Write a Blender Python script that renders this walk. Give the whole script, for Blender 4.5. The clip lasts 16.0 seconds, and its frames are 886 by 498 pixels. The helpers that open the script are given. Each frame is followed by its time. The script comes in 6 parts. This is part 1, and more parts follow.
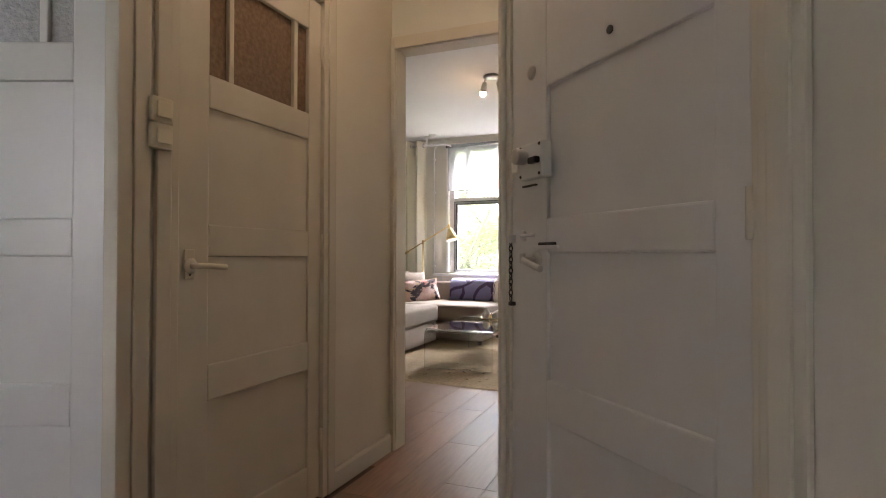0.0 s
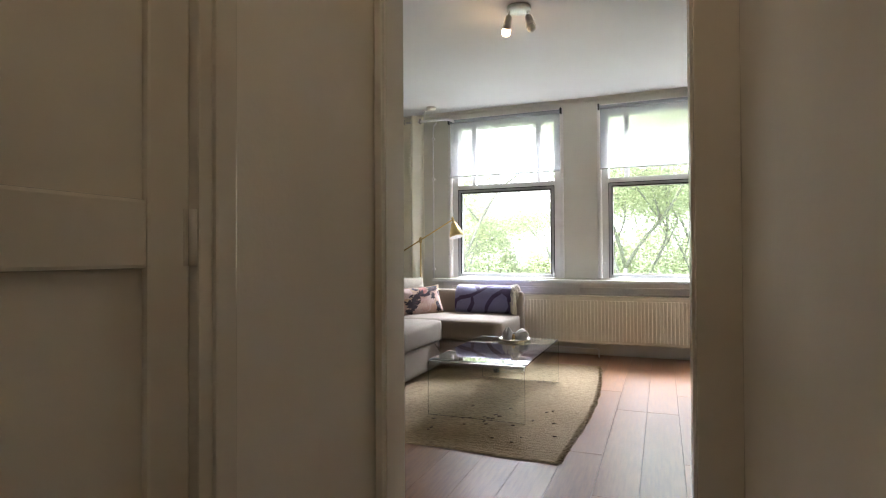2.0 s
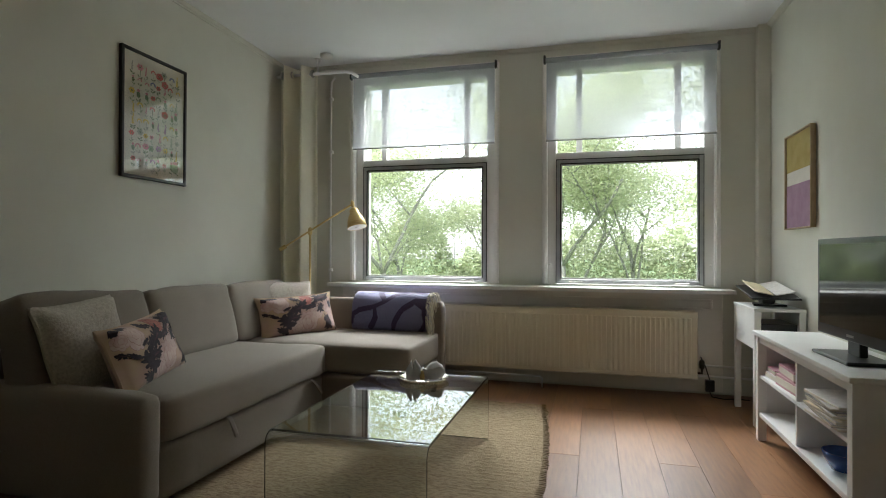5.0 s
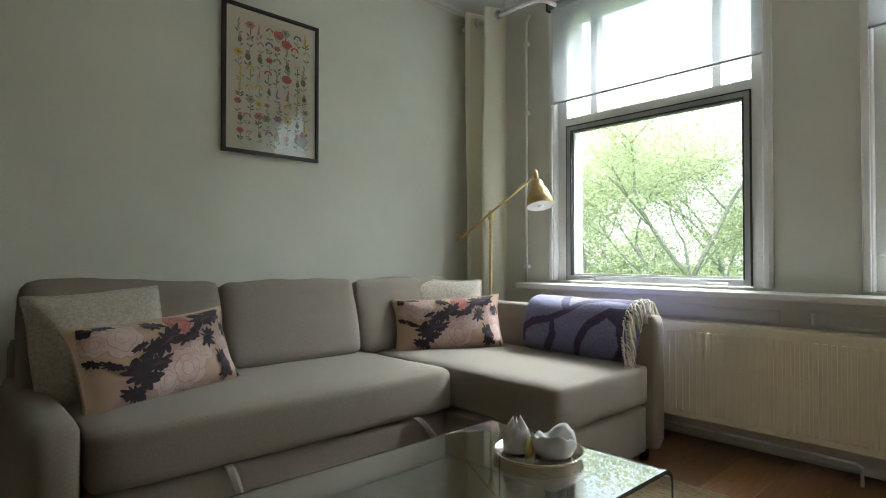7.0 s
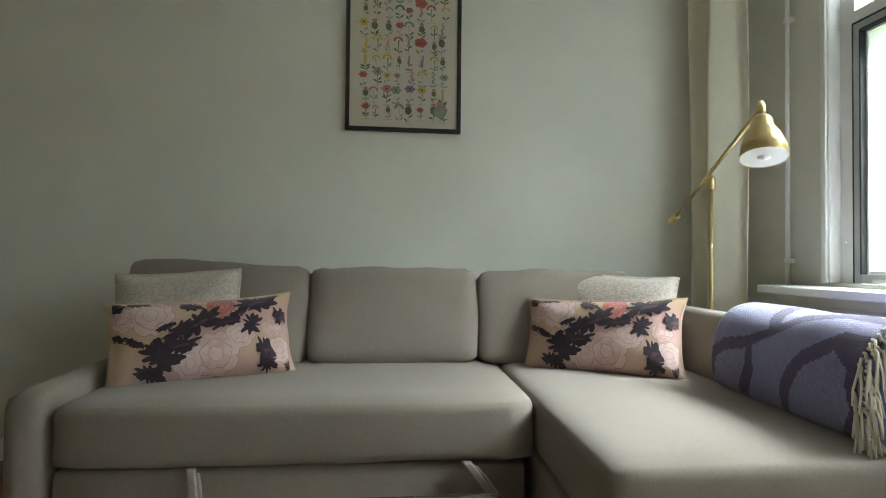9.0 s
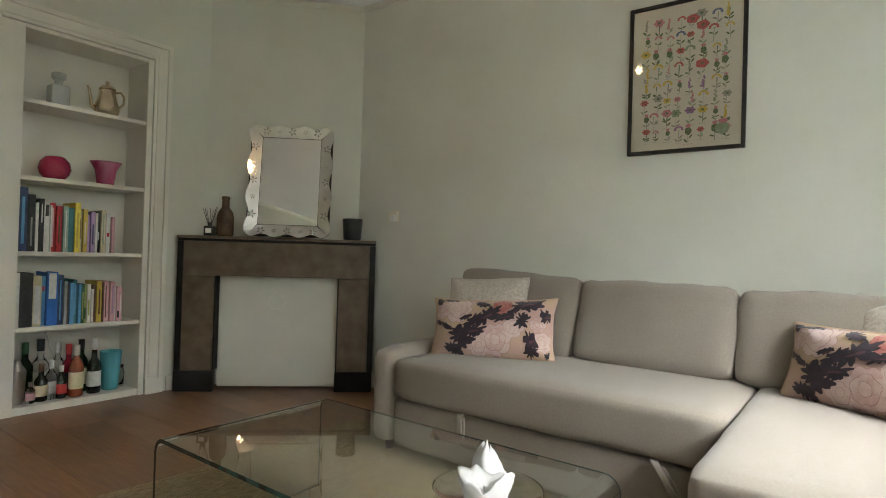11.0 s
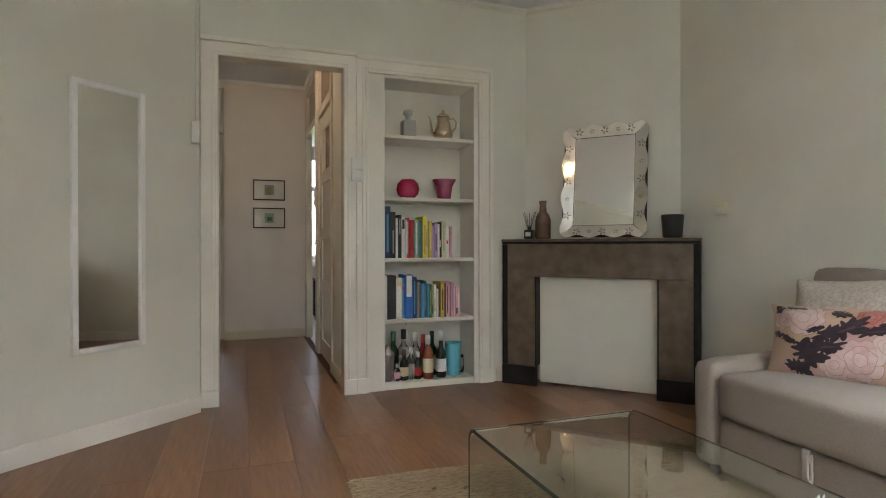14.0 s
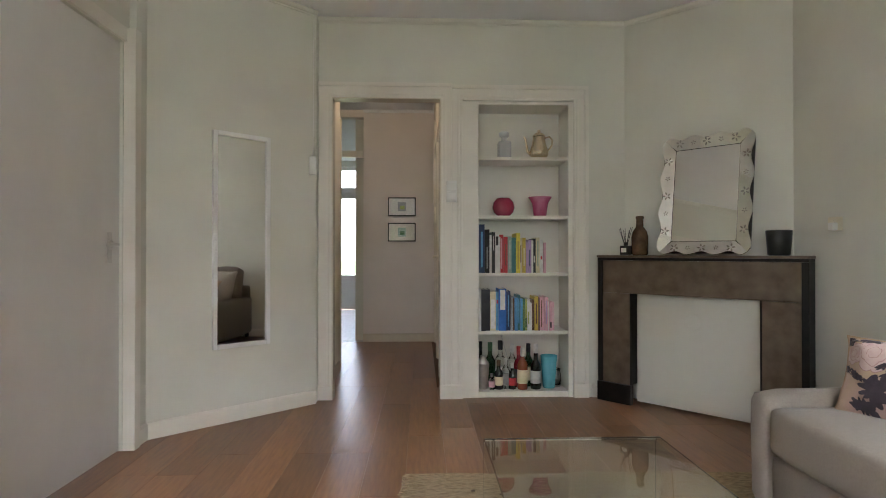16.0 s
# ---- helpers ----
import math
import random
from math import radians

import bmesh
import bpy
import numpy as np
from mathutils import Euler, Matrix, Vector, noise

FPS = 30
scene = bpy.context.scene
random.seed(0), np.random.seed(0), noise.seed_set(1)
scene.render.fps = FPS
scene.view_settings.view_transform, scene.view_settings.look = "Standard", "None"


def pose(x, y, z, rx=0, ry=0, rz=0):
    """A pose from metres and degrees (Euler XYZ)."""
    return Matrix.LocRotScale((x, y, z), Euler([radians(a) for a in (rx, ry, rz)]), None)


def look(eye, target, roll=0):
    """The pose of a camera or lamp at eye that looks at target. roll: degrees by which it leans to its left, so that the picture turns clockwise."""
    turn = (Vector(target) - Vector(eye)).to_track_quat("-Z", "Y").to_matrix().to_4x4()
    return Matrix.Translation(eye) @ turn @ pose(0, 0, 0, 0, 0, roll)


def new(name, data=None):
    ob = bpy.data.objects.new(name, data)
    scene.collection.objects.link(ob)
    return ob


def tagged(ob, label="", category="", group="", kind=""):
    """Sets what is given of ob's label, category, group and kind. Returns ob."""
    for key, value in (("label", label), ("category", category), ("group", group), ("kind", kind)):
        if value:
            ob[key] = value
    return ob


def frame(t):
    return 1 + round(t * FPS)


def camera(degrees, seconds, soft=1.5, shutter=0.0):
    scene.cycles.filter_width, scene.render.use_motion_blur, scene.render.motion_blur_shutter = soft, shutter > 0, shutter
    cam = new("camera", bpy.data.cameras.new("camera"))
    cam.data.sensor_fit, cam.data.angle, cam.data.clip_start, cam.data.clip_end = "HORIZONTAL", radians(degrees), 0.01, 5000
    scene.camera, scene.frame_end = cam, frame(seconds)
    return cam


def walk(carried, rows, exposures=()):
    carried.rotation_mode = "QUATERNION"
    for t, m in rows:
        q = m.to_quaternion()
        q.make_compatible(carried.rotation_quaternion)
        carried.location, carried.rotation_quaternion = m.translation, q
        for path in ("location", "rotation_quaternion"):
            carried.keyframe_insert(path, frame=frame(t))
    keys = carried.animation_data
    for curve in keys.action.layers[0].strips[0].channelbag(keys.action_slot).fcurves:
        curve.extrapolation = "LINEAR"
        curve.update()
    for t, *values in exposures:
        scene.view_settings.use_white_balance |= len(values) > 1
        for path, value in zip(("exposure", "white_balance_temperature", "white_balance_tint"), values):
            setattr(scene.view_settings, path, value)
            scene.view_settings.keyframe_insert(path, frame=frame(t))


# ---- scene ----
from mathutils.bvhtree import BVHTree

cam = camera(76.9, 16.0, 1.0)
PATH = [
    (0, (0.089, 0.89, 0.986), (-0.671, 2.739, 1.011), 0.1),
    (0.5, (0.022, 1.04, 0.977), (-0.731, 2.892, 1.0), 0.0),
    (1, (-0.149, 1.34, 0.97), (-0.921, 3.185, 0.992), -0.2),
    (1.5, (-0.336, 1.73, 0.993), (-1.107, 3.575, 1.019), -0.4),
    (2, (-0.546, 2.135, 0.999), (-1.278, 3.996, 1.023), -0.3),
    (2.5, (-0.666, 2.575, 1.0), (-1.298, 4.473, 1.019), 0.1),
    (3, (-0.724, 2.97, 0.999), (-1.265, 4.895, 1.023), -0.0),
    (5.3, (-0.784, 3.739, 1.007), (-1.304, 5.671, 1.015), 0.2),
    (5.5, (-0.816, 3.898, 0.996), (-1.407, 5.808, 1.007), -0.1),
    (6, (-0.79, 4.3, 0.97), (-1.683, 6.09, 0.979), 0.1),
    (6.5, (-0.74, 4.685, 0.935), (-1.902, 6.313, 0.945), 0.1),
    (7, (-0.611, 5.031, 0.908), (-2.086, 6.381, 0.939), -0.0),
    (7.5, (-0.519, 5.39, 0.889), (-2.21, 6.457, 0.929), 0.1),
    (8, (-0.557, 5.761, 0.864), (-2.41, 6.512, 0.904), 0.1),
    (8.5, (-0.661, 6.046, 0.86), (-2.598, 6.542, 0.891), 0.3),
    (9, (-0.752, 6.243, 0.839), (-2.743, 6.428, 0.879), 0.5),
    (9.5, (-0.752, 6.442, 0.867), (-2.744, 6.267, 0.869), 0.1),
    (10, (-0.734, 6.578, 0.85), (-2.655, 6.022, 0.889), 0.6),
    (10.2, (-0.696, 6.652, 0.836), (-2.558, 5.923, 0.885), 1.2),
    (12.3, (-0.261, 7.283, 1.033), (-1.509, 5.72, 1.014), -0.0),
    (12.5, (-0.25, 7.251, 1.01), (-1.442, 5.645, 1.001), 0.1),
    (13, (-0.255, 7.23, 0.993), (-1.326, 5.541, 0.987), 0.1),
    (13.5, (-0.406, 7.103, 0.958), (-1.303, 5.316, 0.948), 0.0),
    (14, (-0.627, 7.008, 0.923), (-1.298, 5.124, 0.916), -0.1),
    (14.5, (-0.832, 7.017, 0.897), (-1.262, 5.064, 0.895), -0.1),
    (15, (-0.942, 6.964, 0.883), (-1.19, 4.979, 0.875), -0.1),
    (15.5, (-1.047, 7.114, 0.919), (-1.18, 5.118, 0.926), -0.1),
    (16, (-1.086, 7.313, 0.992), (-1.163, 5.315, 1.005), 0.0),
]
walk(cam, [(t, look(eye, target, roll)) for t, eye, target, roll in PATH], [(0.0, 3.05, 6400, 22), (1.0, 2.85, 6350, 19), (1.5, 2.75, 6150, 16), (2.5, 2.6, 5850, 13), (3.0, 2.38, 5900, 10), (5.5, 1.62, 6100, 5), (6.5, 1.86, 6000, 3), (7.5, 2.12, 5800, 2), (9.5, 2.32, 5800, 0), (10.2, 2.5, 5950, 2), (12.5, 2.9, 6300, 13), (14.0, 2.96, 6050, 14), (16.0, 2.98, 5950, 15)])

# ---- world, sun, exposure ----
world = bpy.data.worlds.new("world")
scene.world = world
world.use_nodes = True
wn = world.node_tree
sky = wn.nodes.new("ShaderNodeTexSky")
sky.sky_type = "NISHITA"
sky.sun_disc = False
sky.sun_elevation, sky.sun_rotation = radians(50), radians(250)
sky.air_density, sky.dust_density, sky.ozone_density = 1.0, 1.2, 0.6
veil = wn.nodes.new("ShaderNodeHueSaturation")  # thin white overcast
veil.inputs["Saturation"].default_value, veil.inputs["Value"].default_value = 0.28, 1.5
wn.links.new(sky.outputs[0], veil.inputs["Color"])
wn.links.new(veil.outputs[0], wn.nodes["Background"].inputs[0])
wn.nodes["Background"].inputs[1].default_value = 0.15
sun = new("sun", bpy.data.lights.new("sun", "SUN"))
sun.data.energy, sun.data.angle, sun.data.color = 5.0, radians(3), (1.0, 0.95, 0.88)
sun.matrix_world = look((-15, 0, 20), (0, 5.2, 0))


def day_lamp(name, eye, target, w, h, watts, colour=(0.93, 0.97, 1.0)):
    lamp = new(name, bpy.data.lights.new(name, "AREA"))
    lamp.data.shape, lamp.data.size, lamp.data.size_y = "RECTANGLE", w, h
    lamp.data.energy, lamp.data.color = watts, colour
    lamp.matrix_world = look(eye, target)
    return lamp


# added area lamps, unseen outside, boost the sky light through the windows from high up
day_lamp("sky_fill_front", (-1.3, 17.0, 10.2), (-1.3, 7.6, 1.0), 12.0, 4.5, 1800, (1.0, 0.98, 0.955))
day_lamp("sky_fill_back", (0.3, -5.5, 5.5), (0.3, -2.0, 0.8), 3.0, 2.5, 95, (0.84, 0.89, 1.0))
day_lamp("sky_fill_bedroom", (-1.9, -5.5, 5.5), (-1.9, -2.0, 0.8), 3.0, 2.5, 120, (0.70, 0.80, 1.0))


# ---- materials ----
def mat(name, base, rough=0.5, metal=0.0, base2=None, scale=8.0, detail=4.0, lo=0.35, hi=0.65,
        bump=0.0, bump_scale=200.0, stretch=(1, 1, 1), spec=0.5, rough_var=0.0, rand=0.0, coat=0.0, sheen=0.0, stain=0.0):
    m = bpy.data.materials.new(name)
    m.use_nodes = True
    nt = m.node_tree
    b = nt.nodes["Principled BSDF"]
    b.inputs["Base Color"].default_value = (*base, 1)
    b.inputs["Roughness"].default_value = rough
    b.inputs["Metallic"].default_value = metal
    b.inputs["Specular IOR Level"].default_value = spec
    b.inputs["Coat Weight"].default_value = coat
    b.inputs["Sheen Weight"].default_value = sheen
    co = nt.nodes.new("ShaderNodeTexCoord")
    mp = nt.nodes.new("ShaderNodeMapping")
    mp.inputs["Scale"].default_value = stretch
    nt.links.new(co.outputs["Object"], mp.inputs[0])
    vec = mp.outputs[0]
    col = None
    if base2:
        n = nt.nodes.new("ShaderNodeTexNoise")
        n.inputs["Scale"].default_value, n.inputs["Detail"].default_value = scale, detail
        nt.links.new(vec, n.inputs["Vector"])
        r = nt.nodes.new("ShaderNodeValToRGB")
        r.color_ramp.elements[0].position, r.color_ramp.elements[1].position = lo, hi
        r.color_ramp.elements[0].color, r.color_ramp.elements[1].color = (*base, 1), (*base2, 1)
        nt.links.new(n.outputs[0], r.inputs[0])
        col = r.outputs[0]
        if rough_var:
            mr = nt.nodes.new("ShaderNodeMapRange")
            mr.inputs["To Min"].default_value, mr.inputs["To Max"].default_value = rough - rough_var, rough + rough_var
            nt.links.new(n.outputs[0], mr.inputs[0])
            nt.links.new(mr.outputs[0], b.inputs["Roughness"])
        if stain:
            n2 = nt.nodes.new("ShaderNodeTexNoise")
            n2.inputs["Scale"].default_value, n2.inputs["Detail"].default_value = 1.1, 3.0
            nt.links.new(co.outputs["Object"], n2.inputs["Vector"])
            mr2 = nt.nodes.new("ShaderNodeMapRange")
            mr2.inputs["From Min"].default_value, mr2.inputs["From Max"].default_value = 0.35, 0.7
            mr2.inputs["To Min"].default_value, mr2.inputs["To Max"].default_value = 1.0, 1.0 - stain
            nt.links.new(n2.outputs[0], mr2.inputs[0])
            mx = nt.nodes.new("ShaderNodeVectorMath")
            mx.operation = "SCALE"
            nt.links.new(col, mx.inputs[0])
            nt.links.new(mr2.outputs[0], mx.inputs["Scale"])
            col = mx.outputs[0]
    if rand:
        info = nt.nodes.new("ShaderNodeObjectInfo")
        hs = nt.nodes.new("ShaderNodeHueSaturation")
        mr = nt.nodes.new("ShaderNodeMapRange")
        mr.inputs["To Min"].default_value, mr.inputs["To Max"].default_value = 1 - rand, 1 + rand
        nt.links.new(info.outputs["Random"], mr.inputs[0])
        nt.links.new(mr.outputs[0], hs.inputs["Value"])
        if col:
            nt.links.new(col, hs.inputs["Color"])
        else:
            hs.inputs["Color"].default_value = (*base, 1)
        col = hs.outputs[0]
    if col:
        nt.links.new(col, b.inputs["Base Color"])
    if bump:
        nb = nt.nodes.new("ShaderNodeTexNoise")
        nb.inputs["Scale"].default_value, nb.inputs["Detail"].default_value = bump_scale, 3.0
        nt.links.new(vec, nb.inputs["Vector"])
        bp = nt.nodes.new("ShaderNodeBump")
        bp.inputs["Strength"].default_value, bp.inputs["Distance"].default_value = bump, 0.004
        nt.links.new(nb.outputs[0], bp.inputs["Height"])
        nt.links.new(bp.outputs[0], b.inputs["Normal"])
    return m


def glass(name, tint=(1, 1, 1), rough=0.0, ior=1.45):
    m = mat(name, tint, rough)
    b = m.node_tree.nodes["Principled BSDF"]
    b.inputs["Transmission Weight"].default_value = 1.0
    b.inputs["IOR"].default_value = ior
    return m


def sheer(name, colour, clear, through_share=0.5):
    """Thin cloth: part diffuse, part translucent, part open weave."""
    m = bpy.data.materials.new(name)
    m.use_nodes = True
    nt = m.node_tree
    nt.nodes.clear()
    out = nt.nodes.new("ShaderNodeOutputMaterial")
    d, t, c = nt.nodes.new("ShaderNodeBsdfDiffuse"), nt.nodes.new("ShaderNodeBsdfTranslucent"), nt.nodes.new("ShaderNodeBsdfTransparent")
    co = nt.nodes.new("ShaderNodeTexCoord")
    n = nt.nodes.new("ShaderNodeTexNoise")
    n.inputs["Scale"].default_value = 60.0
    r = nt.nodes.new("ShaderNodeValToRGB")
    r.color_ramp.elements[0].color = (*[v * 0.92 for v in colour], 1)
    r.color_ramp.elements[1].color = (*colour, 1)
    nt.links.new(co.outputs["Object"], n.inputs["Vector"])
    nt.links.new(n.outputs[0], r.inputs[0])
    nt.links.new(r.outputs[0], d.inputs[0])
    nt.links.new(r.outputs[0], t.inputs[0])
    m1, m2 = nt.nodes.new("ShaderNodeMixShader"), nt.nodes.new("ShaderNodeMixShader")
    m1.inputs[0].default_value, m2.inputs[0].default_value = through_share, clear
    nt.links.new(d.outputs[0], m1.inputs[1])
    nt.links.new(t.outputs[0], m1.inputs[2])
    nt.links.new(m1.outputs[0], m2.inputs[1])
    nt.links.new(c.outputs[0], m2.inputs[2])
    nt.links.new(m2.outputs[0], out.inputs[0])
    return m


def glow(name, colour, strength):
    m = mat(name, colour, 0.5)
    b = m.node_tree.nodes["Principled BSDF"]
    b.inputs["Emission Color"].default_value = (*colour, 1)
    b.inputs["Emission Strength"].default_value = strength
    return m


WALL = mat("wall_paint", (0.70, 0.69, 0.605), 0.72, base2=(0.74, 0.735, 0.65), scale=2.5, bump=0.12, bump_scale=90, stain=0.05)
HALLWALL = mat("hall_paint", (0.74, 0.68, 0.57), 0.7, base2=(0.78, 0.73, 0.63), scale=2.5, bump=0.12, bump_scale=90, stain=0.06)
PINKWALL = mat("hall_end_paint", (0.78, 0.73, 0.69), 0.75, base2=(0.82, 0.77, 0.735), scale=2.5, bump=0.12, bump_scale=90)
CEIL = mat("ceiling_paint", (0.80, 0.81, 0.81), 0.8, base2=(0.83, 0.84, 0.84), scale=1.5, bump=0.08, bump_scale=60)
TRIM = mat("gloss_cream_paint", (0.78, 0.745, 0.66), 0.28, base2=(0.83, 0.80, 0.72), scale=3, bump=0.05, bump_scale=25, stain=0.06)
HALLTRIM = mat("hall_gloss_paint", (0.72, 0.66, 0.54), 0.25, base2=(0.77, 0.72, 0.61), scale=3, bump=0.06, bump_scale=18, stain=0.08)
WHITEDOOR = mat("white_door_paint", (0.655, 0.64, 0.605), 0.3, base2=(0.70, 0.685, 0.65), scale=3, bump=0.05, bump_scale=18, stain=0.05)
WINPAINT = mat("window_paint", (0.78, 0.77, 0.73), 0.35, base2=(0.82, 0.81, 0.78), scale=4, bump=0.05, bump_scale=25)
SILLPAINT = mat("sill_paint", (0.80, 0.80, 0.78), 0.35, base2=(0.84, 0.84, 0.82), scale=4, bump=0.05, bump_scale=25)
ALU = mat("grey_aluminium", (0.42, 0.43, 0.43), 0.42, 0.6, base2=(0.48, 0.49, 0.49), scale=12)
RUBBER = mat("black_rubber", (0.02, 0.02, 0.02), 0.6, base2=(0.03, 0.03, 0.03), scale=20)
STEEL = mat("satin_steel", (0.55, 0.53, 0.5), 0.35, 1.0, base2=(0.62, 0.6, 0.57), scale=30)
DARKIRON = mat("dark_iron", (0.05, 0.045, 0.04), 0.5, 0.6, base2=(0.09, 0.08, 0.07), scale=30)
BRASS = mat("brushed_brass", (0.62, 0.46, 0.2), 0.3, 1.0, base2=(0.7, 0.54, 0.27), scale=25, stretch=(1, 1, 8))
BRASS_IN = mat("white_enamel", (0.85, 0.84, 0.8), 0.4, base2=(0.88, 0.87, 0.84), scale=10)
SOFA = mat("beige_woven_fabric", (0.252, 0.215, 0.177), 0.92, base2=(0.28, 0.241, 0.199), scale=160, bump=0.35, bump_scale=800, sheen=0.15, stain=0.10)
SHERPA = mat("cream_fleece", (0.40, 0.355, 0.295), 0.95, base2=(0.54, 0.485, 0.41), scale=90, bump=1.0, bump_scale=160, sheen=0.3)
FRINGE = mat("cream_wool", (0.7, 0.65, 0.52), 0.9, base2=(0.76, 0.72, 0.6), scale=60)


FLORAL = mat("printed_cotton", (0.50, 0.36, 0.225), 0.88, base2=(0.50, 0.33, 0.27), scale=5, detail=2, lo=0.42, hi=0.58, bump=0.4, bump_scale=500, sheen=0.2)
PETALS = [mat("petal_" + n, c, 0.88, base2=c2, scale=45, bump=0.4, bump_scale=500, sheen=0.2) for n, c, c2 in
          (("blush", (0.51, 0.33, 0.295), (0.57, 0.405, 0.365)), ("pale", (0.56, 0.40, 0.36), (0.61, 0.47, 0.42)), ("coral", (0.42, 0.12, 0.095), (0.49, 0.20, 0.155)),
           ("leaf", (0.020, 0.012, 0.018), (0.035, 0.020, 0.030)), ("wine", (0.075, 0.025, 0.040), (0.10, 0.04, 0.055)), ("line", (0.35, 0.19, 0.17), (0.40, 0.235, 0.21)))]
BLANKET = mat("lavender_wool", (0.165, 0.16, 0.31), 0.95, base2=(0.235, 0.23, 0.40), scale=120, bump=1.0, bump_scale=260, sheen=0.4)
BLANKETLINE = mat("purple_wool", (0.045, 0.025, 0.085), 0.95, base2=(0.07, 0.045, 0.12), scale=120, bump=1.0, bump_scale=260, sheen=0.3)
RADIATOR = mat("cream_enamel", (0.79, 0.72, 0.55), 0.4, base2=(0.82, 0.755, 0.59), scale=4, bump=0.03, bump_scale=20)
MARBLE = mat("brown_marble", (0.095, 0.064, 0.040), 0.4, base2=(0.20, 0.15, 0.10), scale=11, detail=12, lo=0.30, hi=0.74, bump=0.06, bump_scale=40, stain=0.18)
BLACKSTONE = mat("black_slate", (0.007, 0.006, 0.007), 0.5, base2=(0.013, 0.012, 0.012), scale=12, spec=0.3)
MIRROR = mat("mirror_silver", (0.88, 0.89, 0.88), 0.015, 1.0)
BEVELMIRROR = mat("bevelled_mirror", (0.80, 0.79, 0.76), 0.06, 1.0, base2=(0.86, 0.85, 0.82), scale=14, bump=0.12, bump_scale=30)
ETCH = mat("etched_glass", (0.30, 0.29, 0.26), 0.5, base2=(0.38, 0.37, 0.33), scale=40)
JUTE = mat("jute_weave", (0.25, 0.178, 0.095), 0.95, base2=(0.44, 0.34, 0.205), scale=38, detail=6, lo=0.38, hi=0.62, stretch=(1, 6, 1), bump=1.0, bump_scale=180, stain=0.15)
OAK = mat("oak_plank", (0.185, 0.086, 0.038), 0.33, base2=(0.285, 0.145, 0.068), scale=7, detail=8, lo=0.3, hi=0.72, stretch=(9, 0.9, 1), bump=0.06, bump_scale=60, rough_var=0.07, rand=0.22, spec=0.5)
YARN = mat("dark_yarn", (0.10, 0.075, 0.05), 0.95, base2=(0.15, 0.11, 0.075), scale=60)
JOINT = mat("floor_underlay", (0.11, 0.065, 0.04), 0.8, base2=(0.14, 0.085, 0.055), scale=10)
PALEFLOOR = mat("pale_floor", (0.42, 0.40, 0.38), 0.4, base2=(0.5, 0.48, 0.46), scale=5, stretch=(6, 1, 1))
WHITEFURN = mat("white_lacquer", (0.76, 0.76, 0.74), 0.35, base2=(0.80, 0.80, 0.78), scale=4, bump=0.03, bump_scale=20)
BLACKPLASTIC = mat("black_plastic", (0.012, 0.012, 0.013), 0.3, base2=(0.018, 0.018, 0.019), scale=30)
SCREEN = mat("tv_screen", (0.006, 0.006, 0.007), 0.06, base2=(0.009, 0.009, 0.01), scale=3, spec=0.8)
WHITEPLASTIC = mat("white_plastic", (0.78, 0.77, 0.72), 0.35, base2=(0.82, 0.81, 0.77), scale=12)
CREAMPLASTIC = mat("cream_plastic", (0.74, 0.68, 0.52), 0.35, base2=(0.78, 0.72, 0.57), scale=12)
PANE = glass("window_glass")
TABLEGLASS = glass("green_glass", (0.94, 0.975, 0.955), 0.0, 1.5)
EDGEGLASS = mat("glass_edge", (0.012, 0.034, 0.027), 0.1, base2=(0.02, 0.052, 0.042), scale=20)
BROWNGLASS = mat("brown_obscure_glass", (0.19, 0.12, 0.075), 0.18, base2=(0.27, 0.18, 0.115), scale=60, bump=1.0, bump_scale=90)
GREYGLASS = mat("pale_obscure_glass", (0.38, 0.38, 0.38), 0.2, base2=(0.5, 0.5, 0.5), scale=60, bump=1.0, bump_scale=90)
BLIND = sheer("blind_cloth", (0.50, 0.52, 0.55), 0.36, 0.24)
CURTAIN = sheer("curtain_cloth", (0.95, 0.92, 0.78), 0.0, 0.45)
PAPER = mat("poster_paper", (0.73, 0.70, 0.57), 0.7, base2=(0.77, 0.74, 0.62), scale=5)
BLACKFRAME = mat("black_frame", (0.015, 0.013, 0.012), 0.4, base2=(0.025, 0.022, 0.02), scale=20)
GILT = mat("oak_frame", (0.42, 0.30, 0.16), 0.5, base2=(0.5, 0.37, 0.21), scale=20, stretch=(1, 6, 1))
OCHRE = mat("ochre_paint", (0.40, 0.30, 0.075), 0.8, base2=(0.46, 0.36, 0.12), scale=12)
PALEPAINT = mat("off_white_paint", (0.7, 0.66, 0.6), 0.8, base2=(0.75, 0.72, 0.66), scale=12)
MAUVE = mat("mauve_paint", (0.30, 0.17, 0.255), 0.8, base2=(0.36, 0.215, 0.31), scale=12)
WAX = mat("white_wax", (0.48, 0.47, 0.455), 0.45, base2=(0.54, 0.53, 0.515), scale=20)
TRAY = mat("antique_silver", (0.58, 0.54, 0.46), 0.16, 1.0, base2=(0.68, 0.64, 0.56), scale=30)
BARK = mat("bark", (0.17, 0.17, 0.14), 0.9, base2=(0.25, 0.25, 0.21), scale=9, stretch=(3, 3, 0.6), bump=0.8, bump_scale=30)
LAWN = mat("grass", (0.06, 0.10, 0.03), 0.9, base2=(0.10, 0.15, 0.05), scale=0.8, detail=8)


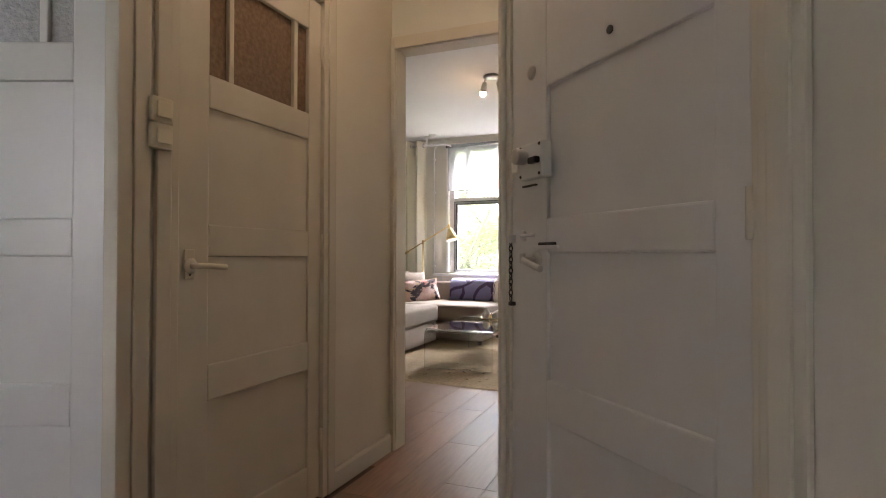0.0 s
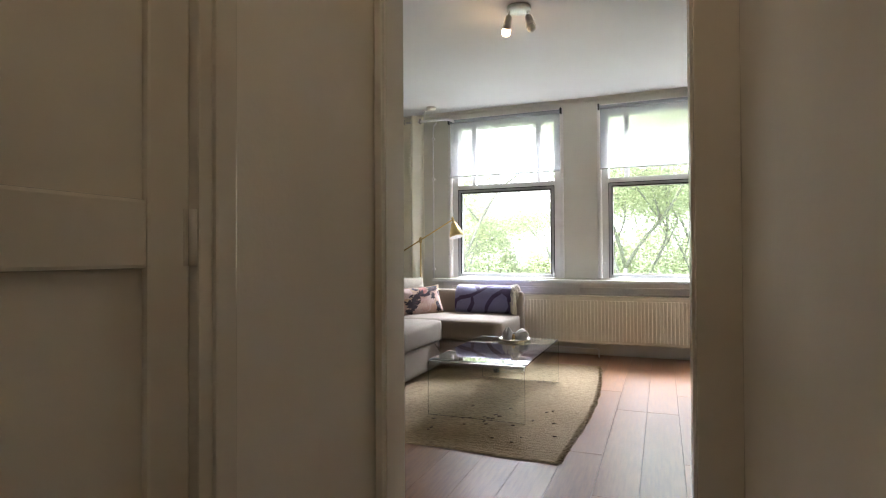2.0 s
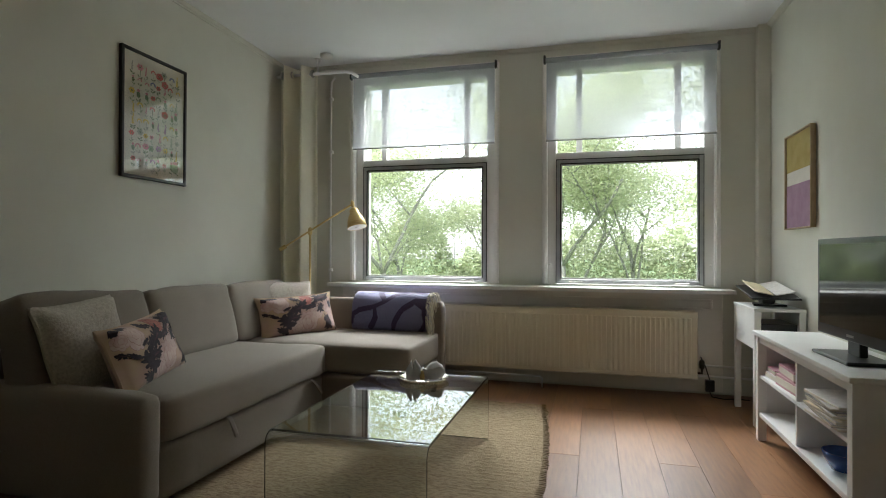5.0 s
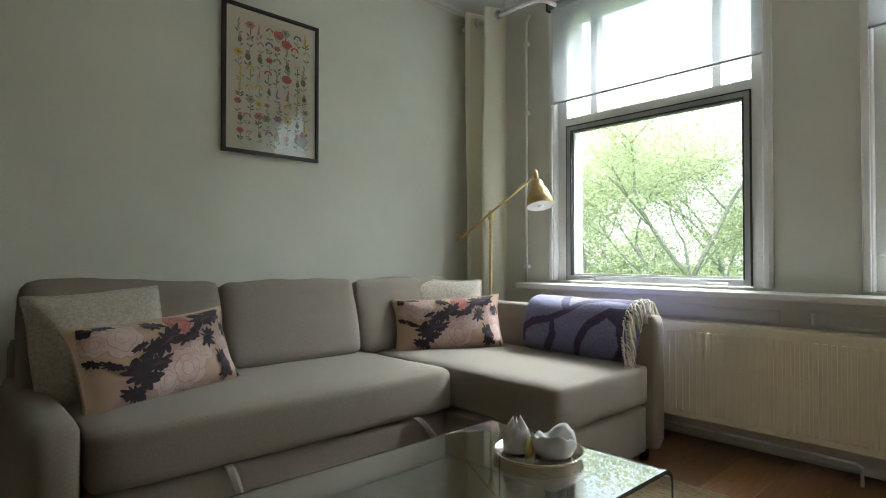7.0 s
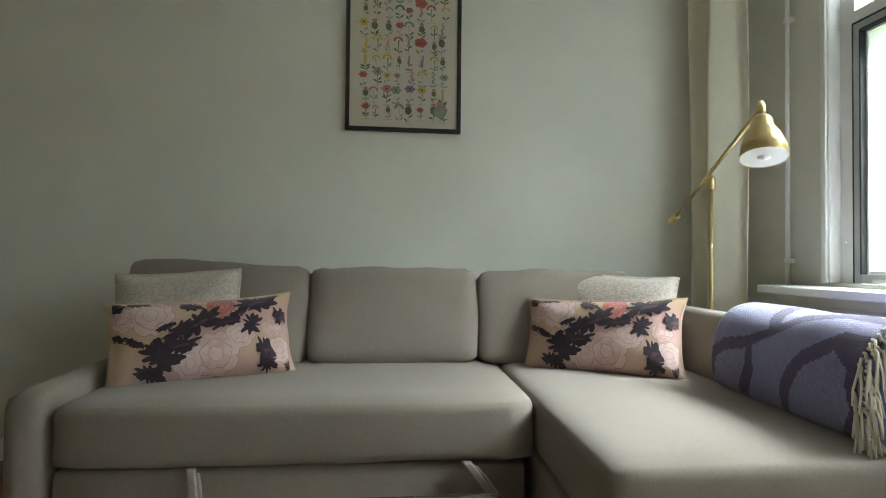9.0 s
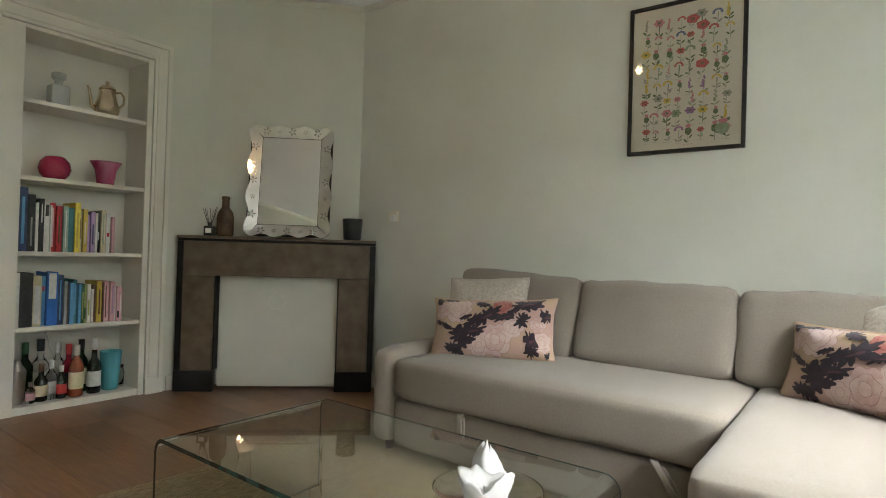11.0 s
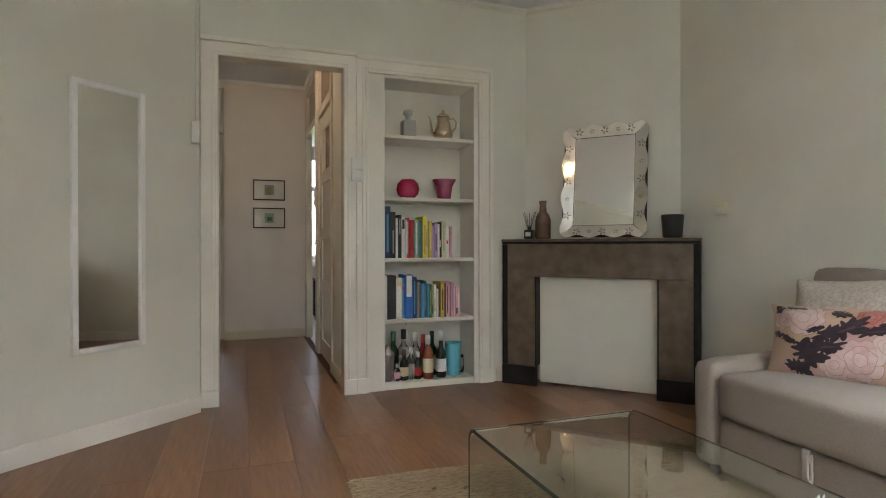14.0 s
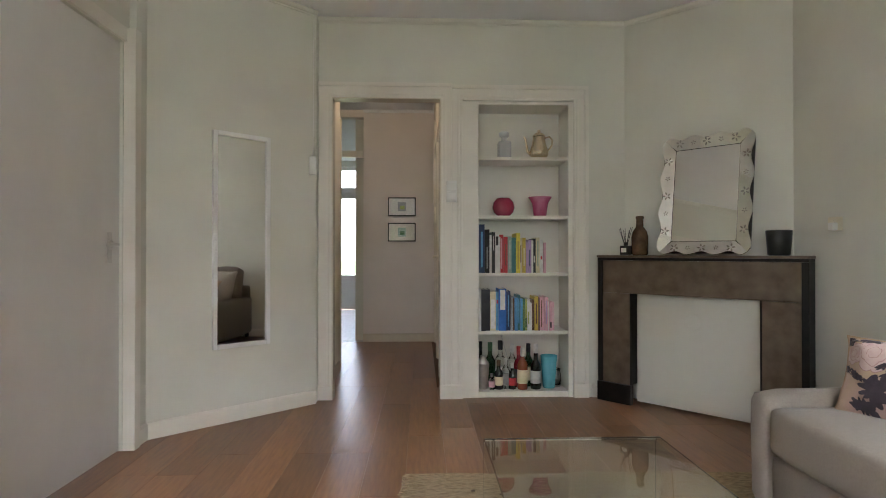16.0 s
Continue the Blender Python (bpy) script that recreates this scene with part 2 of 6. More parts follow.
def leaf_mat(name, c1, c2):
    m = bpy.data.materials.new(name)
    m.use_nodes = True
    nt = m.node_tree
    b = nt.nodes["Principled BSDF"]
    geo = nt.nodes.new("ShaderNodeNewGeometry")
    r = nt.nodes.new("ShaderNodeValToRGB")
    r.color_ramp.elements[0].color, r.color_ramp.elements[1].color = (*c1, 1), (*c2, 1)
    nt.links.new(geo.outputs["Random Per Island"], r.inputs[0])
    nt.links.new(r.outputs[0], b.inputs["Base Color"])
    b.inputs["Roughness"].default_value = 0.6
    t = nt.nodes.new("ShaderNodeBsdfTranslucent")
    nt.links.new(r.outputs[0], t.inputs[0])
    mx = nt.nodes.new("ShaderNodeMixShader")
    mx.inputs[0].default_value = 0.5
    nt.links.new(b.outputs[0], mx.inputs[1])
    nt.links.new(t.outputs[0], mx.inputs[2])
    nt.links.new(mx.outputs[0], nt.nodes["Material Output"].inputs[0])
    return m


LEAF = leaf_mat("spring_leaf", (0.29, 0.33, 0.185), (0.45, 0.49, 0.31))


# ---- mesh helpers ----
def finish(bm, name, mats, smooth=False):
    me = bpy.data.meshes.new(name)
    bm.normal_update()
    if smooth:
        for f in bm.faces:
            f.smooth = True
    bm.to_mesh(me)
    bm.free()
    for m in (mats if isinstance(mats, (list, tuple)) else [mats]):
        me.materials.append(m)
    return me


def part(name, bm, mats, parent=None, label="", smooth=False, m=None):
    ob = new(name, finish(bm, name, mats, smooth))
    if parent:
        ob.parent = parent
    if m is not None:
        ob.matrix_basis = m
    return tagged(ob, label)


def thing(name, m, label, category, group=""):
    """An Empty at the thing's base."""
    ob = new(name)
    ob.empty_display_size = 0.05
    ob.matrix_world = m
    return tagged(ob, label, category, group)


def structure(name, bm, mats, label, category, smooth=False):
    return tagged(part(name, bm, mats, None, "", smooth), label, category, "", "structure")


def box(bm, x0, x1, y0, y1, z0, z1, mi=0, m=None):
    vs = [bm.verts.new((x, y, z)) for x in (x0, x1) for y in (y0, y1) for z in (z0, z1)]
    if m is not None:
        for v in vs:
            v.co = m @ v.co
    for q in ((0, 1, 3, 2), (4, 6, 7, 5), (0, 4, 5, 1), (2, 3, 7, 6), (0, 2, 6, 4), (1, 5, 7, 3)):
        bm.faces.new([vs[i] for i in q]).material_index = mi
    return bm


def bbox(x0, x1, y0, y1, z0, z1, r=0.003, seg=2, m=None, bm=None, mi=0):
    """A box with rounded edges, added to bm."""
    t = box(bmesh.new(), x0, x1, y0, y1, z0, z1, mi)
    bmesh.ops.recalc_face_normals(t, faces=t.faces)
    bmesh.ops.bevel(t, geom=t.edges[:], offset=r, segments=seg, profile=0.6, affect="EDGES")
    for f in t.faces:
        f.material_index = mi
    if m is not None:
        bmesh.ops.transform(t, matrix=m, verts=t.verts)
    if bm is None:
        return t
    me = bpy.data.meshes.new("t")
    t.to_mesh(me)
    t.free()
    bm.from_mesh(me)
    bpy.data.meshes.remove(me)
    return bm


def lathe(profile, n=24, bm=None, mi=0, m=None, wave=0.0, waves=6):
    """A turned body from (radius, height) pairs."""
    bm = bm or bmesh.new()
    rings = []
    for k, (r, z) in enumerate(profile):
        ring = []
        for i in range(n):
            a = 2 * math.pi * i / n
            rr = max(r, 0.0004) * (1 + wave * (k / max(1, len(profile) - 1)) ** 2 * math.sin(waves * a))
            co = Vector((rr * math.cos(a), rr * math.sin(a), z))
            ring.append(bm.verts.new(m @ co if m is not None else co))
        rings.append(ring)
    for a, b in zip(rings, rings[1:]):
        for i in range(n):
            f = bm.faces.new((a[i], a[(i + 1) % n], b[(i + 1) % n], b[i]))
            f.material_index, f.smooth = mi, True
    for ring, rev in ((rings[0], True), (rings[-1], False)):
        f = bm.faces.new(ring[::-1] if rev else ring)
        f.material_index = mi
    return bm


def tube(points, r, n=10, bm=None, mi=0, r_end=None):
    """A round bar along a line of points."""
    bm = bm or bmesh.new()
    pts = [Vector(p) for p in points]
    rings = []
    side = None
    for i, p in enumerate(pts):
        d = (pts[min(i + 1, len(pts) - 1)] - pts[max(i - 1, 0)]).normalized()
        if side is None:
            side = d.orthogonal().normalized()
        side = (side - d * side.dot(d)).normalized()
        up = d.cross(side)
        rr = r if r_end is None else r + (r_end - r) * i / (len(pts) - 1)
        rings.append([bm.verts.new(p + rr * (math.cos(2 * math.pi * k / n) * side + math.sin(2 * math.pi * k / n) * up)) for k in range(n)])
    for a, b in zip(rings, rings[1:]):
        for k in range(n):
            f = bm.faces.new((a[k], a[(k + 1) % n], b[(k + 1) % n], b[k]))
            f.smooth, f.material_index = True, mi
    bm.faces.new(rings[0][::-1]).material_index = mi
    bm.faces.new(rings[-1]).material_index = mi
    return bm


def soft(sx, sy, sz, r, bulge=0.0, n=10, wobble=0.0, seed=0, m=None, bm=None, mi=0, corner=0.0):
    """An upholstered block centred on the origin: rounded edges, swollen faces. corner > 0 draws the four corners out."""
    bm = bm or bmesh.new()
    h = (sx / 2, sy / 2, sz / 2)
    made = {}

    def vert(u, v, w):
        key = (round(u, 4), round(v, 4), round(w, 4))
        if key not in made:
            p = Vector((u * h[0], v * h[1], w * h[2]))
            inner = Vector([max(-(k - r), min(k - r, c)) for c, k in zip(p, h)])
            d = p - inner
            if d.length > 1e-9:
                p = inner + d.normalized() * r
            q = ((1 - v * v) * (1 - w * w), (1 - u * u) * (1 - w * w), (1 - u * u) * (1 - v * v))
            p += Vector([bulge * math.copysign(1, c) * k if abs(c) > 1e-6 else 0 for c, k in zip((u, v, w), [q[i] * abs((u, v, w)[i]) ** 2 for i in range(3)])])
            if corner:
                e = max(abs(u), abs(w))
                p.y *= max(0.10, 1 - e ** 4 * 0.9)
                p.x *= 1 + corner * (abs(w) ** 3) * abs(u)
                p.z *= 1 + corner * (abs(u) ** 3) * abs(w)
            if wobble:
                s = Vector((seed * 7.1, seed * 3.3, seed))
                p += wobble * noise.noise_vector(p * 6 + s) + 0.4 * wobble * noise.noise_vector(p * 18 + s)
            made[key] = bm.verts.new(m @ p if m is not None else p)
        return made[key]

    g = [-1 + 2 * i / n for i in range(n + 1)]
    for i in range(n):
        for j in range(n):
            a, b, c, d = g[i], g[i + 1], g[j], g[j + 1]
            for s in (-1, 1):
                for quad in (((a, c, s), (b, c, s), (b, d, s), (a, d, s)), ((a, s, d), (b, s, d), (b, s, c), (a, s, c)), ((s, a, c), (s, b, c), (s, b, d), (s, a, d))):
                    q = [vert(*k) for k in (quad if s > 0 else quad[::-1])]
                    if len(set(q)) == 4:
                        f = bm.faces.new(q)
                        f.smooth, f.material_index = True, mi
    return bm


def prism(outline, z0, z1, bm=None, mi=0, m=None):
    """A flat plate with the given outline in x and y."""
    bm = bm or bmesh.new()
    lo = [bm.verts.new((x, y, z0)) for x, y in outline]
    hi = [bm.verts.new((x, y, z1)) for x, y in outline]
    if m is not None:
        for v in lo + hi:
            v.co = m @ v.co
    k = len(lo)
    bm.faces.new(lo[::-1]).material_index = mi
    bm.faces.new(hi).material_index = mi
    for i in range(k):
        bm.faces.new((lo[i], lo[(i + 1) % k], hi[(i + 1) % k], hi[i])).material_index = mi
    return bm


def along(p0, p1, z=0.0):
    """The pose whose x runs from p0 to p1 on the plan; y points to its left."""
    a = math.degrees(math.atan2(p1[1] - p0[1], p1[0] - p0[0]))
    return pose(p0[0], p0[1], z, 0, 0, a)


def wall(name, p0, p1, thick, paint, label, openings=(), z1=2.583, z0=0.0):
    """A wall whose room face runs from p0 to p1; it grows to the right of that line. Openings: (s0, s1, z0, z1)."""
    m = along(p0, p1)
    length = math.dist(p0, p1)
    bm = bmesh.new()
    s = 0.0
    for a, b, lo, hi in sorted(openings):
        if a > s:
            box(bm, s, a, -thick, 0, z0, z1)
        if lo > z0:
            box(bm, a, b, -thick, 0, z0, lo)
        if hi < z1:
            box(bm, a, b, -thick, 0, hi, z1)
        s = b
    if s < length:
        box(bm, s, length, -thick, 0, z0, z1)
    bmesh.ops.transform(bm, matrix=m, verts=bm.verts)
    return structure(name, bm, paint, label, "wall")


def strip(name, runs, paint, label, category, profile):
    """A moulding along runs of the plan ((p0, p1), ...). profile: (out, z) pairs, out to the left of each run."""
    bm = bmesh.new()
    for p0, p1 in runs:
        m = along(p0, p1)
        length = math.dist(p0, p1)
        ends = [[bm.verts.new(m @ Vector((s, o, z))) for o, z in profile] for s in (0, length)]
        k = len(profile)
        for i in range(k):
            bm.faces.new((ends[0][i], ends[1][i], ends[1][(i + 1) % k], ends[0][(i + 1) % k]))
        bm.faces.new(ends[0])
        bm.faces.new(ends[1][::-1])
    bmesh.ops.recalc_face_normals(bm, faces=bm.faces)
    return structure(name, bm, paint, label, category)

# ---- large structure ----
C = 2.583
W1, W2 = (-2.72, -1.50), (-1.125, 0.088)
WZ0, WZ1 = 0.765, 2.47
wall("wall_window_side", (0.41, 7.90), (-3.335, 7.90), 0.30, WALL, "off-white plaster wall with two windows",
     [(0.41 - W2[1], 0.41 - W2[0], WZ0, WZ1), (0.41 - W1[1], 0.41 - W1[0], WZ0, WZ1)])
wall("wall_sofa_side", (-3.335, 8.2), (-3.215, 4.20), 0.15, WALL, "plain off-white plaster wall behind the sofa")
wall("wall_fireplace", (-3.215, 4.20), (-2.49, 3.51), 0.15, WALL, "off-white plaster corner wall behind the fireplace")
wall("wall_bookcase_side", (-2.49, 3.51), (-0.39, 3.51), 0.08, WALL, "off-white wall with doorway and built-in bookcase",
     [(0.363, 1.122, 0, 2.03), (1.275, 2.005, 0, 2.04)])
wall("wall_tall_mirror", (-0.39, 3.60), (0.375, 4.2923), 0.10, WALL, "off-white slanting plaster wall")
wall("wall_return_right", (0.375, 4.2923), (0.375, 4.40), 0.15, WALL, "narrow off-white wall return")
wall("wall_return", (-0.39, 3.43), (-0.39, 3.60), 0.10, WALL, "narrow off-white wall return")
wall("wall_television_side", (0.41, 4.40), (0.41, 8.2), 0.12, WALL, "off-white plaster wall beside the television", [(0.06, 0.90, 0, 2.05)])
structure("pipe_casing", bbox(0.33, 0.409, 7.82, 7.899, 0.0, C, 0.004), WALL, "off-white boxed-in pipe in the corner", "casing")

wall("wall_hall_doors", (-1.24, 3.43), (-1.24, 1.07), 0.05, HALLWALL, "cream hall wall with two panelled doors",
     [(0.585, 1.37, 0, 2.50), (1.49, 2.30, 0, 2.50)])
wall("wall_hall_end", (-1.29, 1.07), (-0.44, 1.07), 0.10, PINKWALL, "pale pinkish hall wall with two small pictures")
wall("wall_hall_header", (-0.44, 1.07), (0.60, 1.07), 0.10, PINKWALL, "pale wall above the opening to the back room", z0=2.50)
wall("wall_hall_right", (-0.395, 2.565), (-0.395, 3.43), 0.10, HALLWALL, "cream hall wall beside the doorway")
wall("wall_entrance", (0.60, 1.57), (-0.395, 2.565), 0.12, HALLWALL, "cream slanting hall wall with the front door", [(0.522, 1.385, 0, 2.05)])
wall("wall_hall_corner", (0.60, 0.97), (0.60, 1.57), 0.10, HALLWALL, "cream hall wall beside the front door")
# rooms beyond
wall("wall_back_room_east", (2.2, -2.4), (2.2, 0.97), 0.10, WALL, "plain wall of the back room")
wall("wall_back_room_north", (2.2, 0.97), (0.60, 0.97), 0.10, WALL, "plain wall of the back room")
wall("wall_back", (-3.3, -2.4), (2.2, -2.4), 0.25, WALL, "plain back wall with garden door and window",
     [(0.75, 2.15, 0.7, 2.45), (3.12, 4.02, 0.0, 2.48)])
wall("wall_bedroom_divider", (-0.44, -2.4), (-0.44, 0.97), 0.10, WALL, "plain wall between the back rooms")
wall("wall_bedroom_west", (-3.3, 1.96), (-3.3, -2.4), 0.10, WALL, "plain bedroom wall")
wall("wall_bedroom_north", (-1.36, 1.96), (-3.3, 1.96), 0.08, WALL, "plain bedroom wall")
wall("wall_closet", (-2.3, 2.04), (-2.3, 3.43), 0.08, HALLWALL, "plain closet wall")

bm = bmesh.new()
box(bm, -3.6, 2.5, -2.8, 8.25, C, C + 0.15)
ceiling = structure("ceiling", bm, CEIL, "smooth white plaster ceiling", "ceiling")
bm = bmesh.new()
box(bm, -3.6, 2.5, -2.8, 8.25, -0.15, -0.012)
floor = structure("floor", bm, JOINT, "brown oak plank floor", "floor")
bm = bmesh.new()
box(bm, -0.44, 2.2, -2.4, 1.065, -0.012, 0.001)
box(bm, -3.3, -0.54, -2.4, 0.97, -0.012, 0.001)
box(bm, -3.3, -1.262, 0.97, 1.96, -0.012, 0.001)
structure("floor_back_rooms", bm, PALEFLOOR, "pale wooden floor of the back rooms", "floor")

living = [((0.33, 7.90), (-3.325, 7.90)), ((-3.325, 7.90), (-3.215, 4.20)), ((-3.215, 4.20), (-2.49, 3.51)), ((-2.49, 3.51), (-0.39, 3.51)),
          ((-0.39, 3.60), (0.375, 4.2923)), ((0.375, 4.2923), (0.375, 4.40)), ((0.41, 4.40), (0.41, 7.82))]
strip("cornice", living, WALL, "thin white plaster ceiling moulding", "moulding",
      ((0.001, C - 0.034), (0.008, C - 0.034), (0.010, C - 0.024), (0.018, C - 0.020), (0.027, C - 0.009), (0.030, C - 0.001), (0.001, C - 0.001)))
strip("cornice_hall", [((-1.24, 3.43), (-1.24, 1.07)), ((-1.24, 1.07), (-0.44, 1.07)), ((-0.395, 2.565), (-0.395, 3.43)), ((-0.395, 3.43), (-1.24, 3.43))], CEIL,
      "thin ceiling moulding in the hall", "moulding", ((0.001, C - 0.03), (0.012, C - 0.03), (0.03, C - 0.001), (0.001, C - 0.001)))
BASE = ((0.001, 0.001), (0.016, 0.001), (0.016, 0.075), (0.011, 0.088), (0.001, 0.09))
strip("baseboard", [((-0.385, 3.6045), (0.37, 4.2878)), ((0.375, 4.297), (0.375, 4.40)), ((0.41, 5.34), (0.41, 7.82)), ((-2.48, 3.51), (-2.26, 3.51)), ((-3.33, 7.9), (-3.22, 4.24))], TRIM,
      "white painted skirting board", "baseboard", BASE)
strip("baseboard_hall", [((-1.24, 3.40), (-1.24, 2.895)), ((-1.24, 1.07), (-0.44, 1.07)), ((-0.395, 2.62), (-0.395, 3.40))], HALLTRIM,
      "cream painted hall skirting board", "baseboard", BASE)


# ---- trims round openings ----
def casing(name, m, s0, s1, z1, wl, wr, paint, label, depth=0.02):
    """A moulded architrave round an opening, wl and wr wide; local x along the wall, y out of it."""
    bm = bmesh.new()
    wt = 0.105
    for a, b, lo, hi in ((s0 - wl, s0, 0, z1 + wt), (s1, s1 + wr, 0, z1 + wt), (s0, s1, z1, z1 + wt)):
        bbox(a, b, 0.001, depth * 0.6, lo, hi, 0.002, 1, m, bm)
    for k, d, t in ((0.0, depth, 0.016), (0.022, depth * 0.8, 0.016)):
        for a, b, lo, hi in ((s0 - k - t, s0 - k, 0, z1 + k + t), (s1 + k, s1 + k + t, 0, z1 + k + t), (s0 - k, s1 + k, z1 + k, z1 + k + t)):
            bbox(a, b, 0.001, d, lo, hi, 0.003, 2, m, bm)
    if wl > 0.1:
        bbox(s0 - wl, s0 - wl + 0.026, 0.001, depth * 1.15, 0, z1 + wt, 0.003, 2, m, bm)
    if wr > 0.1:
        bbox(s1 + wr - 0.026, s1 + wr, 0.001, depth * 1.15, 0, z1 + wt, 0.003, 2, m, bm)
    bbox(s0 - wl, s1 + wr, 0.001, depth * 1.2, z1 + wt - 0.026, z1 + wt + 0.001, 0.003, 2, m, bm)
    for a, b in ((s0 - wl - 0.001, s0), (s1, s1 + wr + 0.001)):
        bbox(a, b, 0.001, depth * 1.3, 0, 0.095, 0.002, 1, m, bm)
    return structure(name, bm, paint, label, "trim")


mb = along((-2.49, 3.51), (-0.39, 3.51))
casing("door_trim_1", mb, 1.275, 2.005, 2.04, 0.0755, 0.094, TRIM, "glossy cream moulded architrave of the hall doorway")
casing("bookcase_trim", mb, 0.363, 1.122, 2.03, 0.105, 0.0755, TRIM, "glossy cream moulded architrave round the bookcase")
bm = bmesh.new()
box(bm, -1.2185, -1.211, 3.425, 3.531, 0, 2.036)
box(bm, -0.489, -0.4815, 3.425, 3.531, 0, 2.036)
box(bm, -1.2185, -0.4815, 3.425, 3.531, 2.0362, 2.0425)
structure("door_lining_1", bm, HALLTRIM, "cream painted lining of the doorway", "trim")
mh = along((-0.395, 3.43), (-1.24, 3.43))
bm = bmesh.new()
for a, b, lo, hi in ((0.82, 0.842, 0, 2.10), (0.0, 0.088, 0, 2.10), (0.088, 0.82, 2.04, 2.10)):
    bbox(a, b, 0.001, 0.022, lo, hi, 0.004, 2, mh, bm)
structure("door_trim_2", bm, HALLTRIM, "cream painted hall side door frame", "trim")
ml = along((-1.24, 3.43), (-1.24, 1.07))


def frame_in_wall(name, m, s0, s1, z1, z_top, depth, paint, label, jamb=0.03):
    """Door frame with a transom light above; local x along the wall, y to the room."""
    bm = bmesh.new()
    for a, b, lo, hi in ((s0, s0 + jamb, 0, z_top), (s1 - 0.03, s1, 0, z_top), (s0 + jamb, s1 - 0.03, z1, z1 + 0.07), (s0 + jamb, s1 - 0.03, z_top - 0.05, z_top)):
        bbox(a, b, -depth, 0.012, lo, hi, 0.004, 2, m, bm)
    for a, b, lo, hi in ((s0 - 0.05, s0, 0, z_top + 0.04), (s1, s1 + 0.05, 0, z_top + 0.04), (s0, s1, z_top, z_top + 0.04)):
        bbox(a, b, 0.001, 0.018, lo, hi, 0.005, 2, m, bm)
    return structure(name, bm, paint, label, "trim")


frame_in_wall("door_frame_closet", ml, 0.585, 1.37, 2.03, 2.50, 0.05, HALLTRIM, "cream painted frame of the closet door with transom")
frame_in_wall("door_frame_bedroom", ml, 1.49, 2.30, 2.03, 2.50, 0.04, HALLTRIM, "cream painted frame of the bedroom door with transom", 0.045)
me_ = along((0.60, 1.57), (-0.395, 2.565))
bm = bmesh.new()
for a, b, lo, hi, d in ((0.522, 0.545, 0, 2.05, 0.0), (1.363, 1.386, 0, 2.05, 0.0), (0.545, 1.363, 2.02, 2.05, 0.0)):
    bbox(a, b, -0.12, d + 0.004, lo, hi, 0.003, 2, me_, bm)
for a, b, lo, hi in ((0.44, 0.522, 0, 2.13), (1.386, 1.406, 0, 2.13), (0.522, 1.386, 2.05, 2.13)):
    bbox(a, b, 0.001, 0.022, lo, hi, 0.006, 2, me_, bm)
    if b - a > 0.05:
        bbox(a + 0.02, b - 0.02, 0.001, 0.03, lo + 0.001, hi - 0.02, 0.006, 2, me_, bm)
structure("door_frame_front", bm, HALLTRIM, "cream painted frame of the front door", "trim")
bm = bmesh.new()
bbox(-0.435, 0.595, 0.99, 1.06, 2.06, 2.13, 0.004, 2, None, bm)
bbox(-0.10, -0.06, 0.99, 1.06, 2.13, 2.50, 0.004, 2, None, bm)
structure("transom_bar", bm, TRIM, "white painted transom above the back room opening", "trim")
for nm, s0, s1, mt in (("transom_glass", 0.617, 1.338, BROWNGLASS), ("transom_glass_bedroom", 1.537, 2.268, GREYGLASS)):
    bm = bbox(s0, s1, -0.03, -0.02, 2.102, 2.448, 0.002, 1, ml)
    structure(nm, bm, mt, "textured transom glass above a hall door", "glass")


# ---- panelled doors ----
def panel_door(name, m, w, h, fields, paint, label, glass_row=None, thick=0.04, stile=0.10, stile2=0.10, glass_mat=None):
    """Local x from one edge to the other, y = 0 the front face, y < 0 the back. fields: (z0, z1) of sunk panels."""
    door = tagged(new(name), label, "door", "", "structure")
    door.matrix_world = m
    e = 0.006
    for x0, x1 in ((0, stile), (w - stile2, w)):
        part("stile", bbox(x0, x1, -thick, 0, 0.008, h, e, 2), paint, door)
    z = 0.008
    for a, b in sorted(list(fields) + ([glass_row] if glass_row else [])) + [(h - 0.0005, h)]:
        part("rail", bbox(stile - 0.001, w - stile2 + 0.001, -thick + 0.0005, -0.0005, z, a, e, 2), paint, door)
        z = b
    for a, b in fields:
        part("door_panel", bbox(stile - 0.003, w - stile2 + 0.003, -thick + 0.010, -0.011, a - 0.003, b + 0.003, 0.001, 1), paint, door)
    if glass_row:
        a, b = glass_row
        cols = (stile, stile + 0.07, stile + 0.092, w - stile2 - 0.107, w - stile2 - 0.085, w - stile2)
        for x0, x1 in ((cols[1], cols[2]), (cols[3], cols[4])):
            part("glazing_bar", bbox(x0, x1, -thick + 0.003, -0.003, a - 0.001, b + 0.001, 0.004, 2), paint, door)
        for x0, x1 in ((cols[0], cols[1]), (cols[2], cols[3]), (cols[4], cols[5])):
            part("pane", bbox(x0 - 0.002, x1 + 0.002, -0.024, -0.018, a - 0.002, b + 0.002, 0.001, 1), glass_mat, door, "textured obscure glass")
    return door


def lever(parent, x, z, side=1, paint=STEEL, plate=True, length=0.11, low=0.09, high=0.06):
    """A lever handle at (x, z) on the front face; side: the way that the lever points."""
    if plate:
        part("handle_plate", bbox(x - 0.018, x + 0.018, 0.0005, 0.007, z - low, z + high, 0.003, 2), paint, parent)
    h = part("handle", tube([(x, 0.004, z), (x, 0.045, z), (x + side * 0.02, 0.052, z), (x + side * length, 0.05, z - 0.004)], 0.009, 10), paint, parent, "metal lever handle")
    part("handle_rose", lathe([(0.024, 0), (0.024, 0.006), (0.012, 0.01)], 16, None, 0, pose(x, 0.006, z, -90)), paint, parent)
    return h


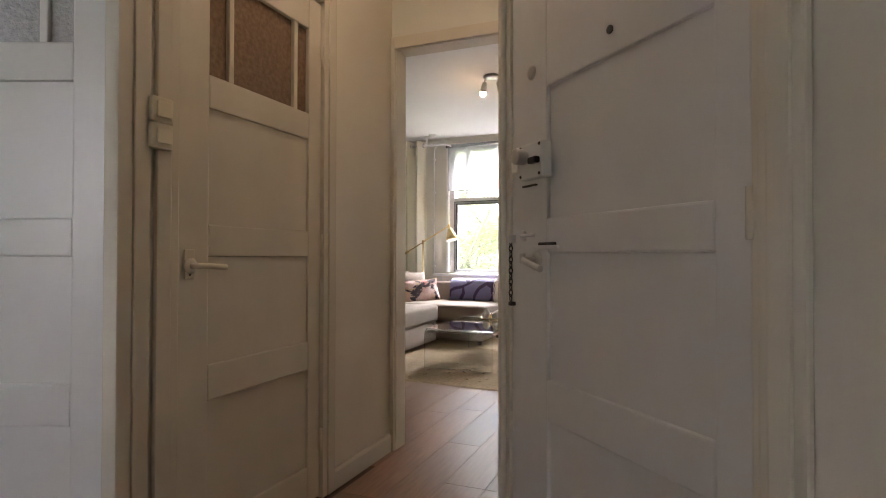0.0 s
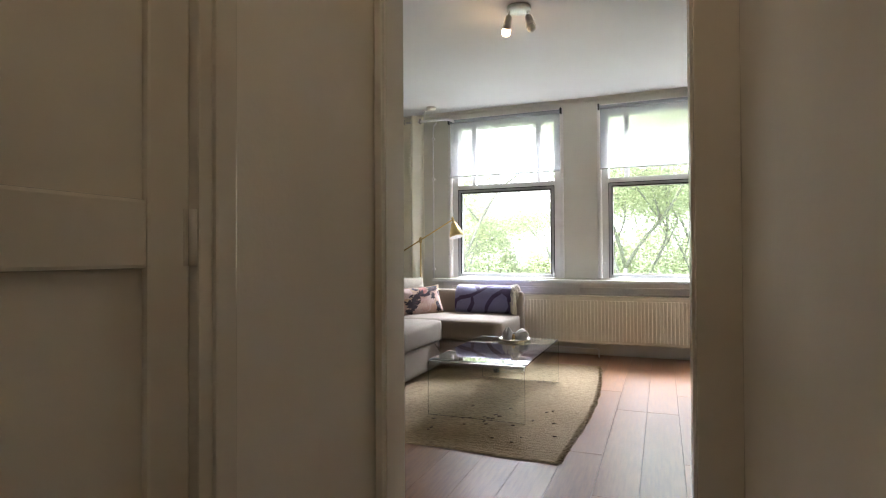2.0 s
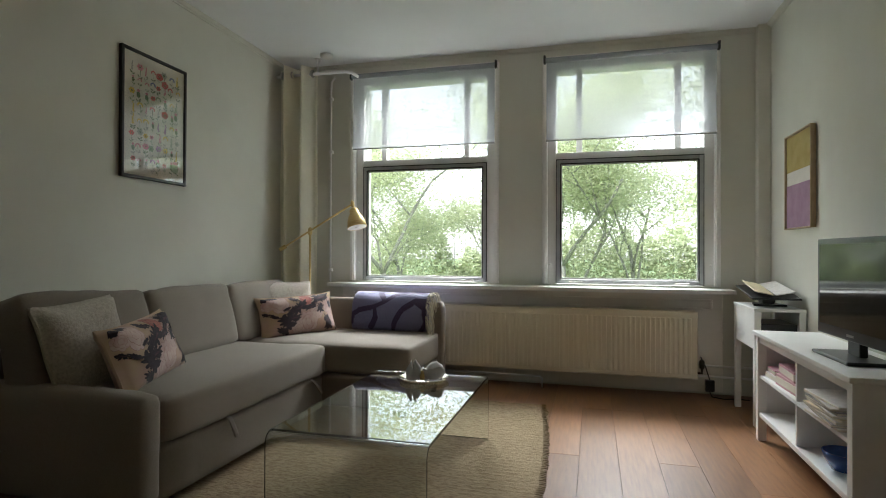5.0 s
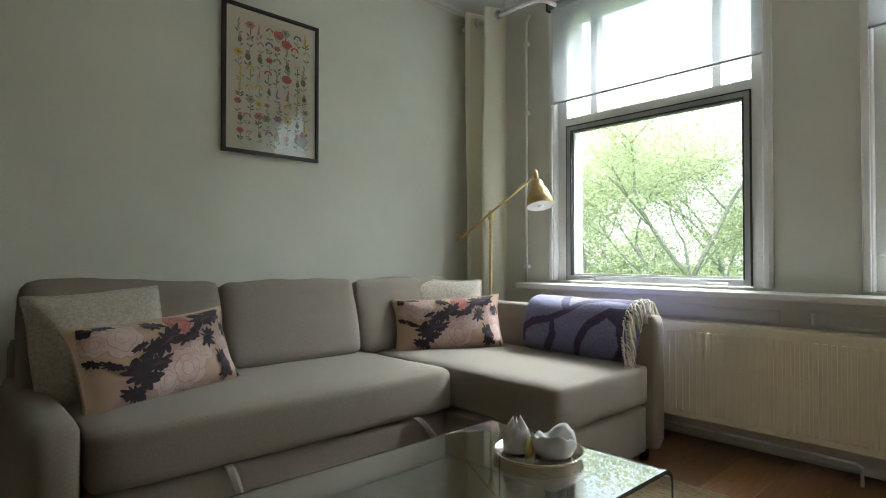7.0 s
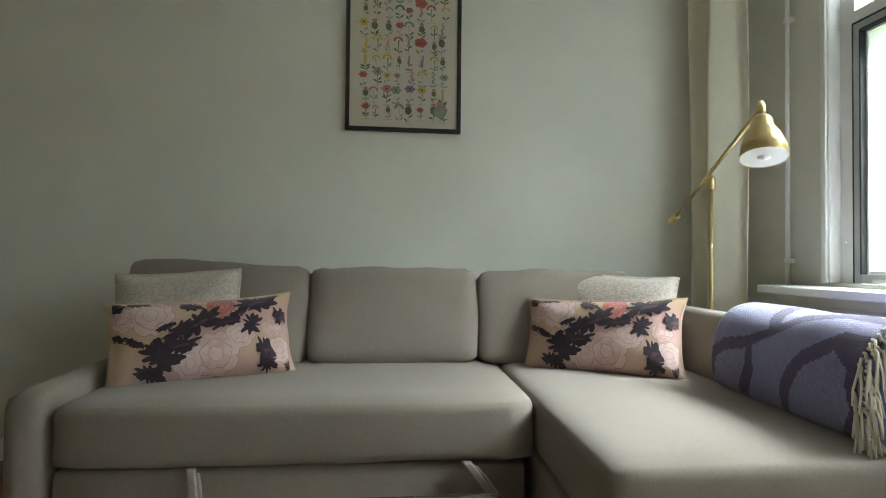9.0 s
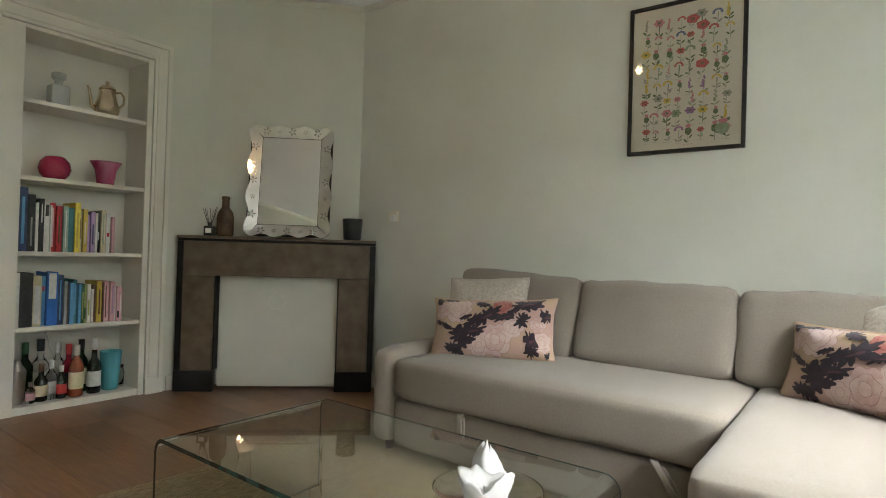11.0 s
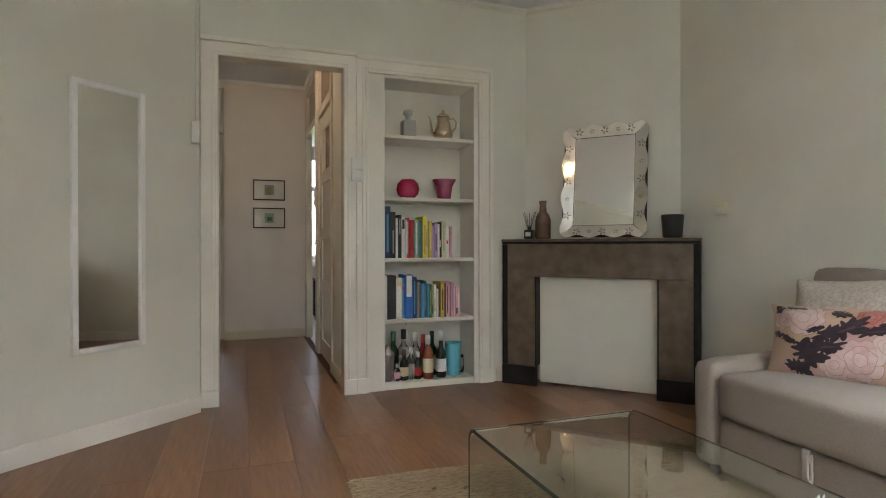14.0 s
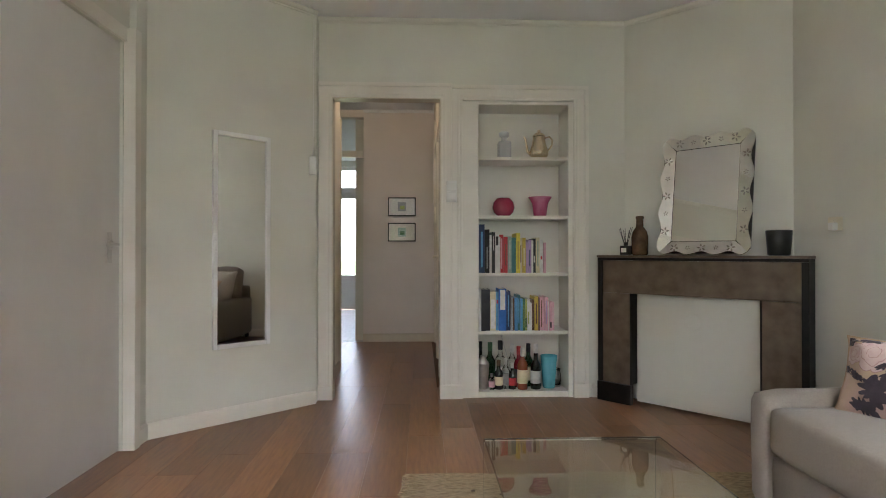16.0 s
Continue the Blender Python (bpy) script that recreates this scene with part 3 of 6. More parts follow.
def hinges(parent, x, zs, paint=HALLTRIM):
    for z in zs:
        part("hinge_leaf", bbox(x + 0.002, x + 0.014, -0.001, 0.0018, z - 0.045, z + 0.045, 0.0008, 1), paint, parent)
        part("hinge", tube([(x, 0.006, z - 0.045), (x, 0.006, z - 0.001), (x, 0.006, z + 0.001), (x, 0.006, z + 0.045)], 0.008, 8), paint, parent)


ROWS3 = ((0.15, 0.533), (0.647, 0.982), (1.084, 1.449))
closet = panel_door("door_closet", pose(-1.246, 2.815, 0, 0, 0, -90), 0.725, 2.02, ROWS3, HALLTRIM,
                    "closed cream panelled closet door with brown obscure glass", (1.553, 1.89), glass_mat=BROWNGLASS, stile=0.08, stile2=0.13)
lever(closet, 0.675, 0.955, -1, CREAMPLASTIC, True, 0.10, 0.04, 0.05)
part("keyhole", bbox(0.671, 0.679, 0.0072, 0.0078, 0.925, 0.938, 0.0002, 1), DARKIRON, closet, "dark keyhole")
hinges(closet, 0.0, (0.24, 1.03, 1.80))
bedroom = panel_door("door_bedroom", pose(-1.285, 1.915, 0, 0, 0, 202.2), 0.66, 2.02, ROWS3, WHITEDOOR,
                     "open white panelled bedroom door with obscure glass", (1.553, 1.89), glass_mat=GREYGLASS)
front = panel_door("door_front", me_ @ pose(0.548, -0.004, 0), 0.812, 2.015, ((0.15, 0.537), (0.65, 0.994), (1.09, 1.449)), WHITEDOOR,
                   "closed cream panelled front door with locks and chain", stile=0.079, stile2=0.186)
hinges(front, 0.0, (0.25, 1.06, 1.85))
plain = tagged(new("door_side"), "closed smooth white flush door", "door", "", "structure")
plain.matrix_world = along((0.422, 4.462), (0.422, 5.30))
part("door_leaf", bbox(0.004, 0.834, -0.04, 0.0, 0.006, 2.045, 0.003, 2), WHITEDOOR, plain)
lever(plain, 0.10, 1.03, 1, STEEL, True, 0.10)
mr_ = along((0.41, 4.40), (0.41, 7.9))
bm = bmesh.new()
bbox(0.0, 0.058, 0.001, 0.062, 0.0, 2.12, 0.004, 2, mr_, bm)
bbox(0.90, 0.98, 0.001, 0.02, 0.0, 2.12, 0.004, 2, mr_, bm)
bbox(0.058, 0.90, 0.001, 0.02, 2.05, 2.12, 0.004, 2, mr_, bm)
structure("door_trim_3", bm, TRIM, "white painted frame of the side door", "trim")


# ---- windows ----
def window(name, x0, x1, y=7.90):
    cx = (x0 + x1) / 2
    win = tagged(new(name), "wooden window with transom lights over a grey metal sash", "window", "", "structure")
    win.matrix_world = pose(cx, y, WZ0)
    w, h = x1 - x0, WZ1 - WZ0
    a = w / 2
    bm = bmesh.new()
    j = 0.082
    for p, q, lo, hi in ((-a, -a + j, 0, h), (a - j, a, 0, h), (-a + j, a - j, h - 0.06, h), (-a + j, a - j, 0.955, 1.005)):
        bbox(p, q, 0.03, 0.20, lo, hi, 0.004, 2, None, bm)
    part("window_frame", bm, WINPAINT, win)
    bm = bmesh.new()
    for p, q, lo, hi in ((-a - 0.02, -a + 0.02, 0, h + 0.03), (a - 0.02, a + 0.02, 0, h + 0.03)):
        bbox(p, q, -0.022, 0.03, lo, hi, 0.008, 3, None, bm)
        bbox(p + 0.008, q - 0.008, -0.03, -0.02, lo, hi, 0.004, 2, None, bm)
    bbox(-a + 0.02, a - 0.02, -0.022, 0.03, h - 0.01, h + 0.03, 0.006, 2, None, bm)
    part("window_casing", bm, WINPAINT, win)
    f = 0.032
    sa = a - j - 0.002
    bm = bmesh.new()
    for p, q, lo, hi in ((-sa, -sa + f, 0.004, 0.952), (sa - f, sa, 0.004, 0.952), (-sa + f, sa - f, 0.004, 0.004 + f), (-sa + f, sa - f, 0.952 - f, 0.952)):
        bbox(p, q, 0.02, 0.06, lo, hi, 0.004, 2, None, bm)
    sash = part("sash", bm, ALU, win, "grey aluminium sash")
    bm = bmesh.new()
    g = f + 0.012
    for p, q, lo, hi in ((-sa + f, -sa + g, 0.036, 0.92), (sa - g, sa - f, 0.036, 0.92), (-sa + g, sa - g, 0.036, 0.048), (-sa + g, sa - g, 0.908, 0.92)):
        box(bm, p, q, 0.04, 0.055, lo, hi)
    part("glazing_bead", bm, WINPAINT, sash)
    # seal beside the glass; outer black strips imitate the shaded gap round the sash
    bm = bmesh.new()
    for p, q, lo, hi in ((-sa - 0.002, -sa + 0.003, 0.004, 0.954), (sa - 0.003, sa + 0.002, 0.004, 0.954), (-sa + f - 0.003, -sa + f + 0.004, 0.036, 0.92), (sa - f - 0.004, sa - f + 0.003, 0.036, 0.92), (-sa, sa, 0.948, 0.955), (-sa + f, sa - f, 0.916, 0.923)):
        box(bm, p, q, 0.0185, 0.045, lo, hi)
    part("gasket_and_gap", bm, RUBBER, sash, "black rubber seal and dark strips for the shaded sash gap")
    pane = part("pane", bbox(-sa + g - 0.003, sa - g + 0.003, 0.045, 0.049, 0.044, 0.912, 0.0005, 1), PANE, sash, "clear window pane")
    pane.visible_shadow = False
    for px in (-sa * 0.72, sa * 0.72):
        hd = part("sash_lift", bbox(px - 0.05, px + 0.05, 0.0, 0.02, 0.006, 0.02, 0.004, 2), STEEL, sash, "metal sash lift")
    k = sa - 0.17
    bars = ((-sa, -k - 0.022), (-k + 0.022, k - 0.022), (k + 0.022, sa))
    for p, q in ((-k - 0.022, -k + 0.022), (k - 0.022, k + 0.022)):
        part("mullion", bbox(p, q, 0.06, 0.13, 1.005, h - 0.06, 0.004, 2), WINPAINT, win)
    for p, q in bars:
        pane = part("transom_pane", bbox(p - 0.002, q + 0.002, 0.09, 0.094, 1.003, h - 0.058, 0.0005, 1), PANE, win)
        pane.visible_shadow = False
    bm = bmesh.new()
    for px in (-a + 0.04, a - 0.04):
        for pz in (0.15, 1.5):
            lathe([(0.008, 0), (0.007, 0.004), (0.002, 0.006)], 10, bm, 0, pose(px, 0.03, pz, 90))
    part("screw_cap", bm, WINPAINT, win)
    return win


window("window_1", *W1)
window("window_2", *W2)


def blind(x0, x1, drop):
    cx = (x0 + x1) / 2
    b = thing("roller_blind", pose(cx, 7.855, 2.47), "half-drawn sheer white roller blind above the window", "blind", "roller blinds")
    a = (x1 - x0) / 2
    part("roller", tube([(-a, 0, -0.005), (a, 0, -0.005)], 0.02, 12), BLIND, b)
    bm = bmesh.new()
    cols, rows = 14, 6
    grid = [[bm.verts.new((-a + 0.012 + (2 * a - 0.024) * i / cols, 0.012 + 0.003 * math.sin(i * 1.3 + k * 0.7), -0.01 - drop * k / rows)) for i in range(cols + 1)] for k in range(rows + 1)]
    for k in range(rows):
        for i in range(cols):
            bm.faces.new((grid[k][i], grid[k][i + 1], grid[k + 1][i + 1], grid[k + 1][i])).smooth = True
    part("cloth", bm, BLIND, b)
    part("bottom_rail", tube([(-a + 0.01, 0.012, -0.014 - drop), (a - 0.01, 0.012, -0.014 - drop)], 0.006, 8), ALU, b)
    for s in (-1, 1):
        part("bracket", bbox(s * a - 0.008, s * a + 0.008, -0.02, 0.022, -0.03, 0.03, 0.003, 2), RUBBER, b)
    part("bead_chain", tube([(a + 0.005, -0.01, -0.02), (a + 0.006, -0.008, -0.5), (a + 0.005, -0.006, -0.95)], 0.0018, 6), WHITEPLASTIC, b)
    return b


blind(-2.72, -1.50, 0.595)
blind(-1.125, 0.088, 0.60)
sill = tagged(new("window_sill"), "white painted wooden sill under both windows", "sill", "", "structure")
part("sill_board", bbox(-2.86, 0.17, 7.70, 7.93, 0.722, 0.752, 0.006, 3), SILLPAINT, sill)
bm = bmesh.new()
bbox(-2.80, 0.12, 7.872, 7.899, 0.02, 0.721, 0.004, 2, None, bm)
for p, q in ((-2.70, -1.45), (-1.33, 0.05)):
    for lo, hi, x0, x1 in ((0.66, 0.675, p, q), (0.60, 0.615, p, q), (0.615, 0.66, p, p + 0.015), (0.615, 0.66, q - 0.015, q)):
        bbox(x0, x1, 7.862, 7.872, lo, hi, 0.003, 2, None, bm)
part("panelling", bm, TRIM, sill)

# garden door and window at the back
back = tagged(new("door_garden"), "white glazed garden door with top light", "door", "", "structure")
bm = bmesh.new()
for p, q, lo, hi in ((-0.18, -0.10, 0, 2.48), (0.62, 0.72, 0, 2.48), (-0.10, 0.62, 2.02, 2.12), (-0.10, 0.62, 2.42, 2.48), (-0.10, 0.02, 0.01, 2.02), (0.50, 0.62, 0.01, 2.02), (0.02, 0.50, 0.01, 0.60), (0.02, 0.50, 1.93, 2.02)):
    bbox(p, q, -2.52, -2.44, lo, hi, 0.004, 2, None, bm)
part("door_frame", bm, WINPAINT, back)
for p, q, lo, hi in ((0.015, 0.505, 0.595, 1.935), (-0.105, 0.625, 2.115, 2.425)):
    part("pane", bbox(p, q, -2.485, -2.481, lo, hi, 0.0005, 1), PANE, back).visible_shadow = False
bwin = tagged(new("window_back"), "white wooden bedroom window", "window", "", "structure")
bm = bmesh.new()
for p, q, lo, hi in ((-2.55, -2.47, 0.7, 2.45), (-1.23, -1.15, 0.7, 2.45), (-2.47, -1.23, 0.7, 0.78), (-2.47, -1.23, 2.37, 2.45), (-2.47, -1.23, 1.85, 1.93), (-1.89, -1.83, 0.78, 1.85)):
    bbox(p, q, -2.52, -2.44, lo, hi, 0.004, 2, None, bm)
part("window_frame", bm, WINPAINT, bwin)
for p, q, lo, hi in ((-2.475, -1.885, 0.775, 1.855), (-1.835, -1.225, 0.775, 1.855), (-2.475, -1.225, 1.925, 2.375)):
    part("pane", bbox(p, q, -2.485, -2.481, lo, hi, 0.0005, 1), PANE, bwin).visible_shadow = False


# ---- living room: sofa ----
def corner_sofa():
    s = thing("corner_sofa", pose(-3.29, 5.21, 0), "beige woven corner sofa with chaise along the wall", "sofa")
    # local x out from the wall, y along it
    L, D, CH = 2.29, 0.965, 1.50
    part("arm", soft(0.93, 0.125, 0.43, 0.045, 0.004, 10, 0.003, 1, pose(0.49, 0.063, 0.262)), SOFA, s)
    part("back_frame", soft(0.16, 2.14, 0.56, 0.035, 0.003, 12, 0.002, 2, pose(0.085, 1.10, 0.33)), SOFA, s)
    part("chaise_arm", soft(1.46, 0.125, 0.615, 0.045, 0.004, 12, 0.002, 3, pose(0.765, 2.215, 0.352)), SOFA, s)
    part("base", soft(0.82, 1.30, 0.22, 0.02, 0.002, 8, 0.001, 4, pose(0.535, 0.78, 0.155)), SOFA, s)
    part("seat_cushion", soft(0.86, 1.325, 0.185, 0.036, 0.006, 16, 0.004, 5, pose(0.53, 0.792, 0.352)), SOFA, s)
    part("chaise_base", soft(1.34, 0.685, 0.21, 0.02, 0.002, 8, 0.001, 6, pose(0.80, 1.806, 0.155)), SOFA, s)
    part("chaise_cushion", soft(1.38, 0.692, 0.185, 0.036, 0.006, 16, 0.004, 7, pose(0.79, 1.806, 0.352)), SOFA, s)
    for i, (y, w, tilt) in enumerate(((0.375, 0.66, -15), (1.045, 0.645, -16), (1.70, 0.63, -15))):
        part("back_cushion", soft(0.17, w, (0.39, 0.37, 0.365)[i], 0.030, 0.016, 16, 0.008, 10 + i, pose(0.29, y, (0.615, 0.61, 0.605)[i], (-2.5, 0, 0)[i], tilt, (2, 0, -1)[i])), SOFA, s)
    for y, swing in ((0.50, 0.02), (1.25, 0.075)):
        bm = bmesh.new()
        mid = [(0.955, 0.0, 0.268), (0.968, 0.1, 0.262), (0.980, 0.45, 0.230), (0.988, 0.8, 0.195), (0.990, 1.0, 0.180), (0.984, 1.02, 0.176), (0.978, 0.92, 0.190), (0.970, 0.6, 0.225), (0.962, 0.2, 0.258)]
        rows = [[bm.verts.new((x + 0.0015 * (k % 2), y + swing * q + o + 0.006 * (k > 4), z)) for o in (-0.013, -0.005, 0.005, 0.013)] for k, (x, q, z) in enumerate(mid)]
        for a, b in zip(rows, rows[1:]):
            for i in range(3):
                bm.faces.new((a[i], a[i + 1], b[i + 1], b[i])).smooth = True
        strap = part("pull_strap", bm, SOFA, s, "looped grey fabric pull strap")
        mod = strap.modifiers.new("thick", "SOLIDIFY")
        mod.thickness, mod.offset = 0.003, 0.0
    for x, y in ((0.07, 0.06), (0.88, 0.06), (0.07, 2.2), (1.42, 2.2), (1.42, 1.52)):
        part("foot", lathe([(0.022, 0), (0.025, 0.03), (0.025, 0.052)], 12, None, 0, pose(x, y, 0)), BLACKPLASTIC, s)
    part("seam", tube([(0.105, 1.459, 0.405), (0.5, 1.459, 0.412), (0.94, 1.459, 0.405), (0.962, 1.459, 0.36), (0.962, 1.459, 0.28)], 0.004, 6), SOFA, s)
    return s


corner_sofa()


def scatter_cushion(name, m, w, h, d, material, label, seed, corner=0.05, printed=False):
    c = thing(name, m, label, "cushion", "cushions on the sofa")
    bm = soft(w, d, h, 0.02, 0.0, 22, 0.006, seed, None, None, 0, corner)
    if printed:
        floral_print(c, BVHTree.FromBMesh(bm), w, h)
    part("cover", bm, material, c)
    seam = []
    for k in range(64):
        a = 2 * math.pi * k / 64
        u, v = math.cos(a), math.sin(a)
        q = max(abs(u), abs(v))
        x, z = 0.985 * w / 2 * u / q, 0.985 * h / 2 * v / q
        x, z = x * (1 + corner * abs(v / q) ** 3), z * (1 + corner * abs(u / q) ** 3)
        seam.append((x, 0.0, z))
    part("piping", tube(seam + seam[:1], 0.0035, 6), material, c)
    return c


def floral_print(c, surface, w, h):
    """Peonies with outlined petals and jagged dark leaves, lying on the front (-y) of a cushion."""
    def on(x, z, lift):
        hit = surface.ray_cast(Vector((x, -0.4, z)), Vector((0, 1, 0)))
        return hit[0] + Vector((0, -lift, 0)) if hit[0] else None

    def patch(name, u, v, rx, rz, turn, mi, lift, shape, n=26, rings=4):
        """A patch round (u, v), given from the top corner in shares of the width and the height."""
        bm = bmesh.new()
        cx, cz = (u - 0.5) * w, (0.5 - v) * h
        rows = []
        for k in range(rings + 1):
            row = []
            for i in range(n):
                a = 2 * math.pi * i / n
                r = shape(a) * k / rings
                x, z = rx * w * r * math.cos(a), rz * w * r * math.sin(a)
                px, pz = cx + x * math.cos(turn) - z * math.sin(turn), cz + x * math.sin(turn) + z * math.cos(turn)
                px, pz = max(-0.485 * w, min(0.485 * w, px)), max(-0.485 * h, min(0.485 * h, pz))
                p = on(px, pz, lift)
                if p is None:
                    bm.free()
                    return
                row.append(bm.verts.new(p))
            rows.append(row)
        for a, b in zip(rows, rows[1:]):
            for i in range(n):
                bm.faces.new((a[i], b[i], b[(i + 1) % n], a[(i + 1) % n])).smooth = True
        part(name, bm, PETALS[mi], c)

    def leaf_shape(s):
        return lambda a: (0.64 + 0.16 * math.cos(2 * a) + 0.34 * abs(math.sin(5.5 * a + s)) ** 0.7 + 0.55 * noise.noise(Vector((math.cos(a) * 3.2, math.sin(a) * 3.2, s * 3.1))))

    def petal_shape(s):
        return lambda a: 0.86 + 0.10 * abs(math.sin(2.5 * a + s)) + 0.12 * noise.noise(Vector((math.cos(a) * 1.5, math.sin(a) * 1.5, s * 2.3)))

    def peony(u, v, r, mi):
        for ring, count, size in ((0.62, 7, 0.46), (0.30, 5, 0.42), (0.0, 1, 0.34)):
            for k in range(count):
                a = 2 * math.pi * k / count + ring * 3 + u * 9
                pu, pv = u + r * ring * math.cos(a), v + r * ring * math.sin(a) * w / h
                lift = 0.0016 + 0.0006 * (3 - ring * 4) + 0.00005 * k
                sh = petal_shape(u * 11 + k)
                patch("petal_outline", pu, pv, r * size * 1.08, r * size * 0.98, a, 5 if mi != 2 else 4, lift, sh, 18, 3)
                patch("petal", pu, pv, r * size, r * size * 0.9, a, mi if k % 3 else (1 if mi == 0 else mi), lift + 0.0004, sh, 18, 3)

    for u, v, r, mi in ((0.22, 0.20, 0.125, 1), (0.08, 0.22, 0.07, 0), (0.56, 0.72, 0.13, 0), (0.70, 0.52, 0.085, 1), (0.42, 0.80, 0.09, 1), (0.60, 0.15, 0.08, 2), (0.89, 0.45, 0.06, 0), (0.93, 0.72, 0.08, 1)):
        peony(u, v, r, mi)
    for k, (u, v, rx, rz, turn) in enumerate(((0.80, 0.13, 0.11, 0.055, 0.2), (0.88, 0.06, 0.07, 0.03, 0.35), (0.47, 0.34, 0.12, 0.05, 0.45), (0.36, 0.42, 0.08, 0.035, 0.7), (0.43, 0.12, 0.055, 0.03, -0.4), (0.27, 0.68, 0.10, 0.065, -0.5),
                                           (0.37, 0.58, 0.09, 0.05, 0.15), (0.21, 0.86, 0.075, 0.04, -0.4), (0.62, 0.35, 0.09, 0.03, 0.2), (0.77, 0.40, 0.06, 0.045, 1.2), (0.84, 0.72, 0.045, 0.075, 0.3), (0.85, 0.88, 0.05, 0.04, 0.0), (0.95, 0.30, 0.04, 0.05, 0.2),
                                           (0.03, 0.07, 0.05, 0.03, 0.0), (0.05, 0.42, 0.045, 0.02, -0.5), (0.13, 0.50, 0.055, 0.02, -0.5), (0.70, 0.25, 0.05, 0.025, 0.5), (0.98, 0.92, 0.03, 0.03, 0.0), (0.30, 0.36, 0.05, 0.018, 0.3), (0.15, 0.04, 0.06, 0.02, 0.0))):
        patch("printed_leaf", u, v, rx * 1.05, rz * 1.35, turn, 3, 0.0052 + 0.00005 * k, leaf_shape(k + 0.4), 56, 5)
        if k % 2 == 0:
            patch("leaf_blush", u + 0.01, v + 0.01, rx * 0.5, rz * 0.22, turn, 4, 0.0062, leaf_shape(k + 7.4), 14, 3)


scatter_cushion("fleece_cushion", pose(-2.86, 5.475, 0.592, 0, 0, 90) @ pose(0, 0, 0, -18, 0, 6) @ pose(0, 0, 0, 0, -3, 0), 0.42, 0.40, 0.15, SHERPA, "square cream fleece cushion leaning on the sofa back", 21)
scatter_cushion("fleece_cushion", pose(-2.885, 7.12, 0.592, 0, 0, 90) @ pose(0, 0, 0, -18, 0, -28) @ pose(0, 0, 0, 0, 3, 0), 0.44, 0.40, 0.15, SHERPA, "square cream fleece cushion tucked in the sofa corner", 22)
scatter_cushion("floral_cushion", pose(-2.70, 5.62, 0.558, 0, 0, 90) @ pose(0, 0, 0, -22, 0, 18) @ pose(0, 0, 0, 0, -3, 0), 0.55, 0.285, 0.15, FLORAL, "oblong cushion with dark and pink floral print", 23, 0.10, True)
scatter_cushion("floral_cushion", pose(-2.73, 7.01, 0.560, 0, 0, 90) @ pose(0, 0, 0, -20, 0, -32) @ pose(0, 0, 0, 0, -2, 0), 0.54, 0.28, 0.15, FLORAL, "oblong floral cushion resting in the sofa corner", 24, 0.10, True)


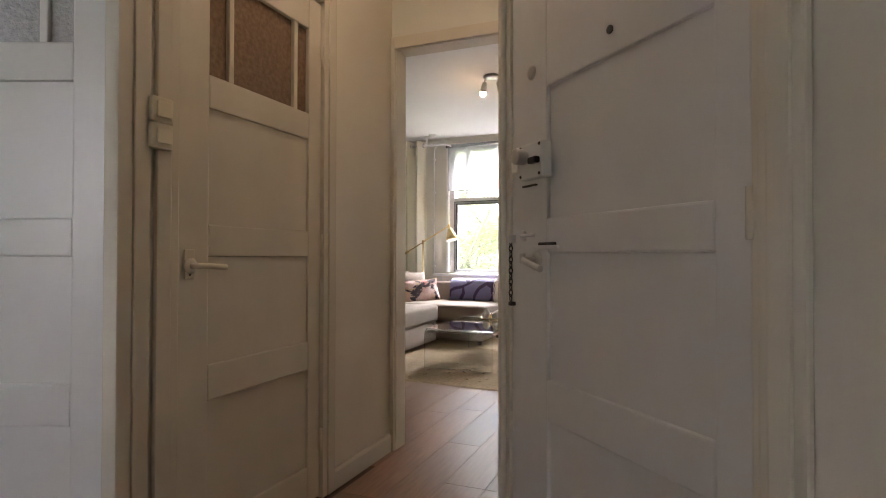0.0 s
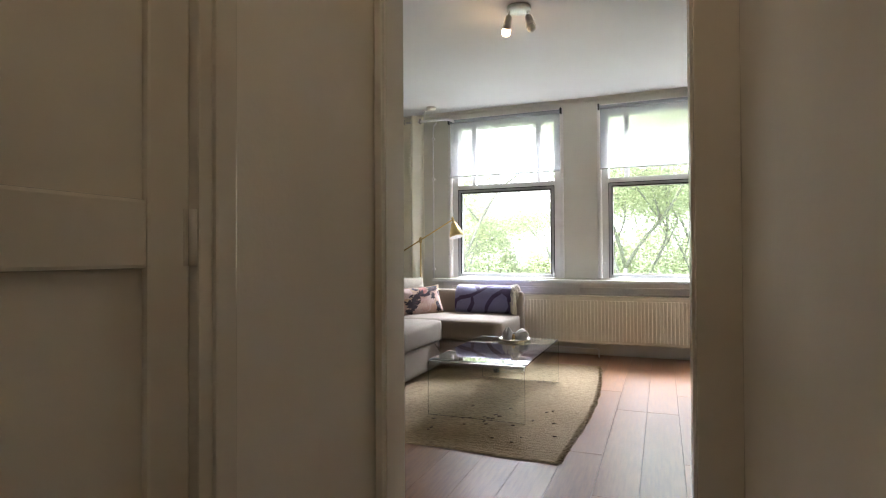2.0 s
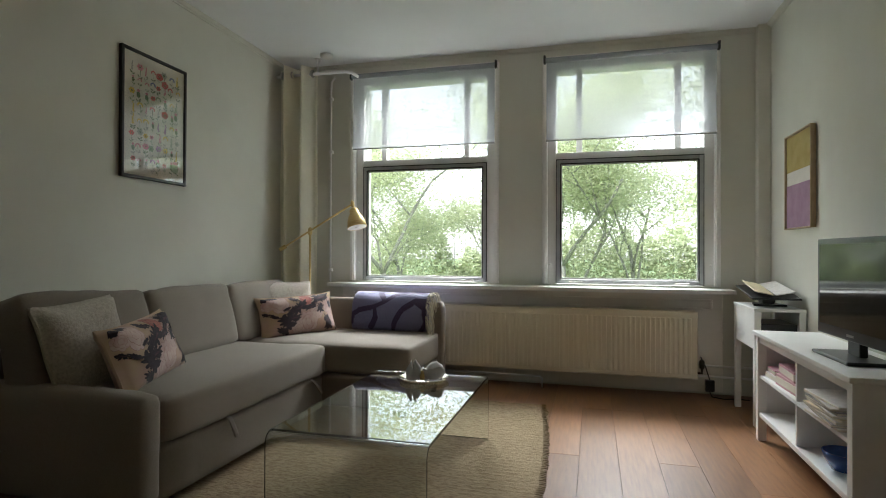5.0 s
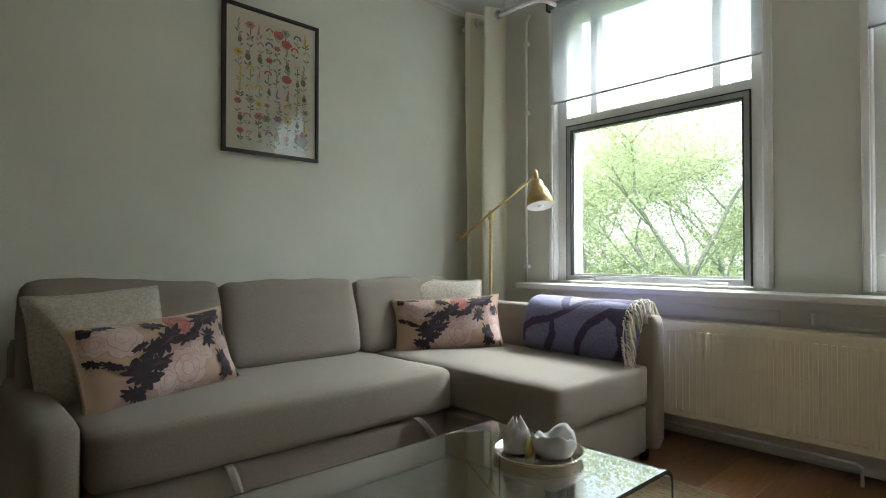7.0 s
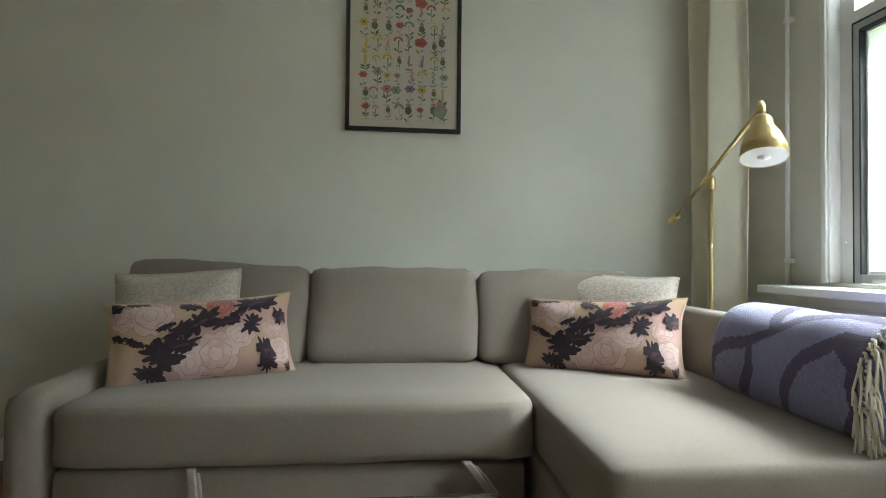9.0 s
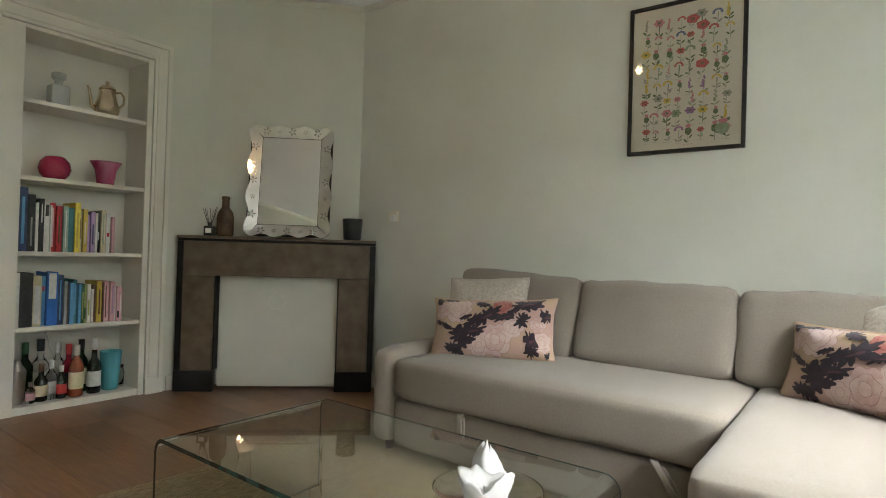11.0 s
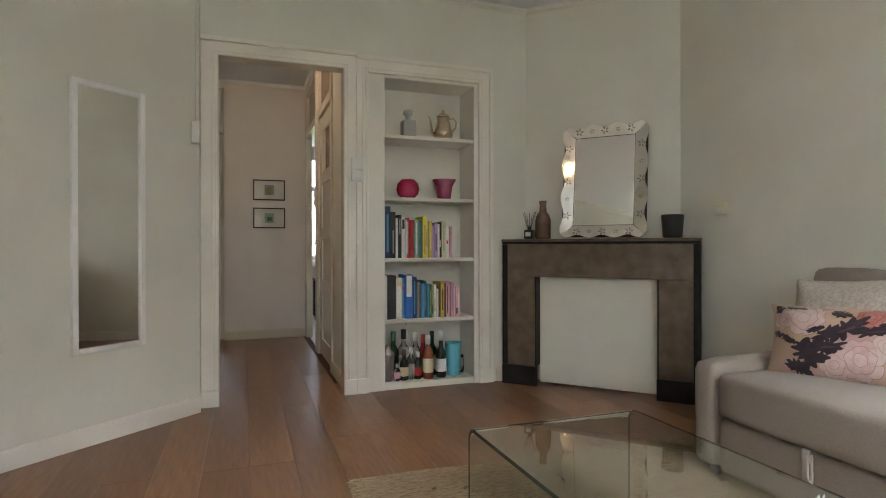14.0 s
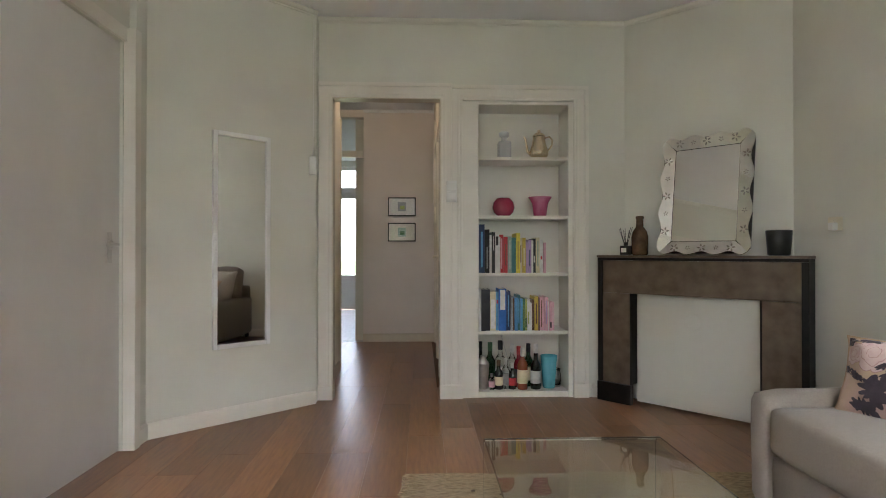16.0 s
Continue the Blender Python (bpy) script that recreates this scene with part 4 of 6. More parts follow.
def blanket():
    b = thing("folded_blanket", pose(-2.15, 7.42, 0.665), "lavender wool blanket with purple lines over the sofa arm", "blanket")
    prof = [(-0.118, -0.225), (-0.150, -0.20), (-0.165, -0.14), (-0.160, -0.075), (-0.135, -0.015), (-0.085, 0.030), (0.0, 0.046), (0.07, 0.026), (0.094, -0.03), (0.100, -0.13)]
    line = []
    for i in range(len(prof) - 1):
        p0, p1, p2, p3 = (Vector(prof[max(0, min(len(prof) - 1, i + k))]) for k in (-1, 0, 1, 2))
        for k in range(9):
            t = k / 9
            line.append(0.5 * (2 * p1 + (p2 - p0) * t + (2 * p0 - 5 * p1 + 4 * p2 - p3) * t * t + (3 * p1 - p0 - 3 * p2 + p3) * t ** 3))
    line.append(Vector(prof[-1]))
    # woven lines: runs of (along, down) from the fold's top, with half widths
    runs = (((0.0, 0.60), (0.10, 0.50), (0.28, 0.44), (0.42, 0.32), (0.55, 0.16), (0.75, 0.08), (1.0, 0.10)), ((0.30, 0.44), (0.31, 0.62), (0.24, 0.82)),
            ((1.0, 0.30), (0.80, 0.30), (0.66, 0.46), (0.56, 0.72), (0.52, 0.98)), ((0.80, 0.30), (0.93, 0.42), (0.95, 0.70), (0.86, 0.98)), ((0.02, 0.60), (0.0, 0.72)),
            ((0.42, 0.32), (0.30, 0.02), (0.34, -0.4)), ((0.75, 0.08), (0.70, -0.2), (0.8, -0.6)))
    n, rows = 96, len(line) - 1
    top = max(range(rows), key=lambda k: line[k].y)
    bm = bmesh.new()
    grid = []
    for i in range(n + 1):
        x = -0.29 + 0.58 * i / n
        grid.append([bm.verts.new(Vector((x, q.x, q.y)) + 0.008 * noise.noise_vector(Vector((x * 5, q.x * 7, q.y * 7)))) for q in line])
    for i in range(n):
        for k in range(rows):
            f = bm.faces.new((grid[i][k], grid[i + 1][k], grid[i + 1][k + 1], grid[i][k + 1]))
            f.smooth = True
            s, t = (i + 0.5) / n, (top - k - 0.5) / top
            for run in runs:
                for m, (p, q) in enumerate(zip(run, run[1:])):
                    d = Vector((q[0] - p[0], (q[1] - p[1]) * 0.52))
                    e = Vector((s - p[0], (t - p[1]) * 0.52))
                    g = max(0.0, min(1.0, e.dot(d) / d.length_squared))
                    if (e - d * g).length < 0.021 + 0.012 * abs(math.sin(3 * s + 5 * t)):
                        f.material_index = 1
    for q in range(2):
        edge = [grid[n * q][k] for k in range(rows + 1)]
        mid = bm.verts.new(Vector((-0.285 + 0.57 * q, -0.03, -0.10)))
        for k in range(rows):
            bm.faces.new((edge[k], edge[k + 1], mid))
    bmesh.ops.recalc_face_normals(bm, faces=bm.faces)
    part("cloth", bm, [BLANKET, BLANKETLINE], b)
    rnd = random.Random(4)
    bm = bmesh.new()
    for layer in range(2):
        for k in range(44):
            q = line[int((0.04 + 0.92 * k / 43) * rows)]
            p = Vector((0.285 - 0.02 * layer, q.x * 1.01, q.y + 0.006))
            dx, dy = rnd.uniform(0.006, 0.014), rnd.uniform(-0.010, 0.004)
            pts = [p + Vector((dx * i * (1 - 0.06 * i), dy * i + rnd.uniform(-0.003, 0.003), -0.0075 * i * i * 0.5 + rnd.uniform(-0.003, 0.003))) for i in range(6)]
            tube(pts, 0.0042, 5, bm, 0, 0.0022)
    part("fringe", bm, FRINGE, b, "cream wool fringe")


blanket()


# ---- glass table, rug, tray ----
def glass_table():
    t = thing("glass_coffee_table", pose(-1.61, 5.925, 0.012), "bent clear glass coffee table on the rug", "table")
    a, l, h, r, k = 0.307, 0.575, 0.338, 0.045, 0.012
    outer, inner = [], []
    for s in (-1, 1):
        seq = [(s * l, 0.0)] + [(s * (l - r + r * math.cos(q)), h - r + r * math.sin(q)) for q in [math.pi / 2 * i / 10 for i in range(11)]]
        seq2 = [(s * (l - k), 0.0)] + [(s * (l - r + (r - k) * math.cos(q)), h - r + (r - k) * math.sin(q)) for q in [math.pi / 2 * i / 10 for i in range(11)]]
        outer += seq if s < 0 else seq[::-1]
        inner += seq2 if s < 0 else seq2[::-1]
    n = len(outer)
    # one bent sheet: two upright sides and the top, cut where the bends end
    cut = 11
    for name, i0, i1 in (("glass_side", 0, cut), ("glass_top", cut, n - 1 - cut), ("glass_side", n - 1 - cut, n - 1)):
        bm = bmesh.new()
        vo = {q: {i: bm.verts.new((x, *outer[i])) for i in range(i0, i1 + 1)} for q, x in enumerate((-a, a))}
        vi = {q: {i: bm.verts.new((x, *inner[i])) for i in range(i0, i1 + 1)} for q, x in enumerate((-a, a))}
        for i in range(i0, i1):
            bm.faces.new((vo[1][i], vo[0][i], vo[0][i + 1], vo[1][i + 1]))
            bm.faces.new((vi[0][i], vi[1][i], vi[1][i + 1], vi[0][i + 1]))
            bm.faces.new((vo[0][i], vi[0][i], vi[0][i + 1], vo[0][i + 1])).material_index = 1
            bm.faces.new((vi[1][i], vo[1][i], vo[1][i + 1], vi[1][i + 1])).material_index = 1
        for i in {i0, i1} & {0, n - 1}:
            ends = (vo[0][i], vo[1][i], vi[1][i], vi[0][i])
            bm.faces.new(ends if i == 0 else ends[::-1]).material_index = 1
        bmesh.ops.reverse_faces(bm, faces=bm.faces[:])
        part(name, bm, [TABLEGLASS, EDGEGLASS], t, "clear glass with dark green edges")
    return t


glass_table()


def rug():
    bm = bmesh.new()
    nx, ny = 40, 130
    x0, x1, y0, y1 = -2.62, -1.02, 4.85, 7.27
    grid = []
    for j in range(ny + 1):
        v = j / ny
        row = []
        for i in range(nx + 1):
            u = i / nx
            edge = 0.07 * math.sin(math.pi * v) - 0.05 * v + 0.012 * noise.noise(Vector((0, v * 22, 3)))
            end = 0.03 * noise.noise(Vector((u * 4, 9, 0))) - 0.04 * u
            x = x0 + (x1 + edge - x0) * u
            y = y0 + (y1 - y0) * v + end * (1 - v)
            z = 0.008 + 0.0022 * abs(math.sin(v * ny * math.pi / 2)) + 0.004 * max(0, noise.noise(Vector((x * 2.3, y * 2.3, 1))))
            if i in (0, nx) or j in (0, ny):
                z = 0.004
            row.append(bm.verts.new((x, y, z)))
        grid.append(row)
    for j in range(ny):
        for i in range(nx):
            bm.faces.new((grid[j][i], grid[j][i + 1], grid[j + 1][i + 1], grid[j + 1][i])).smooth = False
    r = thing("rug", pose(0, 0, 0), "flat woven natural jute rug on the floor", "rug")
    part("weave", bm, JUTE, r)
    bm = bmesh.new()
    rnd = random.Random(8)
    for k in range(120):
        v = k / 119
        y = y0 + (y1 - y0) * v - 0.03 * (1 - v)
        edge = 0.07 * math.sin(math.pi * v) - 0.05 * v + 0.012 * noise.noise(Vector((0, v * 22, 3)))
        x = x1 + edge
        tube([(x - 0.02, y, 0.006), (x + rnd.uniform(0.0, 0.01), y + rnd.uniform(-0.006, 0.006), 0.006), (x + rnd.uniform(0.006, 0.016), y + rnd.uniform(-0.012, 0.012), 0.003)], 0.003, 5, bm)
    part("frayed_edge", bm, JUTE, r)
    for k in range(26):
        x, y = rnd.uniform(-1.95, -1.1), rnd.uniform(5.0, 5.7)
        part("loose_yarn", soft(rnd.uniform(0.012, 0.03), 0.01, 0.006, 0.002, 0, 2, 0.002, k, pose(x, y, 0.012, 0, 0, rnd.uniform(0, 90))), YARN, r, "dark loose yarn end")


rug()


def tray_with_candles():
    tz = 0.351
    t = thing("round_tray", pose(-1.60, 6.30, tz), "round antique silver tray on the glass table", "tray")
    part("plate", lathe([(0.002, 0.006), (0.105, 0.006), (0.122, 0.016), (0.128, 0.018), (0.124, 0.012), (0.108, 0.0), (0.002, 0.0)], 40), TRAY, t, "", True)
    for x, y, h, r, flare, seed in ((-1.650, 6.268, 0.118, 0.036, -0.72, 1), (-1.560, 6.318, 0.074, 0.047, 0.30, 5)):
        bm = bmesh.new()
        n = 26
        rings = []
        for k in range(11):
            z = k / 10
            ring = []
            for i in range(n):
                a = 2 * math.pi * i / n
                rag = noise.noise(Vector((math.cos(a) * 1.7, math.sin(a) * 1.7, seed * 3.7))) + 0.22 * noise.noise(Vector((math.cos(a) * 4, math.sin(a) * 4, seed)))
                top = h * (0.72 + 0.5 * max(-0.5, min(0.6, rag)))
                belly = 1 + 0.18 * math.sin(z * math.pi) + flare * z ** 2.2
                rr = r * belly * (1 + 0.16 * noise.noise(Vector((math.cos(a) * 2, math.sin(a) * 2, z * 2.5 + seed))))
                ring.append(bm.verts.new((rr * math.cos(a), rr * math.sin(a), z * top)))
            rings.append(ring)
        for k in range(6, 0, -1):
            ring = []
            for i in range(n):
                p = rings[10][i].co
                ring.append(bm.verts.new((p.x * k / 7.5, p.y * k / 7.5, p.z * (0.4 + 0.08 * k))))
            rings.append(ring)
        for a, b in zip(rings, rings[1:]):
            for i in range(n):
                bm.faces.new((a[i], a[(i + 1) % n], b[(i + 1) % n], b[i])).smooth = True
        bm.faces.new(rings[-1])
        bm.faces.new(rings[0][::-1])
        c = tagged(new("candle", finish(bm, "candle", WAX)), "burnt-down white wax candle on the tray", "candle", "candles on the tray")
        c.matrix_world = pose(x, y, tz + 0.0075)
    cap = thing("incense_holder", pose(-1.600, 6.262, tz + 0.0075), "small brass holder on the tray", "holder")
    part("cup", lathe([(0.012, 0), (0.014, 0.02), (0.009, 0.03), (0.008, 0.045)], 14), BRASS, cap, "", True)


tray_with_candles()


# ---- radiator, pipes ----
def radiator():
    r = thing("radiator", pose(-1.00, 7.78, 0), "long cream panel radiator under the windows", "radiator")
    x0, x1, z0, z1 = -1.25, 0.93, 0.135, 0.60
    part("front_panel", bbox(x0, x1, -0.06, -0.048, z0, z1, 0.006, 3), RADIATOR, r)
    part("top_grille", bbox(x0 + 0.01, x1 - 0.01, -0.046, 0.028, z1 - 0.012, z1 - 0.004, 0.002, 1), RADIATOR, r)
    part("back_panel", bbox(x0, x1, 0.03, 0.042, z0, z1, 0.006, 3), RADIATOR, r)
    n = 64
    ridge = finish(bbox(-0.0105, 0.0105, -0.0640, -0.0545, z0 + 0.03, z1 - 0.045, 0.0052, 3), "ridge", RADIATOR)
    for i in range(n):
        ob = new("ridge", ridge)
        ob.parent = r
        ob.location = (x0 + 0.05 + (x1 - x0 - 0.1) * i / (n - 1), 0, 0)
    bm = bmesh.new()
    for i in range(60):
        x = x0 + 0.02 + (x1 - x0 - 0.04) * i / 59
        box(bm, x - 0.003, x + 0.003, -0.047, 0.029, z0 + 0.01, z1 - 0.01)
    part("fins", bm, RADIATOR, r)
    for x in (x0 + 0.15, x1 - 0.15):
        part("bracket", bbox(x - 0.015, x + 0.015, 0.042, 0.092, z0 + 0.05, z1 - 0.05, 0.003, 1), RADIATOR, r)
    part("valve", lathe([(0.012, 0), (0.018, 0.01), (0.018, 0.05), (0.012, 0.06)], 14, None, 0, pose(x1 + 0.035, -0.01, 0.20)), DARKIRON, r, "dark radiator valve", True)
    part("valve_pipe", tube([(x1 - 0.01, -0.01, 0.17), (x1 + 0.035, -0.01, 0.17), (x1 + 0.035, -0.01, 0.21)], 0.009, 8), DARKIRON, r)


radiator()


def pipes():
    p = thing("heating_pipes", pose(0, 7.86, 0), "thin white heating pipes along the wall and floor", "pipe")
    part("upper_pipe", tube([(-0.06, -0.03, 0.235), (-0.02, -0.01, 0.21), (0.32, -0.01, 0.205)], 0.008, 8), SILLPAINT, p)
    part("lower_pipe", tube([(-0.06, -0.03, 0.14), (-0.02, -0.01, 0.135), (0.32, -0.01, 0.13)], 0.008, 8), SILLPAINT, p)
    part("floor_pipe", tube([(-2.2, -0.10, 0.09), (-1.15, -0.10, 0.085), (-1.13, -0.10, 0.07), (-1.13, -0.10, 0.0)], 0.007, 8), SILLPAINT, p)
    v = thing("wall_pipe", pose(-2.915, 7.875, 0.0), "thin white vertical pipe on the window wall", "pipe")
    part("tube", tube([(0, 0, 0.75), (0, 0, 2.36), (0.01, -0.01, 2.44), (0.05, -0.02, 2.47)], 0.009, 8), SILLPAINT, v)
    for z in (0.85, 1.85, 2.3):
        part("clip", bbox(-0.016, 0.016, -0.008, 0.024, z - 0.012, z + 0.012, 0.003, 1), SILLPAINT, v)


pipes()


# ---- curtain and floor lamp ----
def curtain():
    c = thing("curtain", pose(-3.13, 7.685, 0), "cream eyelet curtain gathered in the corner", "curtain")
    bm = bmesh.new()
    n, rows = 60, 14
    grid = []
    for k in range(rows + 1):
        z = 0.03 + (2.52 - 0.03) * k / rows
        row = []
        for i in range(n + 1):
            u = i / n
            amp = 0.082 * (0.85 + 0.3 * noise.noise(Vector((u * 3, 0, z * 0.6))))
            x = -0.165 + 0.33 * u + 0.010 * noise.noise(Vector((u * 6, 2, z * 0.8)))
            y = amp * math.sin(u * math.pi * 4.6 + 0.5) + 0.012 * noise.noise(Vector((u * 5, 7, z)))
            row.append(bm.verts.new((x, y, z)))
        grid.append(row)
    for k in range(rows):
        for i in range(n):
            bm.faces.new((grid[k][i], grid[k][i + 1], grid[k + 1][i + 1], grid[k + 1][i])).smooth = True
    part("cloth", bm, CURTAIN, c)
    bm = bmesh.new()
    for k in range(4):
        x = -0.165 + 0.33 * (k + 0.36) / 3.6
        prof = [(0.026 + 0.006 * math.cos(a), 0.006 * math.sin(a)) for a in [2 * math.pi * j / 8 for j in range(9)]]
        lathe(prof, 18, bm, 0, pose(x, 0, 2.462, 0, 90, 0))
    part("eyelets", bm, STEEL, c)
    rod = thing("curtain_rod", pose(-3.165, 7.70, 2.462), "white curtain rod with rounded end above the window", "rod")
    part("bar", tube([(-0.16, 0, 0), (0.42, 0, 0), (0.47, 0.01, 0.0), (0.50, 0.05, 0.0), (0.51, 0.17, 0.0)], 0.013, 12), SILLPAINT, rod)
    part("bracket", tube([(0.22, 0.0, 0.01), (0.22, 0.0, 0.118)], 0.008, 8), SILLPAINT, rod)
    part("ceiling_plate", lathe([(0.03, 0), (0.03, 0.008), (0.012, 0.012)], 14, None, 0, pose(0.22, 0, 0.1205, 180)), SILLPAINT, rod)


curtain()


def floor_lamp():
    l = thing("floor_lamp", pose(-2.93, 7.55, 0), "brass swing-arm floor lamp behind the sofa", "lamp")
    part("base", lathe([(0.002, 0), (0.12, 0), (0.12, 0.012), (0.02, 0.022), (0.009, 0.03)], 32), BRASS, l, "", True)
    part("pole", tube([(0, 0, 0.02), (0, 0, 1.15)], 0.009, 12), BRASS, l)
    part("joint", lathe([(0.010, -0.03), (0.017, -0.02), (0.017, 0.02), (0.008, 0.032)], 14, None, 0, pose(0, 0, 1.165)), BRASS, l, "", True)
    a, b = Vector((-0.21, -0.045, 1.035)), Vector((0.385, -0.050, 1.37))
    part("arm", tube([a, b], 0.0075, 10), BRASS, l)
    part("counterweight", tube([a - (b - a) * 0.05, a + (b - a) * 0.03], 0.017, 12), BRASS, l)
    head = pose(b.x, b.y, b.z, -8, -16, 0)
    part("knuckle", lathe([(0.008, -0.03), (0.014, -0.015), (0.014, 0.012), (0.006, 0.028)], 12, None, 0, head), BRASS, l, "", True)
    shade = part("shade", lathe([(0.018, -0.03), (0.034, -0.05), (0.036, -0.075), (0.054, -0.105), (0.067, -0.142), (0.075, -0.19), (0.0735, -0.19), (0.065, -0.142), (0.051, -0.105), (0.03, -0.08), (0.016, -0.05)], 32, None, 0, head), BRASS, l, "brushed brass shade", True)
    part("shade_lining", lathe([(0.0725, -0.189), (0.064, -0.143), (0.050, -0.107), (0.03, -0.083), (0.002, -0.08)], 32, None, 0, head), BRASS_IN, shade, "white enamelled inside")
    part("bulb", lathe([(0.012, -0.09), (0.014, -0.12), (0.028, -0.15), (0.03, -0.17), (0.02, -0.19), (0.002, -0.197)], 16, None, 0, head), BRASS_IN, shade, "unlit white bulb")


floor_lamp()


# ---- pictures ----
def framed(name, m, w, h, frame_w, depth, frame_mat, paper, label, group=""):
    """Local x right, z up, y towards the wall; the back lies at y = 0."""
    p = thing(name, m, label, "picture", group)
    for x0, x1, z0, z1 in ((-w / 2, -w / 2 + frame_w, -h / 2, h / 2), (w / 2 - frame_w, w / 2, -h / 2, h / 2), (-w / 2 + frame_w, w / 2 - frame_w, h / 2 - frame_w, h / 2), (-w / 2 + frame_w, w / 2 - frame_w, -h / 2, -h / 2 + frame_w)):
        part("frame", bbox(x0, x1, -depth, -0.001, z0, z1, 0.002, 2), frame_mat, p)
    part("sheet", bbox(-w / 2 + frame_w - 0.001, w / 2 - frame_w + 0.001, -depth * 0.55, -0.002, -h / 2 + frame_w - 0.001, h / 2 - frame_w + 0.001, 0.0005, 1), paper, p, "printed sheet")
    return p


def flat(bm, outline, y, mi):
    f = bm.faces.new([bm.verts.new((x, y, z)) for x, z in outline])
    f.material_index = mi
    return f


def blob(bm, cx, cz, rx, rz, y, mi, n=10, petals=0, amp=0.25, rot=0.0):
    pts = []
    for i in range(n):
        a = 2 * math.pi * i / n
        k = 1 + (amp * math.cos(petals * a) if petals else 0)
        x, z = rx * k * math.cos(a), rz * k * math.sin(a)
        pts.append((cx + x * math.cos(rot) - z * math.sin(rot), cz + x * math.sin(rot) + z * math.cos(rot)))
    flat(bm, pts, y, mi)


PRINTS = [mat("print_" + n, c, 0.7, base2=tuple(min(1, v * 1.25) for v in c), scale=60) for n, c in
          (("green", (0.12, 0.17, 0.07)), ("sage", (0.28, 0.34, 0.2)), ("red", (0.5, 0.10, 0.08)), ("yellow", (0.6, 0.45, 0.07)), ("blue", (0.12, 0.15, 0.28)), ("purple", (0.32, 0.16, 0.32)), ("grey", (0.33, 0.33, 0.25)), ("pink", (0.55, 0.22, 0.24)))]


def poster():
    a = math.degrees(math.atan2(-0.12, -4.0))
    p = framed("botanical_poster", pose(-3.275, 6.292, 1.778, 0, 0, 90 + 1.72), 0.52, 0.725, 0.018, 0.022, BLACKFRAME, PAPER, "botanical flower chart in thin black frame")
    rnd = random.Random(12)
    y = -0.0132
    cols, rows = 8, 8
    for r in range(rows):
        for c in range(cols):
            cx = -0.205 + 0.41 * (c + 0.5) / cols + rnd.uniform(-0.010, 0.010)
            cz = 0.29 - 0.60 * (r + 0.5) / rows + rnd.uniform(-0.008, 0.008)
            bm = bmesh.new()
            s = rnd.uniform(0.8, 1.3)
            stem = rnd.choice((0, 0, 1, 6))
            kind = rnd.random()
            col = rnd.choice((2, 3, 3, 4, 5, 6, 7, 1, 2))
            h = 0.035 * s
            flat(bm, [(cx - 0.001, cz - h), (cx + 0.001, cz - h), (cx + 0.0016 + rnd.uniform(-0.006, 0.006), cz + h * 0.5), (cx - 0.0004, cz + h * 0.5)], y, stem)
            for q in (-1, 1):
                for _ in range(rnd.randint(1, 2)):
                    blob(bm, cx + q * 0.009 * s, cz - h * rnd.uniform(0.1, 0.8), 0.009 * s, 0.0032 * s, y - 0.0001, stem, 8, 0, 0, q * rnd.uniform(0.3, 1.0))
            if kind < 0.35:
                blob(bm, cx, cz + h * 0.6, 0.019 * s, 0.014 * s, y - 0.0002, col, 24, 6, 0.18)
                blob(bm, cx, cz + h * 0.6, 0.006 * s, 0.005 * s, y - 0.0003, 0, 8)
            elif kind < 0.6:
                for k in range(6):
                    blob(bm, cx + rnd.uniform(-0.004, 0.004), cz - h * 0.2 + k * 0.008 * s, 0.007 * s * (1 - k * 0.1), 0.0045 * s, y - 0.0002 - k * 0.00002, col, 8)
            elif kind < 0.85:
                for k in range(7):
                    b = math.pi * k / 6
                    blob(bm, cx + 0.014 * s * math.cos(b), cz + h * 0.45 + 0.012 * s * math.sin(b), 0.005 * s, 0.004 * s, y - 0.0002 - k * 0.00002, col, 8)
            else:
                blob(bm, cx, cz + h * 0.3, 0.012 * s, 0.015 * s, y - 0.0002, 0, 14, 5, 0.08)
                blob(bm, cx, cz + h * 0.85, 0.009 * s, 0.007 * s, y - 0.0003, 7, 12)
            w = rnd.uniform(0.012, 0.022)
            flat(bm, [(cx - w, cz - h - 0.005), (cx + w, cz - h - 0.005), (cx + w, cz - h - 0.0038), (cx - w, cz - h - 0.0038)], y, 6)
            part("printed_plant", bm, PRINTS, p)
    # the large thistle and poppies
    bm = bmesh.new()
    blob(bm, 0.165, -0.265, 0.030, 0.028, y - 0.0004, 1, 20, 8, 0.06)
    blob(bm, 0.168, -0.232, 0.020, 0.011, y - 0.0005, 7, 16)
    part("printed_thistle", bm, PRINTS, p)
    for x, z in ((0.075, 0.045), (0.03, 0.262), (0.075, 0.225)):
        bm = bmesh.new()
        blob(bm, x, z, 0.028, 0.021, y - 0.0004, 2, 24, 5, 0.08)
        blob(bm, x, z, 0.008, 0.005, y - 0.0005, 0, 8)
        part("printed_poppy", bm, PRINTS, p)
    part("pane", bbox(-0.243, 0.243, -0.0165, -0.0155, -0.345, 0.345, 0.0002, 1), PANE, p, "clear picture glass").visible_shadow = False
    return p


poster()


def wall_art():
    p = framed("abstract_painting", pose(0.408, 7.233, 1.434, 0, 0, -90), 0.43, 0.57, 0.008, 0.03, GILT, PALEPAINT, "abstract ochre and mauve painting in thin wooden frame")
    part("ochre_field", bbox(-0.205, 0.205, -0.0195, -0.0185, 0.06, 0.275, 0.0003, 1), OCHRE, p)
    part("mauve_field", bbox(-0.205, 0.205, -0.0195, -0.0185, -0.275, -0.02, 0.0003, 1), MAUVE, p)


wall_art()


